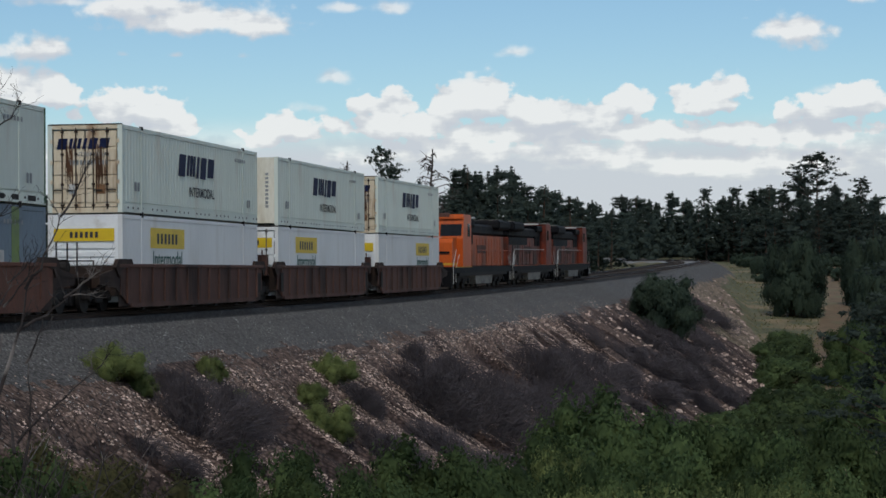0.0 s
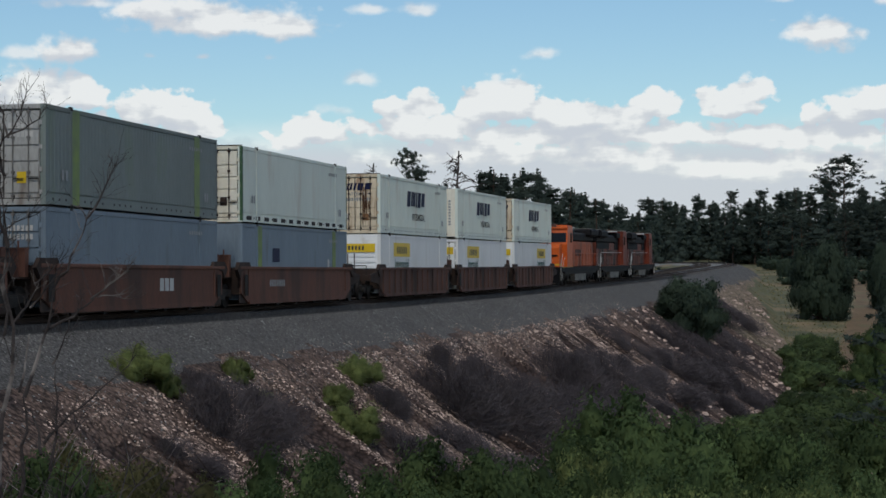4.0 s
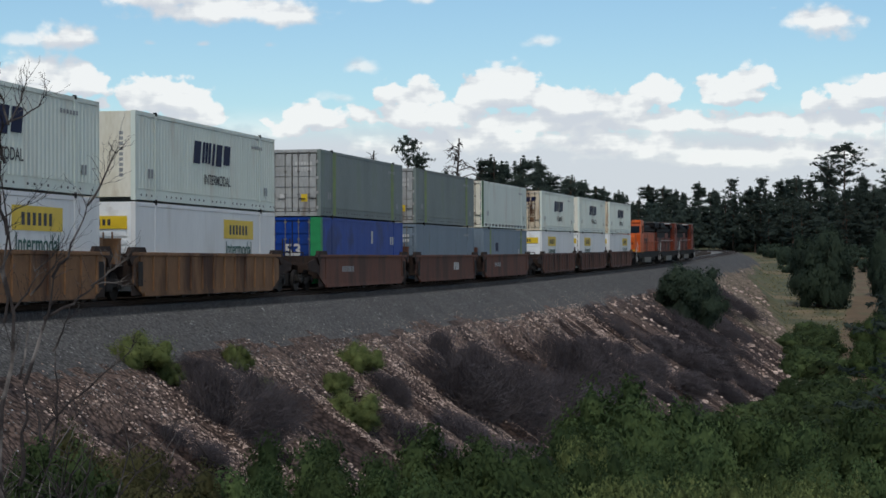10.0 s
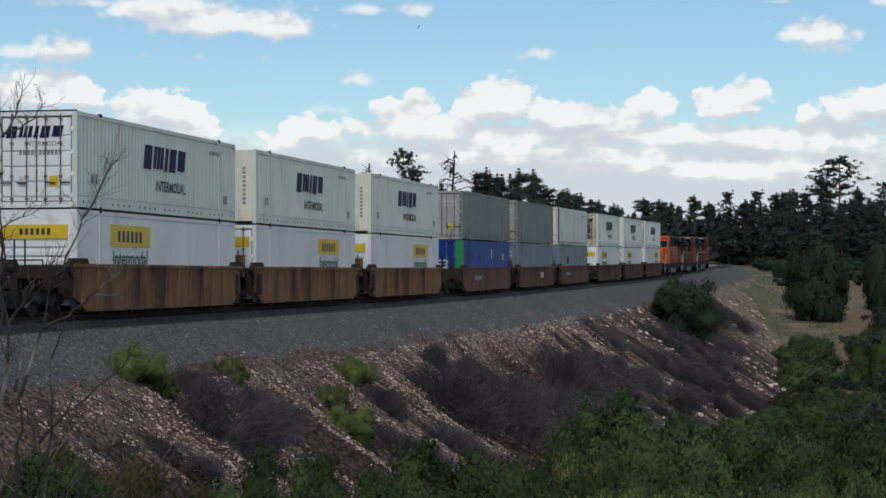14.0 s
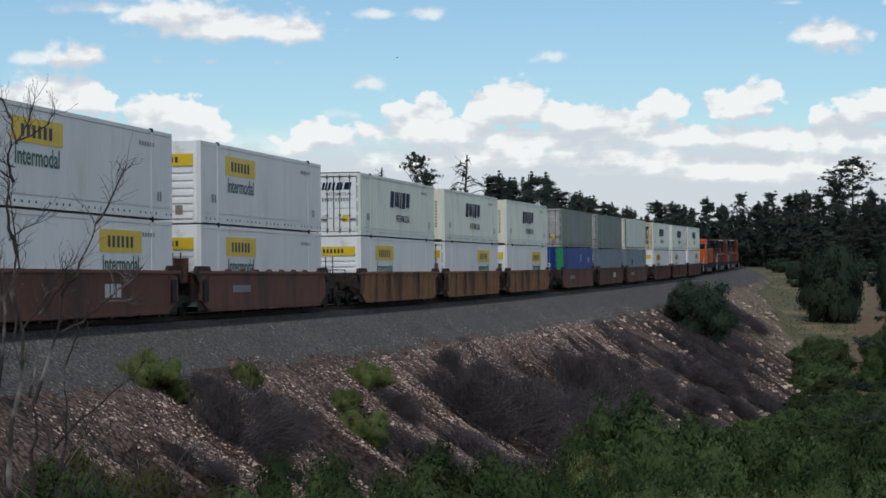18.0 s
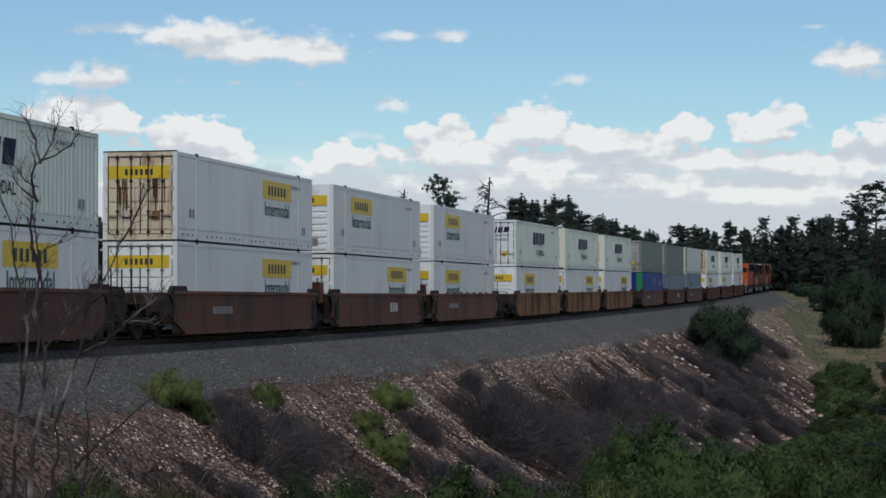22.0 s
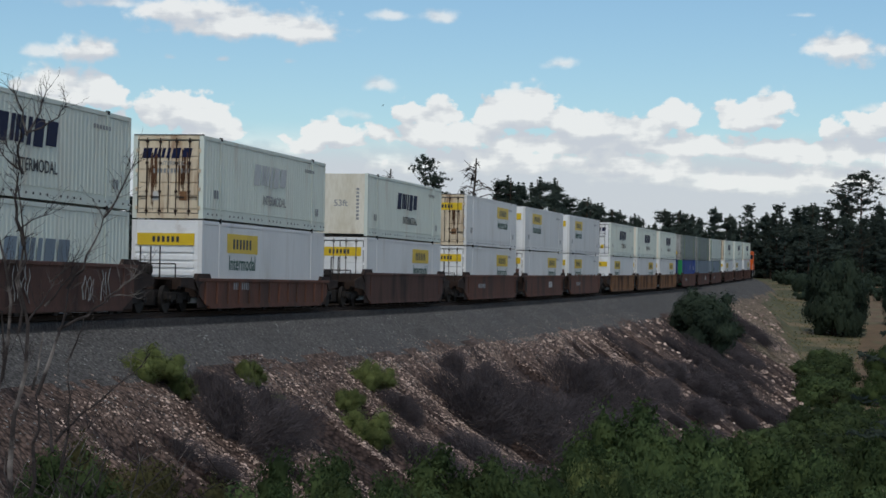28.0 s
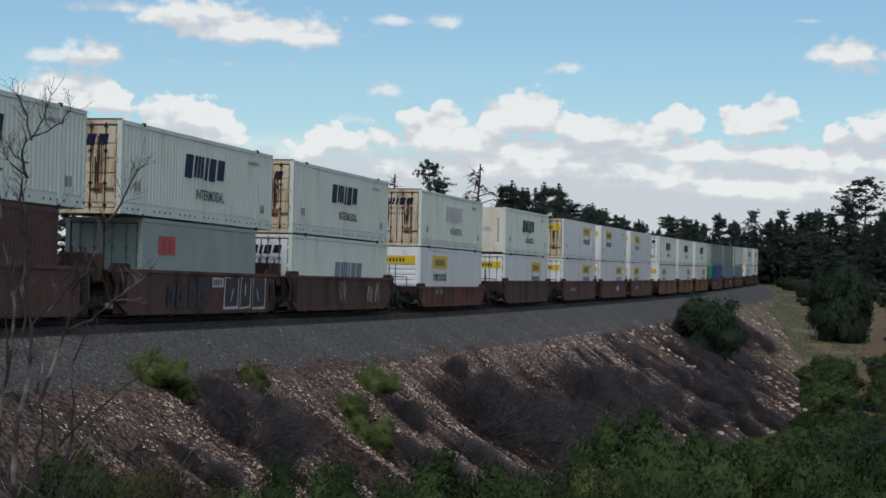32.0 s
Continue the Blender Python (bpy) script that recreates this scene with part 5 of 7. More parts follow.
def build_bank():
    """The gravel bed and its stony bank, in strips along the line."""
    ss = np.concatenate([np.arange(-72, -14, 0.9), np.arange(-14, 110, 0.45), np.arange(110, 457, 0.9)])
    dd = np.concatenate([np.arange(-8.0, -1.4, 0.8), (-1.36, -1.34, 0.0, 1.34, 1.36, 2.1, 2.4), np.arange(2.7, 17.2, 0.32)])
    x0, y0, th = (np.interp(ss, LINE_S, q)[:, None] for q in (LINE_X, LINE_Y, LINE_TH))
    X, Y = x0 + dd[None, :] * np.cos(th), y0 - dd[None, :] * np.sin(th)
    Z = ground_height(X, Y).reshape(X.shape) + 0.02 + 0.012 * rough_field(X.ravel(), Y.ravel(), 0.9, 31).reshape(X.shape) * (dd > 2.2)
    Z[:, -1] -= 0.5
    Z[:, 0] -= 0.5
    i = np.arange(X.size).reshape(X.shape)
    quads = np.stack([i[:-1, :-1].ravel(), i[:-1, 1:].ravel(), i[1:, 1:].ravel(), i[1:, :-1].ravel()], 1)
    S, D = np.meshgrid(ss, dd, indexing="ij")
    q = quads[:, 0]
    sc, dc = S.ravel()[q], D.ravel()[q] + 0.16
    jag = 0.55 * rough_field(X.ravel()[q], Y.ravel()[q], 0.7, 21) + 0.3 * rough_field(X.ravel()[q], Y.ravel()[q], 2.5, 23)
    kind = np.zeros(len(q), int)
    kind[dc + jag > np.interp(sc, (0, 40, 75), (4.0, 4.4, 4.9))] = 1
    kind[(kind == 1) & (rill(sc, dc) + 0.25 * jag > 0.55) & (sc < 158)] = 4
    kind[(kind == 1) & (sc + 6 * jag > 166)] = 6
    kind[(dc + 1.4 * jag > np.interp(sc, GRASS_S, GRASS_D))] = 3
    # bed and space between tracks painted dark for oil and train shade
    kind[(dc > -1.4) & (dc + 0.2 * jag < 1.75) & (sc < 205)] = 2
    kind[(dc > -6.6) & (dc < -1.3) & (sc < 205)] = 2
    # beyond the locomotives the bed is painted pale to suggest shining rails
    kind[(sc > 215) & (dc < 1.3)] = 5
    me = bpy.data.meshes.new("railway_bank")
    me.from_pydata(np.stack([X.ravel(), Y.ravel(), Z.ravel()], 1).tolist(), [], quads.tolist())
    for m in (M_BALLAST, M_RUBBLE, M_OILSHADE, M_MEADOW, M_GULLY, M_GLINTGRAVEL, M_TAN):
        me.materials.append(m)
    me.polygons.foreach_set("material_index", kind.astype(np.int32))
    me.polygons.foreach_set("use_smooth", np.ones(len(kind), bool))
    tagged(new("railway_bank", me), "dark gravel railway bed on a stony bank", "embankment", kind="structure")


build_bank()


def sweep(name, off, zoff, prof, material, s0, s1, ds, label):
    """A bar of the given cross-section laid along the line."""
    vs, fs = [], []
    n = len(prof)
    ss = np.arange(s0, s1, ds)
    for s in ss:
        for px, pz in prof:
            x, y, z, _ = on_line(s, off + px)
            vs.append((x, y, z + zoff + pz))
    for i in range(len(ss) - 1):
        for k in range(n):
            a, b = i * n + k, i * n + (k + 1) % n
            fs.append((a, b, b + n, a + n))
    me = bpy.data.meshes.new(name)
    me.from_pydata(vs, [], fs)
    # rusty flanks, bright running surface
    me.materials.append(M_RAILSIDE)
    me.materials.append(material)
    me.polygons.foreach_set("material_index", np.array([1 if k % n == 5 else 0 for k in range(len(fs))], np.int32))
    return tagged(new(name, me), label, "rail", kind="structure")


RAIL = [(-0.075, -0.17), (0.075, -0.17), (0.02, -0.13), (0.02, -0.05), (0.037, -0.035), (0.037, 0.0), (-0.037, 0.0), (-0.037, -0.035), (-0.02, -0.05), (-0.02, -0.13)]
for off in (0.0, -4.9):
    for gauge in (-0.755, 0.755):
        sweep("rail", off + gauge, 0.0, RAIL, M_RAIL, -60, 470, 4.0, "worn steel rail of the railway")
tie_mesh = None
for off in (0.0, -4.9):
    group = empty("track_ties", "dark timber ties half sunk in ballast", "railway ties", kind="structure")
    for k in range(290):
        s = 20 + k * 1.1
        x, y, z, th = on_line(s, off)
        if tie_mesh is None:
            ob = part("tie", boxes((-1.3, 1.3, -0.12, 0.12, -0.42, -0.17), bevel=0.01), M_TIE, group)
            tie_mesh = ob
        else:
            ob = again(tie_mesh, group)
        ob.matrix_basis = pose(x, y, z, 0, 0, -math.degrees(th))

# ---- plants ----
def ground_at(x, y):
    return float(ground_height([x], [y])[0])


def leaves(points, size, rng, flat=0.0, aspect=1.6, facing=None, loose=0.3):
    """Small four-sided leaf sprays round the points, as mesh data arrays."""
    n = len(points)
    if facing is None:
        u = rng.normal(size=(n, 3))
        u[:, 2] *= 1 - flat
        u /= np.linalg.norm(u, axis=1)[:, None]
        v = np.cross(u, rng.normal(size=(n, 3)))
    else:
        # sprays lie like shingles on the rounded outside of their clump
        w = facing + rng.normal(size=(n, 3)) * loose
        w *= np.where((w * facing).sum(axis=1) < 0, -1.0, 1.0)[:, None]
        w /= np.linalg.norm(w, axis=1)[:, None]
        u = np.cross(w, rng.normal(size=(n, 3)))
        u /= np.maximum(np.linalg.norm(u, axis=1)[:, None], 1e-6)
        v = np.cross(w, u)
    v /= np.maximum(np.linalg.norm(v, axis=1)[:, None], 1e-6)
    sz = size * rng.uniform(0.55, 1.3, n)[:, None]
    u, v = u * sz * aspect / 2, v * sz / 2
    vs = np.stack([points - u * 0.9, points - v * 0.7 + u * 0.1, points + u, points + v * 0.8 - u * 0.05], 1).reshape(-1, 3)
    return vs, np.arange(n * 4).reshape(-1, 4)


ICO = [(0.0, 0.0, 1.0)] + [(0.894 * math.cos(1.2566 * k), 0.894 * math.sin(1.2566 * k), 0.447) for k in range(5)] + [(0.894 * math.cos(1.2566 * k + 0.6283), 0.894 * math.sin(1.2566 * k + 0.6283), -0.447) for k in range(5)] + [(0.0, 0.0, -1.0)]
ICO_FACES = [f for k in range(5) for f in ((0, 1 + k, 1 + (k + 1) % 5), (1 + k, 6 + k, 1 + (k + 1) % 5), (1 + (k + 1) % 5, 6 + k, 6 + (k + 1) % 5), (6 + k, 11, 6 + (k + 1) % 5))]


def foliage_mesh(name, lumps, per, size, rng, material, squash=0.8, aspect=1.3, middle=(0, 0, 0.3), flat=0.0, out=0.5, heart=0.72, loose=0.3, shell=(0.62, 1.12)):
    """Leaf sprays on rounded lumps (centre, radius), each closed by a knobbly heart of packed leaves."""
    mid = np.asarray(middle)
    cs, rs = np.array([c for c, _ in lumps], float), np.array([r for _, r in lumps], float)
    m = len(cs)
    away = cs - mid
    away /= np.maximum(np.linalg.norm(away, axis=1)[:, None], 1e-6)
    p = rng.normal(size=(m, per, 3))
    p /= np.linalg.norm(p, axis=2)[..., None]
    f = 0.75 * p + out * away[:, None] + 0.12 * rng.normal(size=(m, per, 3)) + np.array([0, 0, 0.1])
    face = (f / np.linalg.norm(f, axis=2)[..., None]).reshape(-1, 3)
    q = p * rng.uniform(*shell, (m, per, 1)) * np.array([1, 1, squash])
    pts = (q * rs[:, None, None] + cs[:, None]).reshape(-1, 3)
    vs, quads = leaves(pts, size, rng, flat, aspect, face, loose)
    ico = np.array(ICO)
    core = ico[None] * rng.uniform(0.72, 1.18, (m, 12, 1)) * np.array([1, 1, squash]) * (rs * heart)[:, None, None] + cs[:, None]
    cn = 0.6 * ico[None] + out * away[:, None]
    cn = cn / np.linalg.norm(cn, axis=2)[..., None]
    tris = (np.array(ICO_FACES)[None] + 12 * np.arange(m)[:, None, None] + len(vs)).reshape(-1, 3)
    me = bpy.data.meshes.new(name)
    me.from_pydata(np.concatenate([vs, core.reshape(-1, 3)]).tolist(), [], quads.tolist() + tris.tolist())
    me.materials.append(material)
    me.polygons.foreach_set("use_smooth", np.ones(len(quads) + len(tris), bool))
    me.normals_split_custom_set_from_vertices(np.concatenate([np.repeat(face, 4, axis=0), cn.reshape(-1, 3)]).tolist())
    return me


def leaf_mesh(name, points, size, rng, material, flat=0.0, aspect=1.6):
    vs, fs = leaves(np.asarray(points), size, rng, flat, aspect)
    me = bpy.data.meshes.new(name)
    me.from_pydata(vs.tolist(), [], fs.tolist())
    me.materials.append(material)
    return me


def clump(rng, c, r, n, squash=0.8):
    p = rng.normal(size=(n, 3))
    p /= np.linalg.norm(p, axis=1)[:, None]
    p *= (rng.uniform(0.35, 1.0, n) ** 0.6)[:, None]
    p[:, 2] *= squash
    return p * r + np.asarray(c)


def trunk_mesh(name, rng, height, r, limbs, material, bend=0.25):
    bm = bmesh.new()
    ph = rng.uniform(0, 6.28)
    line = [(bend * math.sin(ph + 2.2 * k / 6) * k / 6, bend * math.cos(ph + 1.7 * k / 6) * k / 6, height * k / 6) for k in range(7)]
    tube(bm, line, r, r * 0.22, 7)
    for p, q in limbs:
        z = min(max(p[2] / height * 6, 0), 5.99)
        i = int(z)
        a = Vector(line[i]).lerp(Vector(line[i + 1]), z - i)
        m = a.lerp(Vector(q), 0.5) + Vector((0, 0, -0.12))
        tube(bm, [a, m, Vector(q)], r * 0.28, r * 0.08, 4)
    me = bpy.data.meshes.new(name)
    bm.to_mesh(me)
    bm.free()
    me.materials.append(material)
    return me


def conifer(seed, height=10.0, wide=2.2, blunt=0.75, per=11, spray=0.31, n=44, tops=1):
    """Meshes of a dense conifer: trunk with limbs, boughs in uneven tiers about a closed heart, ragged pointed tops."""
    rng = np.random.RandomState(seed)
    pts, limbs = [], []
    for k in range(n):
        f = 0.03 + 0.93 * (k + rng.uniform(0, 1)) / n
        a = rng.uniform(0, 6.28)
        prof = 0.06 + 0.94 * max(0.0, 1 - f) ** blunt
        tier = 0.82 + 0.25 * math.sin(f * 19 + seed)
        reach = wide * prof * tier * rng.uniform(0.55, 1.12) * (0.85 + 0.15 * math.sin(a * 2 + seed))
        z = f * height
        q = np.array([reach * math.cos(a), reach * math.sin(a), z + reach * rng.uniform(-0.12, 0.3)])
        limbs.append(((0, 0, max(0.3, z - 0.3 * reach)), tuple(q)))
        for t in (0.35, 0.7, 1.0):
            c = np.array([q[0] * t, q[1] * t, z + (q[2] - z) * t])
            pts.append((c, (rng.uniform(0.26, 0.42) + 0.13 * reach) * (1.25 - 0.45 * t)))
    for k in range(tops):
        a, lean = rng.uniform(0, 6.28), 0.0 if k == 0 else 0.35 * wide
        top = height * (1.0 if k == 0 else rng.uniform(0.88, 0.96))
        for q in range(5):
            pts.append((np.array([lean * math.cos(a), lean * math.sin(a), top - 0.26 * (q - 0.5)]), 0.09 + 0.055 * q))
    me = foliage_mesh("crown", pts, per, spray, rng, M_NEEDLE, 0.72, 2.0, (0, 0, height * 0.35), out=0.7, heart=0.6, loose=0.5, shell=(0.5, 1.3))
    return trunk_mesh("trunk", rng, height, height * 0.014, limbs[::6], M_BARK), me


def open_pine(seed, height=14.0, wide=3.4, n=22, low=0.42):
    """An old pine with uneven pads of needles and sky between its limbs."""
    rng = np.random.RandomState(seed)
    pts, limbs = [], []
    for k in range(n):
        f = low + (1 - low) * (k + rng.uniform(0.1, 0.9)) / n
        a = k * 2.4 + rng.uniform(-0.7, 0.7)
        prof = math.sin(math.pi * (0.25 + 0.66 * (f - low) / (1 - low)))
        reach = wide * prof * rng.uniform(0.4, 1.15)
        q = np.array([reach * math.cos(a), reach * math.sin(a), f * height + 0.22 * reach])
        limbs.append(((0, 0, f * height - 0.3 * reach), tuple(q)))
        for _ in range(11):
            t = rng.uniform(0.3, 1.05)
            c = np.array([q[0] * t, q[1] * t, q[2] - 0.1 * (1 - t)]) + rng.normal(size=3) * np.array([0.42, 0.42, 0.15])
            pts.append((c, rng.uniform(0.16, 0.36)))
    pts.append((np.array([0.1, 0, height]), 0.4))
    return trunk_mesh("trunk", rng, height, height * 0.011, limbs, M_BARK, 0.3), foliage_mesh("crown", pts, 20, 0.13, rng, M_NEEDLE, 0.55, 2.2, (0, 0, height * low), out=0.3, heart=0.45, loose=0.5, shell=(0.3, 1.3))


def round_shrub(seed, material, wide=1.0, tall=1.0, n=46, leaf=0.13, per=90, squash=0.8, puff=(0.2, 0.38), heart=0.55, belly=0.15):
    """A rounded, lumpy shrub of unit size."""
    rng = np.random.RandomState(seed)
    pts, limbs = [], []
    for k in range(n):
        a, e = rng.uniform(0, 6.28), rng.uniform(0.02, 1.0)
        rr = rng.uniform(0.4, 0.95) if k % 3 else rng.uniform(0.8, 1.06)
        span = math.sqrt(1 - (0.92 * (e - belly) / (1 - belly if e > belly else belly + 0.08)) ** 2) * rr * (0.9 + 0.1 * math.sin(3 * a + seed))
        c = np.array([wide * math.cos(a) * span, wide * math.sin(a) * span, tall * (belly + (0.88 * e - belly) * rr)])
        limbs.append(((0, 0, 0.05), tuple(c * 0.9)))
        pts.append((c, rng.uniform(*puff) * (1.25 - 0.4 * rr)))
    bm = bmesh.new()
    for p, q in limbs[::2]:
        m = (q[0] * 0.4, q[1] * 0.4, q[2] * 0.55)
        tube(bm, [(q[0] * 0.05, q[1] * 0.05, -0.08), m, q], 0.022, 0.006, 4)
    st = bpy.data.meshes.new("stemwork")
    bm.to_mesh(st)
    bm.free()
    st.materials.append(M_BARK)
    return st, foliage_mesh("foliage", pts, per, leaf, rng, material, squash, 1.4, (0, 0, 0.3 * tall), heart=heart, out=0.7, loose=0.35, shell=(0.55, 1.06))


def brush(seed, material, n=3600):
    """Leafless brush of unit size: low dome of fine crossing twigs on a few stems."""
    rng = np.random.RandomState(seed)
    lumps = [(rng.uniform(-0.7, 0.7), rng.uniform(-0.6, 0.6), rng.uniform(0.15, 0.5), rng.uniform(0.28, 0.5)) for _ in range(12)]
    pts = np.concatenate([clump(rng, l[:3], l[3], n // 12, 0.9) for l in lumps])
    pts = pts[pts[:, 2] > -0.05]
    m = len(pts)
    u = rng.normal(size=(m, 3)) * 0.75 + np.array([0.0, 0.0, 0.9]) + pts * np.array([1.3, 1.3, 0.2])
    u /= np.linalg.norm(u, axis=1)[:, None]
    v = np.cross(u, rng.normal(size=(m, 3)))
    v /= np.linalg.norm(v, axis=1)[:, None]
    u, v = u * rng.uniform(0.06, 0.17, m)[:, None], v * rng.uniform(0.0018, 0.0042, m)[:, None]
    vs = np.stack([pts - u - v, pts - u + v, pts + u + v * 0.4, pts + u - v * 0.4], 1).reshape(-1, 3)
    tw = bpy.data.meshes.new("twigwork")
    tw.from_pydata(vs.tolist(), [], np.arange(m * 4).reshape(-1, 4).tolist())
    tw.materials.append(material)
    bm = bmesh.new()
    for l in lumps:
        for _ in range(3):
            q = Vector(l[:3]) + Vector(rng.normal(size=3)) * 0.2
            tube(bm, [(q.x * 0.25, q.y * 0.25, -0.08), (q.x * 0.6, q.y * 0.6, q.z * 0.5), q], 0.014, 0.005, 3)
    st = bpy.data.meshes.new("stem")
    bm.to_mesh(st)
    bm.free()
    st.materials.append(material)
    return st, tw


def plant(name, meshes, x, y, sx, sz, label, category, group, sink=0.1, turn=None, lean=0.0, sy=None):
    """One plant on the ground; sx, sy and sz stretch its unit mesh."""
    th = empty(name, label, category, group)
    th.matrix_basis = pose(x, y, ground_at(x, y) - sink, 0, lean, random.uniform(0, 360) if turn is None else turn)
    for me in meshes:
        o = new(me.name.split(".")[0], me)
        o.parent = th
        if o.name.startswith(("twigwork", "stem")):
            tagged(o, kind="stuff")
        o.matrix_basis = Matrix.Diagonal((sx, sy or sx, sz, 1))
    return th


FIRS = [conifer(k, 10.0, 2.5 + 0.25 * (k % 3), 0.55, 12, 0.22, 27, 2) for k in (1, 2, 3, 4)]
BUSHY = [conifer(k, 10.0, 3.0, 0.42, 12, 0.22, 27, 3) for k in (11, 12, 13, 14)]
CREST = [conifer(k, 10.0, 3.0 + 0.2 * (k % 3), 0.40 + 0.07 * (k % 3), 38, 0.115, 66, 2 + k % 3) for k in (15, 16, 17, 18, 19)]
PINES = [open_pine(24, 14.0, 3.4, 26, 0.62)]
FLAT_PINE = open_pine(27, 14.0, 3.4, 14, 0.80)
TUFTY = [open_pine(k, 12.0, 2.6, 40, 0.15) for k in (31, 32, 33)]
LOW_JUNIPERS = [round_shrub(k, M_JUNIPER, 0.95, 1.0, 28, 0.13, 30, belly=0.3) for k in (45, 46)]
JUNIPERS = [round_shrub(k, M_JUNIPER, 0.82, 1.0, 110, 0.040, 210, 0.9, (0.15, 0.26), 0.6, 0.36) for k in (41, 42)]
OAKS = [round_shrub(k, M_BRIGHTOAK, 0.85, 1.0, 64, 0.036, 300, 0.85, (0.18, 0.32), 0.6, 0.2) for k in (51, 52, 53, 54)]
OLIVES = [round_shrub(k, M_OLIVE, 0.85, 1.0, 64, 0.034, 300, 0.85, (0.18, 0.32), 0.6, 0.2) for k in (58,)]
FAR_OAKS = [round_shrub(k, M_OAK, 0.85, 0.9, 36, 0.075, 60, 0.85, (0.22, 0.38), 0.6) for k in (55, 56, 57)]
RABBITS = [round_shrub(k, M_RABBIT, 0.8, 0.85, 44, 0.034, 220, 1.0, (0.20, 0.34), 0.6) for k in (61, 62, 63)]
DRY = [brush(k, M_TWIG, 8400) for k in (71, 72, 73)]
THIN = [brush(k, M_TWIG, 3600) for k in (75, 76)]

# conifers on the skyline behind the railway: x, y, height, half width
FIR_PLACES = [(0.9, 200, 9.8, 1.7), (2.3, 210, 12.2, 1.9), (4, 215, 11.7, 2), (6.1, 226, 12.9, 2.1), (7.9, 232, 13.1, 2.2), (10, 248, 11.8, 2.2), (13.8, 272, 12.2, 2.1), (16.3, 284, 11.8, 2.4), (20.7, 312, 11.5, 2.3), (24.6, 334, 11.3, 2.2), (41, 465, 14.3, 4.1), (45.1, 470, 14, 3.9), (46.9, 460, 12.1, 3.3), (38.5, 470, 9.2, 3.1), (50, 465, 9.1, 3.6)]
PIND_PLACES = [(52.6, 465, 14.9, 3.4), (59.5, 460, 15.4, 3.1), (56.5, 470, 13.3, 3.7), (59.4, 430, 13.5, 3.6), (61.1, 425, 15.6, 3.8), (66, 430, 15.1, 3.1), (67.2, 420, 15.7, 2.8), (71.2, 425, 15, 3.1), (75.7, 430, 18.6, 3.6), (81.2, 420, 16, 3.3), (87.7, 425, 17.2, 2.6), (82.8, 415, 13.6, 3.5), (70.7, 400, 13.4, 3.1), (73.5, 396, 12.9, 2.9), (76.7, 400, 13.4, 2.9), (87.5, 410, 13.4, 3.4), (-4.7, 190, 11.4, 1.2)]
BIGP_PLACES = [(74.3, 405, 21.5, 5.2), (-5.5, 190, 13, 1.5)]
JUN_PLACES = [(49.3, 285, 11.8, 5.3), (57.4, 368, 3.5, 2), (48.4, 230, 11, 3.2), (61.9, 300, 10.2, 3.8), (56.2, 260, 14.2, 3.6)]
OAK_PLACES = [(-6, 34, 2.8, 1), (-6.6, 32, 2.6, 0.5), (-3.2, 38, 2.8, 1.1), (-2, 36, 2.5, 0.7), (-3.8, 33, 2.2, 0.6), (-0.4, 40, 2.9, 1), (0.7, 40, 2.8, 0.9), (-1.2, 33, 2.1, 0.6), (1.7, 42, 2.7, 0.9), (4.4, 60, 4.8, 1.3), (2.9, 48, 3.3, 0.8), (5.7, 60, 4.5, 1.3), (7.3, 62, 4.3, 1.4), (8.7, 62, 4.1, 1.4), (9.9, 60, 3.9, 1.5), (10.6, 55, 4, 1.4), (5.3, 46, 2.9, 1.3), (6.5, 43, 2.5, 1.2), (3.4, 42, 2.5, 1.1), (7.4, 40, 2.6, 1), (-4.5, 30, 2.1, 0.7)]
OAKR_PLACES = [(45.8, 230, 4.4, 2.9), (39.2, 200, 3.7, 2.5), (38.1, 180, 7.9, 3), (31.3, 150, 4.7, 2.5), (26.5, 130, 3.4, 2.2), (28, 130, 3.8, 2.2)]
TOE_PLACES = [(14.2, 121.7, 1.69, 1.52), (16.5, 127.8, 1.96, 1.78), (19.6, 139.8, 1.95, 1.75), (22.2, 146.8, 2.25, 1.84), (19, 141.5, 1.38, 1.57), (23.7, 159.6, 1.55, 1.78), (11.9, 114.6, 1.6, 1.28), (24.7, 153.6, 1.71, 1.71)]
RABBIT_PLACES = [(-9.5, 57.3, 0.92, 0.83), (-8.6, 57.7, 0.64, 0.39), (-6.5, 64.4, 0.45, 0.23), (-4.3, 75.9, 0.97, 0.8), (-4.8, 71.4, 0.72, 0.6), (-4, 68.1, 1.17, 0.87), (5.3, 95.7, 1.12, 0.85), (-7.4, 64.3, 0.72, 0.43)]
BRUSH_PLACES = [(-6.9, 56.8, 2.61, 1.27), (-8, 59.2, 1.48, 0.66), (-6.2, 61.4, 1.54, 0.85), (-1.1, 90.2, 2.26, 1.13), (-0.4, 83.2, 2.55, 1.85), (1.1, 86.4, 3.37, 1.92), (3.1, 90.8, 3.54, 2.53), (5.2, 107.2, 3.28, 1.79), (8, 117.6, 3.11, 1.96), (10.1, 129.8, 2.17, 1.44), (-1.9, 71.1, 1.58, 1.58), (0.5, 77.1, 1.29, 1.72), (14.7, 148.7, 1.86, 1.86), (17.3, 154, 2.14, 2.57), (21.8, 163.8, 1.82, 2.28), (-7.4, 52.8, 0.59, 0.88), (-3, 74.9, 1.25, 0.83), (5.9, 99.5, 2.49, 1.94), (12.8, 133.3, 1.85, 2.23), (18.4, 147.3, 1.64, 2.05), (23, 164.3, 1.83, 2.29), (12.7, 125.4, 1.57, 2.09), (19.7, 163.2, 1.82, 2.04), (23.3, 160.2, 1.78, 2.23)]

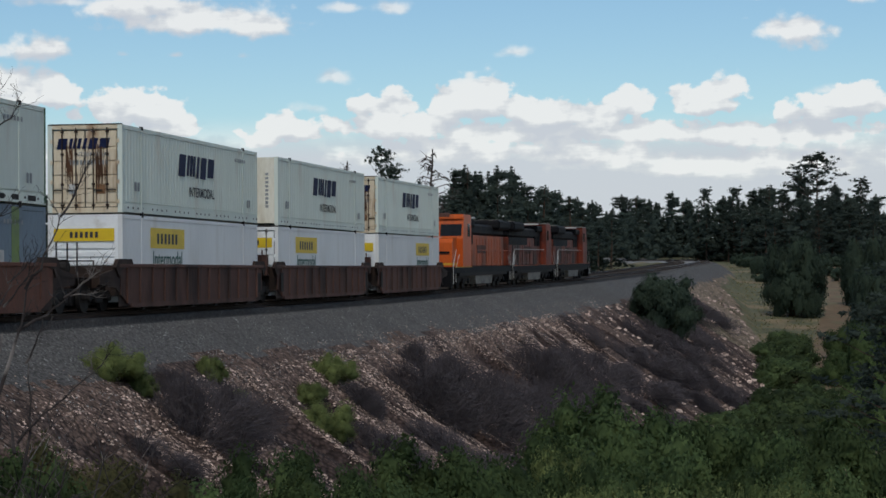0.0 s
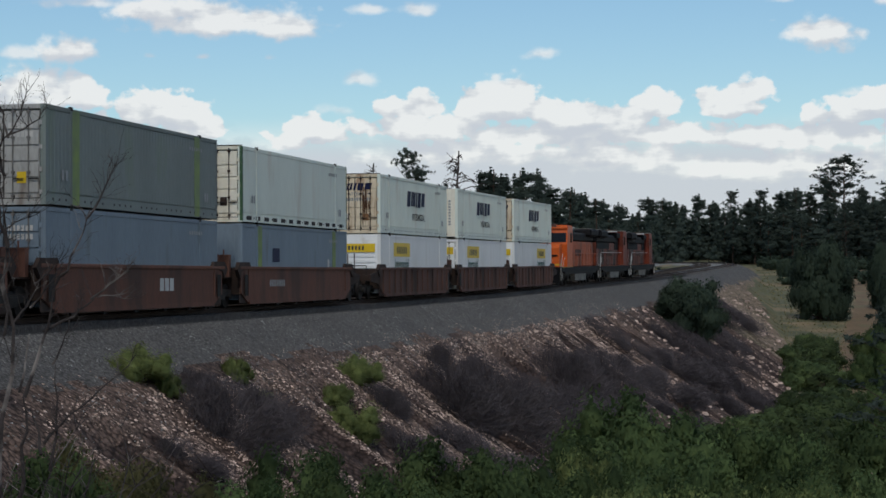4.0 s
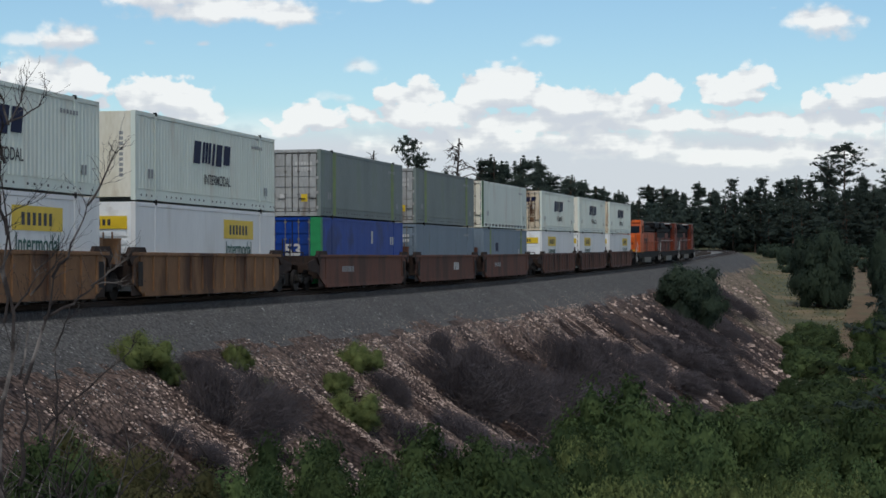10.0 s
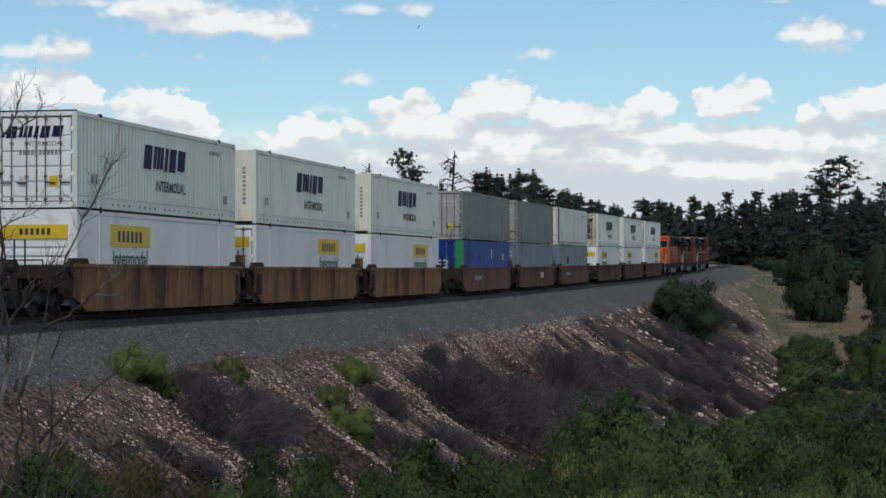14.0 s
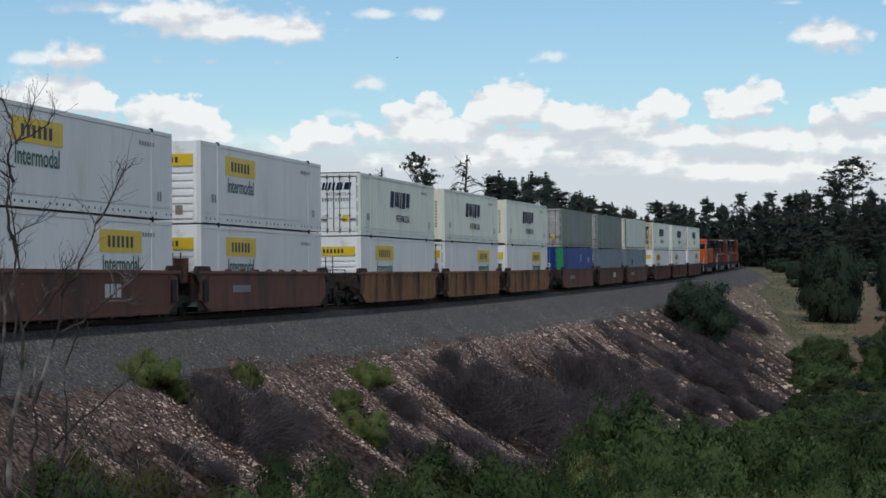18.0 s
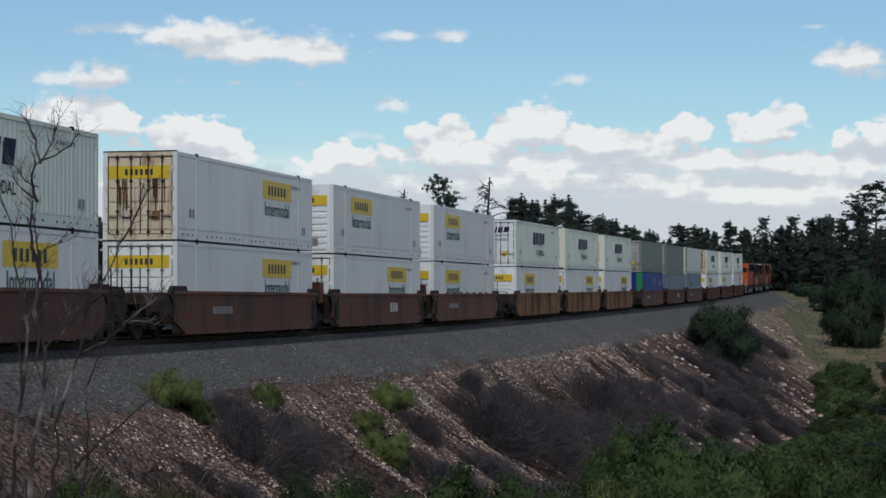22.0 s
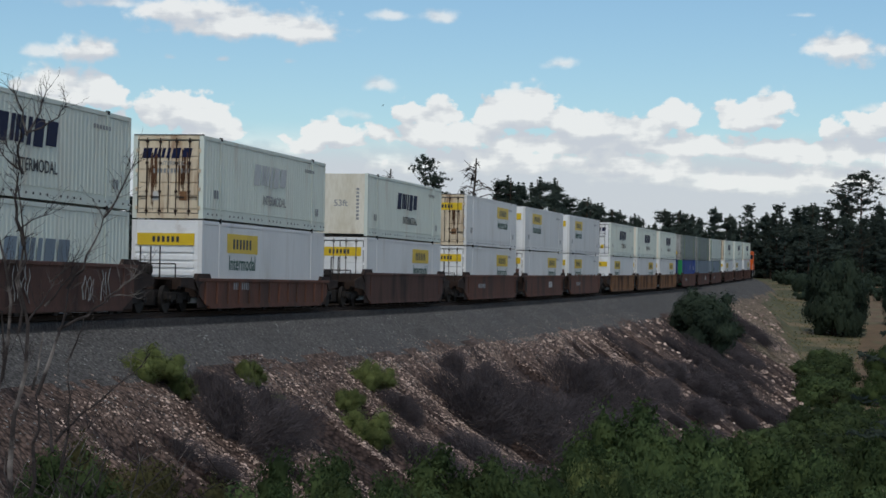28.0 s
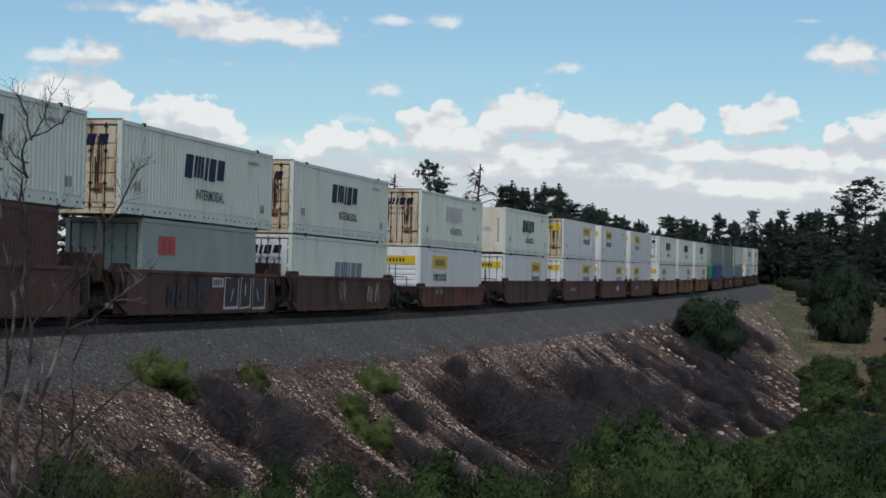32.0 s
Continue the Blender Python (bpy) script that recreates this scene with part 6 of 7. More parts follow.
for i, (x, y, h, r) in enumerate(FIR_PLACES):
    plant("conifer_tree", CREST[i % 5], x, y, max(h / 10 * 1.15, r / 1.8), h / 10, "dark green conifer on the far side of the railway", "tree", "conifers")
for i, (x, y, h, r) in enumerate(PIND_PLACES):
    if i % 3 == 1:
        plant("pine_tree", TUFTY[i % 3], x, y, h / 12 * 0.95, h / 12, "dark pine with open tufts of needles", "tree", "pines")
    else:
        plant("conifer_tree", CREST[i % 5], x, y, h / 10 * 1.2, h / 10, "dark green conifer on the far side of the railway", "tree", "conifers")
for i, (x, y, h, r) in enumerate(BIGP_PLACES):
    plant("pine_tree", FLAT_PINE if i else PINES[0], x, y, r / 2.7, h / 14, "tall old pine with flat pads of needles", "tree", "pines")
for i, (x, y, h, r) in enumerate(FIR_PLACES + PIND_PLACES):
    for side in (-1, 1):
        k = h * (0.72 + 0.04 * ((i * 3 + side) % 5))
        if nearest_on_line(np.array([x + side * (r + 0.11 * h)]), np.array([y + 4.0 + side]))[1][0] > -9.5 and y < 400:
            continue
        plant("conifer_tree", BUSHY[(i + side) % 4], x + side * (r + 0.11 * h), y + 4.0 + side, k / 10 * 1.4, k / 10, "dark green conifer standing close among others", "tree", "conifers")
# the wood closes behind them
rng = np.random.RandomState(7)
count = 0
while count < 120:
    b, y = rng.uniform(-0.02, 0.27), rng.uniform(200, 500)
    x = b * y
    s, d = nearest_on_line(np.array([x]), np.array([y]))
    if -11 < d[0] < 9 or (d[0] > 0 and (y < 400 or b < 0.130)) or (-34 < d[0] < 0 and b > 0.07 and s[0] > 130) or (0.062 < b < 0.135 and y < 445):
        continue
    h = rng.uniform(6.0, 9.0) * (1.0 + 0.25 * (y > 340))
    plant("conifer_tree", (FIRS + BUSHY)[count % 8], x, y, h / 10 * rng.uniform(1.0, 1.5), h / 10, "dark green conifer in the distant wood", "tree", "conifers")
    count += 1
count = 0
while count < 36:
    b, y = rng.uniform(0.170, 0.27), rng.uniform(190, 420)
    x = b * y
    if y < 395 and b < 0.207:
        continue
    h = rng.uniform(6.0, 11.0)
    plant("conifer_tree", (FIRS + BUSHY)[count % 8], x, y, h / 10 * rng.uniform(1.1, 1.5), h / 10, "dark conifer beside the dirt path", "tree", "conifers")
    count += 1
# the far woods close the view
lumps = []
for k in range(1100):
    b, y = rng.uniform(-0.42, 0.52), rng.uniform(430, 520)
    if abs(b - 0.1) < 0.28 or k % 3 == 0:
        top = rng.uniform(8.0, 11.5)
        for q in range(7):
            f = (q + rng.uniform(0, 1)) / 7
            lumps.append(((b * y + rng.normal() * 1.3 * (1.1 - f), y + rng.normal() * 1.3, 2.0 + f * top), 0.5 + 1.5 * (1 - f) ** 0.7))
me = foliage_mesh("far_woods", lumps, 20, 0.55, rng, M_NEEDLE, 0.85, 1.6, (50, 480, -60), out=0.2, heart=0.5, loose=0.5, shell=(0.45, 1.15))
tagged(new("far_woods", me), "dark distant conifer woods", "woods", kind="stuff")
count = 0
while count < 70:
    b, y = rng.uniform(-0.0, 0.22), rng.uniform(235, 420)
    x = b * y
    s, d = nearest_on_line(np.array([x]), np.array([y]))
    if -12 < d[0] < 8 or (d[0] > 0 and (y < 345 or b < 0.145)) or (-24 < d[0] < 0 and b > 0.07 and s[0] > 130) or (0.066 < b < 0.135):
        continue
    k = rng.uniform(1.6, 3.0)
    plant("juniper_tree", LOW_JUNIPERS[count % 2], x, y, k, k * 1.1, "low dark juniper at the edge of the wood", "tree", "junipers")
    count += 1
SCRUB_AT = (0.03, 0.071, 0.091, 0.121, 0.157, 0.166, 0.177, 0.186, 0.200, 0.218)
SCRUB_EDGE = (0.0893, 0.0615, 0.0615, 0.081, 0.0727, 0.033, 0.033, 0.064, 0.064, 0.047)
# scrub along the floor of the gully
count = 0
while count < 52:
    y = rng.uniform(52, 275)
    b = rng.uniform(0.03, 0.185)
    x = b * y
    s, d = nearest_on_line(np.array([x]), np.array([y]))
    toe = np.interp(s[0], LINE_S, LINE_Z) - 2.0 - (d[0] - 4.7) / 1.45
    if ground_at(x, y) < toe + 0.9 or d[0] < 6 or ground_at(x, y) > -4.4:
        continue
    k = rng.uniform(1.8, 3.0)
    # the scrub ends along this edge, seen from the knoll
    if (EYE[2] - ground_at(x, y) - k) / y < np.interp(b, SCRUB_AT, SCRUB_EDGE):
        continue
    plant("oak_shrub", FAR_OAKS[count % 3], x, y, k, k * rng.uniform(0.8, 1.1), "dark green scrub oak on the gully floor", "shrub", "oak shrubs")
    count += 1
count = 0
while count < 34:
    y, b = rng.uniform(150, 292), rng.uniform(0.160, 0.184)
    x, k = b * y, rng.uniform(1.8, 3.4)
    e = (EYE[2] - ground_at(x, y) - k) / y
    if e < (0.030 if b < 0.176 else 0.055) or e > 0.075:
        continue
    plant("oak_shrub", FAR_OAKS[count % 3], x, y, k, k * rng.uniform(0.8, 1.1), "dark green scrub oak in the upper gully", "shrub", "oak shrubs")
    count += 1
for k in range(46):
    b, y = -0.262 + 0.0062 * k + rng.uniform(-0.003, 0.003), rng.uniform(150, 230)
    x = b * y
    if nearest_on_line(np.array([x]), np.array([y]))[1][0] > -14:
        y += 60.0
        x = b * y
    h = EYE[2] + y * math.tan(radians(rng.uniform(2.0, 2.5) if b < -0.05 else rng.uniform(1.5, 2.0))) - ground_at(x, y)
    plant("conifer_tree", (FIRS + BUSHY)[k % 8], x, y, h / 10 * rng.uniform(1.2, 1.6), h / 10, "dark green conifer behind the railway", "tree", "conifers")


def snag(seed, height, wide, label, x, y):
    """A dead standing pine: bare trunk with drooping, forked limbs."""
    rng = np.random.RandomState(seed)
    th = empty("dead_tree", label, "tree", "dead trees")
    th.matrix_basis = pose(x, y, ground_at(x, y) - 0.1)
    bm = tube(bmesh.new(), [(0.15 * math.sin(k), 0, height * k / 8) for k in range(9)], height * 0.019, height * 0.005, 6)
    part("trunk", bm, M_SNAG, th)
    bm = bmesh.new()
    for k in range(26):
        z = height * (0.50 + 0.47 * k / 26)
        a = rng.uniform(0, 6.28)
        r = wide * (1.2 - 0.85 * (k / 26)) * rng.uniform(0.6, 1.15)
        p = [Vector((0, 0, z)), Vector((0.55 * r * math.cos(a), 0.55 * r * math.sin(a), z + 0.18 * r)), Vector((r * math.cos(a), r * math.sin(a), z - 0.12 * r))]
        tube(bm, p, 0.075, 0.03, 4)
        for _ in range(6):
            t = rng.uniform(0.35, 1)
            q = p[0].lerp(p[2], t) + Vector((0, 0, 0.12 * r))
            e = q + Vector(rng.normal(size=3)) * 0.35 + Vector((0.2 * math.cos(a), 0.2 * math.sin(a), -0.1))
            tube(bm, [q, q.lerp(e, 0.5) + Vector((0, 0, 0.05)), e], 0.034, 0.016, 3)
    part("twigwork", bm, M_SNAG, th)


snag(5, 12.7, 3.0, "tall dead pine with drooping bare limbs", -1.0, 180)
snag(6, 12.4, 1.2, "thin dead treetop showing above the train", -9.5, 200)

for i, (x, y, h, r) in enumerate(JUN_PLACES):
    plant("juniper_tree", JUNIPERS[i % 2], x, y, r * 1.05, h, "dark rounded juniper on the dry slope", "tree", "junipers")
plant("juniper_tree", JUNIPERS[0], 20.0, 182.3, 4.1, 5.7, "dark rounded juniper growing on the railway bank", "tree", "junipers")
for i, (x, y, h, r) in enumerate(OAK_PLACES):
    if i in (0, 20):
        plant("olive_shrub", OLIVES[0], x, y, max(r, h * 0.5) * 1.2, h * 1.06, "olive-brown leafy shrub near the viewer", "shrub", "oak shrubs")
        continue
    plant("oak_shrub", OAKS[i % 4], x, y, max(r, h * 0.5) * 1.25, h * 1.06, "leafy green scrub oak in the gully", "shrub", "oak shrubs")
for i, (x, y, h, r) in enumerate(TOE_PLACES):
    plant("oak_shrub", FAR_OAKS[i % 3], x, y, r * 1.3, h, "dark green scrub oak at the foot of the bank", "shrub", "oak shrubs")
for i, (x, y, h, r) in enumerate(OAKR_PLACES):
    plant("oak_shrub", OAKS[(i + 1) % 4], x, y, max(r * 1.2, 1.2), max(h, 1.5), "dark green scrub oak beside the dirt path", "shrub", "oak shrubs")
# a low belt of yellow-green brush closes the foot of the knoll
for k in range(22):
    x, y = 1.6 + 0.18 * k + rng.uniform(-0.1, 0.1), 28.0 + rng.uniform(-1.6, 1.0)
    h = EYE[2] - y * math.tan(radians(rng.uniform(6.3, 6.7))) - ground_at(x, y)
    plant("rabbitbrush", RABBITS[k % 3], x, y, rng.uniform(0.7, 1.05), h / 0.80, "yellow-green brush near the viewer", "shrub", "rabbitbrush")
plant("rabbitbrush", RABBITS[1], 2.6, 46.0, 1.35, 3.5, "tall yellow-green brush among scrub oaks", "shrub", "rabbitbrush")
for i, (x, y, h, r) in enumerate(RABBIT_PLACES):
    plant("rabbitbrush", RABBITS[i % 3], x, y, r * 1.55, h * 1.3, "yellow-green rabbitbrush on the stony bank", "shrub", "rabbitbrush")
for i, (x, y, h, r) in enumerate(BRUSH_PLACES):
    # it hangs down the slope
    plant("dry_brush", DRY[i % 3], x, y, r * 1.4, min(h, r * 1.9) * 0.95, "leafless purple-grey brush on the stony bank", "shrub", "dry brush", turn=-10, lean=24, sy=r * 1.1)
count = 0
while count < 36:
    s, d = rng.uniform(28, 190), rng.uniform(5.6, 12.5)
    if (s < 62 and d < 7.4) or (s > 85 and d < 7.6) or (s > 150 and d > 9.5):
        continue
    x, y, z, _ = on_line(s, d)
    k = rng.uniform(0.7, 1.3) * (1.0 + s / 220)
    plant("dry_brush", THIN[count % 2], x, y, k * rng.uniform(1.2, 1.8), k * 0.75, "leafless purple-grey brush on the stony bank", "shrub", "dry brush", turn=-10, lean=30, sy=k)
    count += 1
plant("pine_tree", TUFTY[1], 17.0, 75.0, 1.1, 0.85, "green pine at the edge of the clearing", "tree", "pines")


# ---- stones ----
def stones(name, material, rows, label, category, seed):
    """Many loose stones in one mesh. rows: x, y, size."""
    rng = np.random.RandomState(seed)
    base = np.array([(1, 0, 0), (-1, 0, 0), (0, 1, 0), (0, -1, 0), (0, 0, 0.8), (0.65, 0.65, 0.35), (-0.65, -0.6, 0.4)], float)
    base[:4, 2] = -0.35
    tri = [(4, 5, 2), (4, 0, 5), (5, 0, 2), (4, 2, 1), (4, 1, 6), (4, 6, 3), (6, 1, 3), (4, 3, 0)]
    r = np.asarray(rows)
    m = len(r)
    v = base[None] * rng.uniform(0.65, 1.25, (m, 7, 1)) * rng.uniform((0.7, 0.7, 0.5), (1.4, 1.3, 0.9), (m, 1, 3)) * r[:, 2][:, None, None]
    a = rng.uniform(0, 6.28, m)[:, None]
    c, s = np.cos(a), np.sin(a)
    z = ground_height(r[:, 0], r[:, 1]) + 0.1 * r[:, 2]
    vs = np.stack([v[..., 0] * c - v[..., 1] * s + r[:, :1], v[..., 0] * s + v[..., 1] * c + r[:, 1:2], v[..., 2] + z[:, None]], -1).reshape(-1, 3).tolist()
    fs = (np.array(tri)[None] + 7 * np.arange(m)[:, None, None]).reshape(-1, 3).tolist()
    me = bpy.data.meshes.new(name)
    me.from_pydata(vs, [], fs)
    me.materials.append(material)
    return tagged(new(name, me), label, category, kind="stuff")


def along_bank(rng, n, s0, s1, d0, d1, lo, hi, power=3.0, gullies=0.0):
    s = s0 + (s1 - s0) * rng.uniform(0, 1, n)
    d = rng.uniform(d0, d1, n)
    x, y, th = np.interp(s, LINE_S, LINE_X), np.interp(s, LINE_S, LINE_Y), np.interp(s, LINE_S, LINE_TH)
    sz = lo + (hi - lo) * rng.uniform(0, 1, n) ** power
    # stones lie in bands between the washed-out gullies
    on = (d < np.interp(s, GRASS_S, GRASS_D)) & (rill(s, d) * gullies < rng.uniform(0.0, 0.55, n))
    return np.stack([x + d * np.cos(th), y - d * np.sin(th), sz], 1)[on]


rng = np.random.RandomState(17)
stones("bank_rubble_stones", M_ROCK, np.concatenate([along_bank(rng, 62000, -12, 85, 4.6, 12, 0.018, 0.078, 3.6, 1.0), along_bank(rng, 4000, -12, 120, 3.7, 5.2, 0.02, 0.06), along_bank(rng, 18000, -8, 48, 5.2, 11, 0.02, 0.07, 3.0, 2.2), along_bank(rng, 7000, 60, 140, 5.0, 17, 0.03, 0.30, 9, 1.0), along_bank(rng, 2600, 130, 290, 5.0, 17, 0.03, 0.46, 10, 0.8), along_bank(rng, 2500, 120, 250, 7.0, 17, 0.03, 0.42, 11, 0.5)]), "pale broken stones strewn over the bank", "stones", 3)
stones("ballast_stones", M_BSTONE, np.concatenate([along_bank(rng, 32000, -15, 120, 2.0, 5.2, 0.018, 0.05), along_bank(rng, 7000, -15, 150, 4.8, 6.4, 0.018, 0.05)]), "loose dark ballast stones", "stones", 4)


def tufts():
    rng = np.random.RandomState(23)
    pts = []
    while len(pts) < 5200:
        b, y = rng.uniform(0.132, 0.215), rng.uniform(185, 400)
        if abs(b - 0.1935) < 0.0085 or rng.uniform() > 0.55 + 0.45 * math.sin(b * 240) * math.sin(y * 0.09):
            continue
        pts.append((b * y, y))
    while len(pts) < 8200:
        s, e = rng.uniform(205, 330), rng.uniform(-34, -7.5)
        x, y, _, _ = on_line(s, e)
        pts.append((x, y))
    p = np.array(pts)
    s, e = nearest_on_line(p[:, 0], p[:, 1])
    p = p[(e < -6) | (e > np.interp(s, GRASS_S, GRASS_D) + 0.5)]
    z = ground_height(p[:, 0], p[:, 1])
    me = leaf_mesh("dry_grass", np.column_stack([p, z + 0.08]), 0.28, rng, M_GRASS, 0.0, 1.2)
    tagged(new("dry_grass", me), "pale dry grass tufts on the hillside", "grass", kind="stuff")


tufts()
# ---- bare sapling near the viewer ----
def sapling():
    rng = np.random.RandomState(9)
    th = empty("bare_sapling", "leafless grey sapling with thin forking branches", "tree", "dead trees")
    bx, by = SAPLING_AT
    z0 = ground_at(bx, by) - 0.1
    th.matrix_basis = pose(bx, by, z0)

    def twig(bm, a, d, length, r, depth):
        d = d.normalized()
        mid = a + d * length * 0.5 + Vector(rng.normal(size=3)) * length * 0.07
        end = a + d * length + Vector(rng.normal(size=3)) * length * 0.12 + Vector((0, 0, 0.08 * length))
        tube(bm, [a, mid, end], r, r * 0.5, 4)
        if depth:
            for q in (mid, end):
                dd = d + Vector((rng.normal() * 0.6, rng.normal() * 0.3, rng.normal() * 0.45 + 0.1))
                twig(bm, q, dd, length * rng.uniform(0.4, 0.65), r * 0.65, depth - 1)

    # foot and tip (across, up), sideways bow, thickness, twigs
    for k, (x0, u0, x1, u1, bow, r, n) in enumerate(STEMS + FORKS):
        r, n = (1.25 if k < len(STEMS) else 1.6) * r, n + n // 2 + (n if k >= len(STEMS) else 0)
        a, e = Vector((x0 - bx, rng.uniform(-0.1, 0.1), u0 - z0)), Vector((x1 - bx, rng.uniform(-0.3, 0.3), u1 - z0))
        side = Vector((e.z - a.z, 0, a.x - e.x)).normalized()
        pts = [a.lerp(e, f) + side * bow * 4 * f * (1 - f) + Vector(rng.normal(size=3)) * (0.016 * (e - a).length if 0 < f < 1 else 0) for f in (0, 0.17, 0.34, 0.5, 0.67, 0.84, 1.0)]
        part("stem", tube(bmesh.new(), pts, r, r * 0.32, 6), M_SAPLING, th)
        bm = bmesh.new()
        way = (e - a).normalized()
        for _ in range(n):
            f = rng.uniform(0.35, 1.0) * 5.99
            q = pts[int(f)].lerp(pts[int(f) + 1], f - int(f))
            twig(bm, q, way * 0.8 + Vector((rng.normal() * 0.8, rng.normal() * 0.3, 0.35)), rng.uniform(0.10, 0.24), max(r * 0.24, 0.0042), 2)
        if n:
            part("twigwork", bm, M_SAPLING, th)


SAPLING_AT = (-4.86, 22.0)
STEMS = [
    (-5.07, -1.22, -5.01, 1.67, 0.00, 0.030, 2),
    (-5.01, 1.64, -5.06, 2.44, -0.05, 0.020, 6),
    (-5.06, 2.43, -5.00, 2.85, -0.05, 0.017, 4),
    (-5.00, 2.84, -5.18, 3.34, 0.02, 0.012, 9),
    (-5.00, 2.84, -4.82, 3.38, 0.04, 0.010, 7),
    (-5.00, 2.88, -4.52, 3.17, 0.06, 0.009, 6),
    (-5.04, 2.59, -5.21, 2.78, -0.04, 0.008, 4),
    (-5.06, 2.46, -5.34, 2.89, -0.08, 0.010, 7),
    (-5.04, 0.69, -5.11, 2.34, 0.03, 0.015, 6),
    (-5.22, 0.19, -5.45, 2.55, 0.14, 0.018, 10),
    (-5.09, 1.79, -4.77, 1.99, -0.03, 0.008, 5),
    (-4.90, -1.09, -4.83, 0.04, 0.02, 0.024, 0),
    (-4.83, 0.02, -4.52, 1.18, 0.02, 0.021, 2),
    (-4.52, 1.18, -4.13, 1.97, 0.05, 0.016, 5),
]
FORKS = [
    (-4.13, 1.96, -3.83, 2.55, 0.02, 0.010, 7),
    (-4.63, 0.73, -4.12, 1.08, 0.02, 0.013, 2),
    (-4.12, 1.08, -3.68, 1.39, -0.01, 0.009, 6),
    (-4.04, 1.10, -3.75, 1.08, -0.03, 0.006, 3),
    (-4.98, 0.80, -4.72, 1.25, 0.02, 0.010, 3),
    (-4.72, 1.25, -4.47, 1.47, 0.02, 0.007, 4),
    (-4.78, 0.99, -4.44, 1.42, 0.03, 0.008, 4),
    (-4.64, -0.49, -4.23, -0.10, -0.02, 0.013, 2),
    (-4.23, -0.10, -3.59, 0.49, 0.02, 0.008, 5),
    (-4.58, -0.79, -4.51, 0.38, 0.04, 0.013, 1),
    (-4.51, 0.38, -4.30, 0.86, 0.02, 0.009, 3),
    (-4.90, 0.07, -4.84, 0.70, 0.02, 0.011, 1),
    (-4.65, -0.60, -4.81, -0.17, 0.02, 0.014, 0),
    (-5.32, -0.91, -5.24, 0.93, 0.03, 0.017, 4),
]
sapling()


def thicket():
    """Low bare twigs round the sapling's foot."""
    rng = np.random.RandomState(19)
    for k in range(9):
        x, y = -4.9 + rng.uniform(-0.7, 0.9), 22.0 + rng.uniform(-1.0, 1.6)
        th = empty("bare_bush", "thin leafless bush near the viewer", "shrub", "bare bushes")
        th.matrix_basis = pose(x, y, ground_at(x, y) - 0.1, 0, 0, 40 * k)
        st, tw = bmesh.new(), bmesh.new()
        for q in range(6):
            a, lean = rng.uniform(0, 6.28), rng.uniform(0.15, 0.7)
            hgt = rng.uniform(1.0, 2.7)
            p = [Vector((lean * hgt * f * f * math.cos(a) + rng.normal() * 0.05, lean * hgt * f * f * math.sin(a) + rng.normal() * 0.05, hgt * f)) for f in (0, 0.3, 0.6, 0.85, 1.0)]
            tube(st, p, 0.018, 0.005, 4)
            for _ in range(9):
                s0 = p[int(rng.uniform(1, 4.9))]
                e = s0 + Vector((rng.normal() * 0.28, rng.normal() * 0.28, rng.uniform(0.1, 0.5)))
                tube(tw, [s0, s0.lerp(e, 0.5) + Vector(rng.normal(size=3)) * 0.04, e], 0.0075, 0.003, 3)
        part("stem", st, M_SAPLING, th)
        part("twigwork", tw, M_SAPLING, th)


thicket()

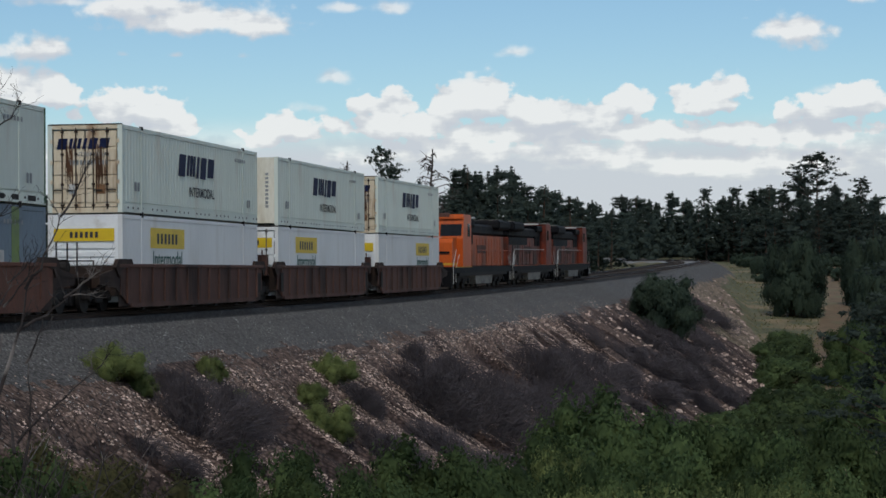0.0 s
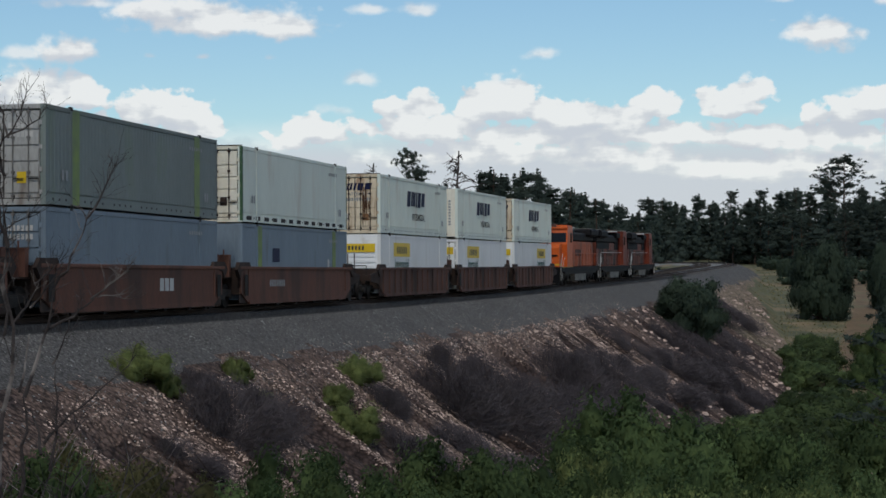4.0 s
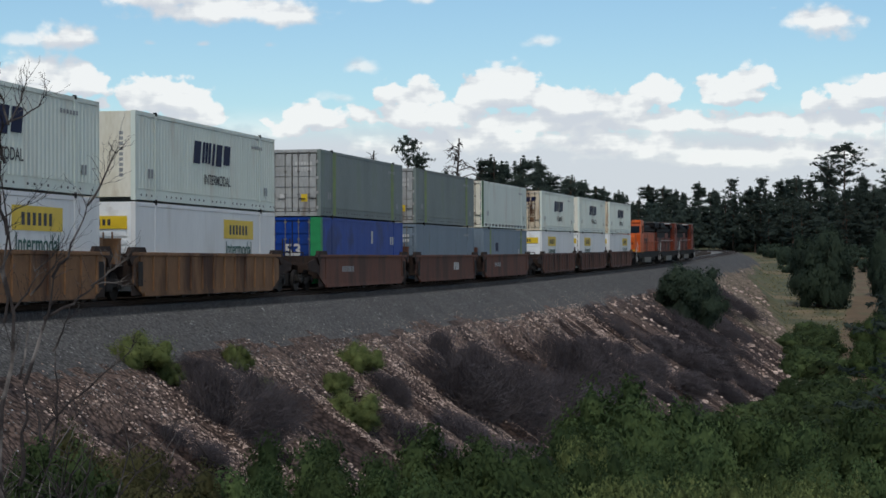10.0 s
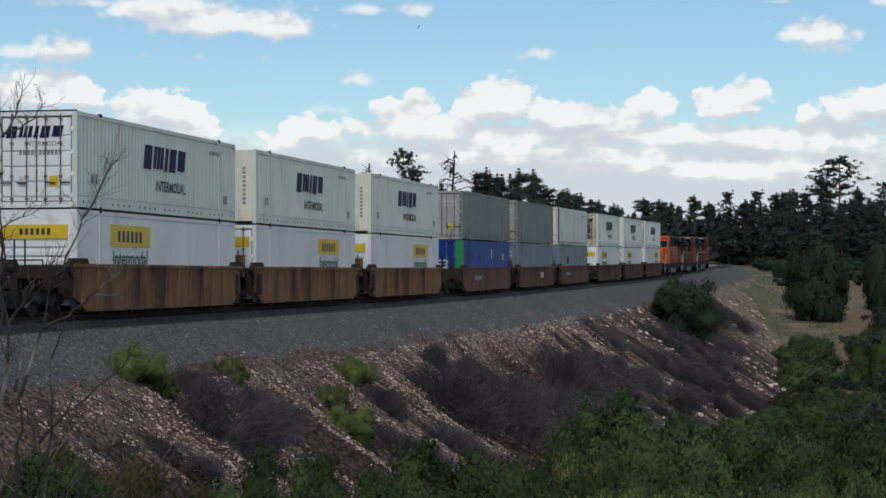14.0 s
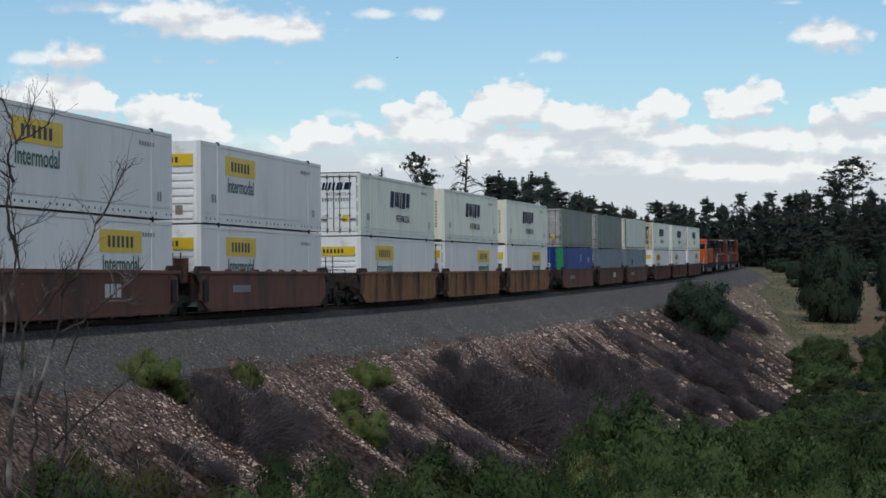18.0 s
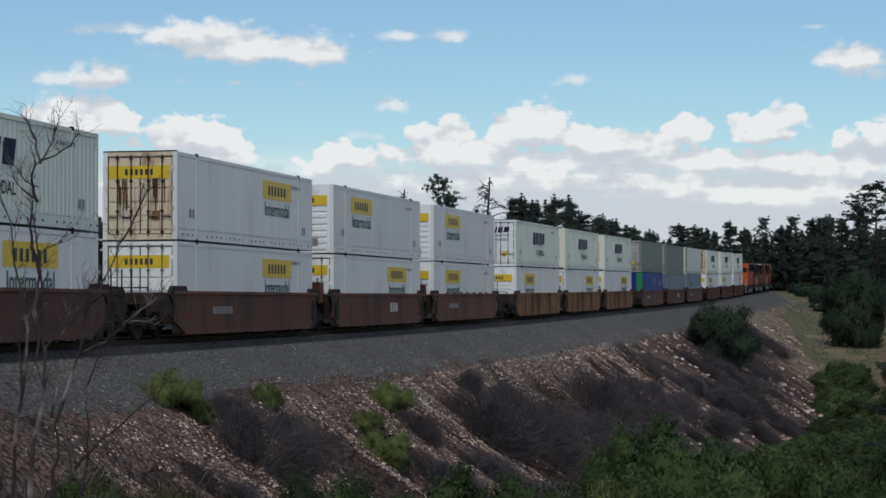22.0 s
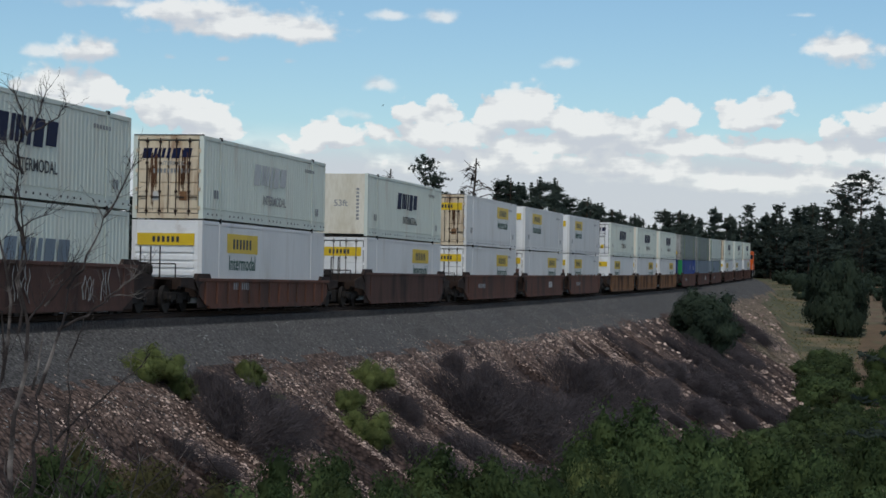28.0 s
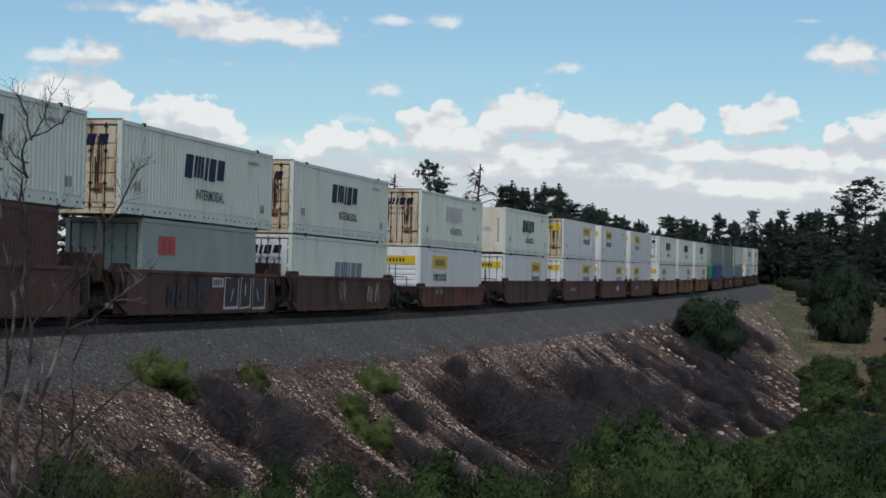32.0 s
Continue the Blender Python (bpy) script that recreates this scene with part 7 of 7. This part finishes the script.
# ---- bird ----
# seconds, bearing and height of the bird, in degrees
FLIGHT = [(11, -0.14, 7.45), (12, -0.57, 7.19), (13, -0.95, 6.96), (14, -1.28, 6.74), (16.5, -1.94, 6.26), (17.5, -2.14, 6.09), (18.5, -2.31, 5.93), (19.5, -2.46, 5.78), (20.5, -2.58, 5.63), (21.5, -2.67, 5.49), (23, -2.78, 5.29), (25, -2.87, 5.04), (27.5, -2.93, 4.76), (29, -2.95, 4.61)]


def bird():
    """A dark soaring bird, nose towards +y, wings a little raised."""
    th = empty("bird", "dark soaring bird high over the woods", "bird")
    part("body", tube(bmesh.new(), [(0, -0.26, 0.0), (0, -0.16, 0.0), (0, 0.0, -0.01), (0, 0.16, 0.01), (0, 0.22, 0.02)], 0.07, 0.035, 8), M_FEATHER, th)
    part("head", tube(bmesh.new(), [(0, 0.2, 0.02), (0, 0.27, 0.03), (0, 0.34, 0.02)], 0.045, 0.008, 8), M_FEATHER, th)
    part("tail", prism(bmesh.new(), [(-0.22, -0.005), (-0.5, -0.015), (-0.5, 0.0), (-0.22, 0.012)], -0.08, 0.08), M_FEATHER, th)
    for sx in (-1, 1):
        bm = bmesh.new()
        rim = [(0.04, 0.13, 0.02), (0.30, 0.17, 0.10), (0.62, 0.06, 0.20), (0.64, -0.05, 0.21), (0.34, -0.12, 0.11), (0.04, -0.14, 0.02)]
        top = [bm.verts.new((sx * x, y, z + 0.012)) for x, y, z in rim]
        low = [bm.verts.new((sx * x, y, z - 0.012)) for x, y, z in rim]
        bm.faces.new(top)
        bm.faces.new(low[::-1])
        for k in range(6):
            bm.faces.new((top[k], low[k], low[(k + 1) % 6], top[(k + 1) % 6]))
        bmesh.ops.recalc_face_normals(bm, faces=bm.faces)
        part("wing", bm, M_FEATHER, th)
    return th


def bird_at(t):
    """Where the bird is: it drifts down and away over the woods."""
    first, last = FLIGHT[0], FLIGHT[-1]
    ts, az, el = zip(*FLIGHT)
    a, e = np.interp(t, ts, az), np.interp(t, ts, el)
    if t < first[0]:
        a, e = first[1] + 0.25 * (first[0] - t), first[2] + 0.30 * (first[0] - t)
    if t > last[0]:
        a, e = last[1] - 0.15 * (t - last[0]), last[2] - 0.08 * (t - last[0])
    far = 330.0 + 16.0 * (t - 11.0)
    a, e = radians(a), radians(e)
    return Vector(EYE) + far * Vector((math.sin(a) * math.cos(e), math.cos(a) * math.cos(e), math.sin(e)))


BIRD = bird()

couple_train()
motions()
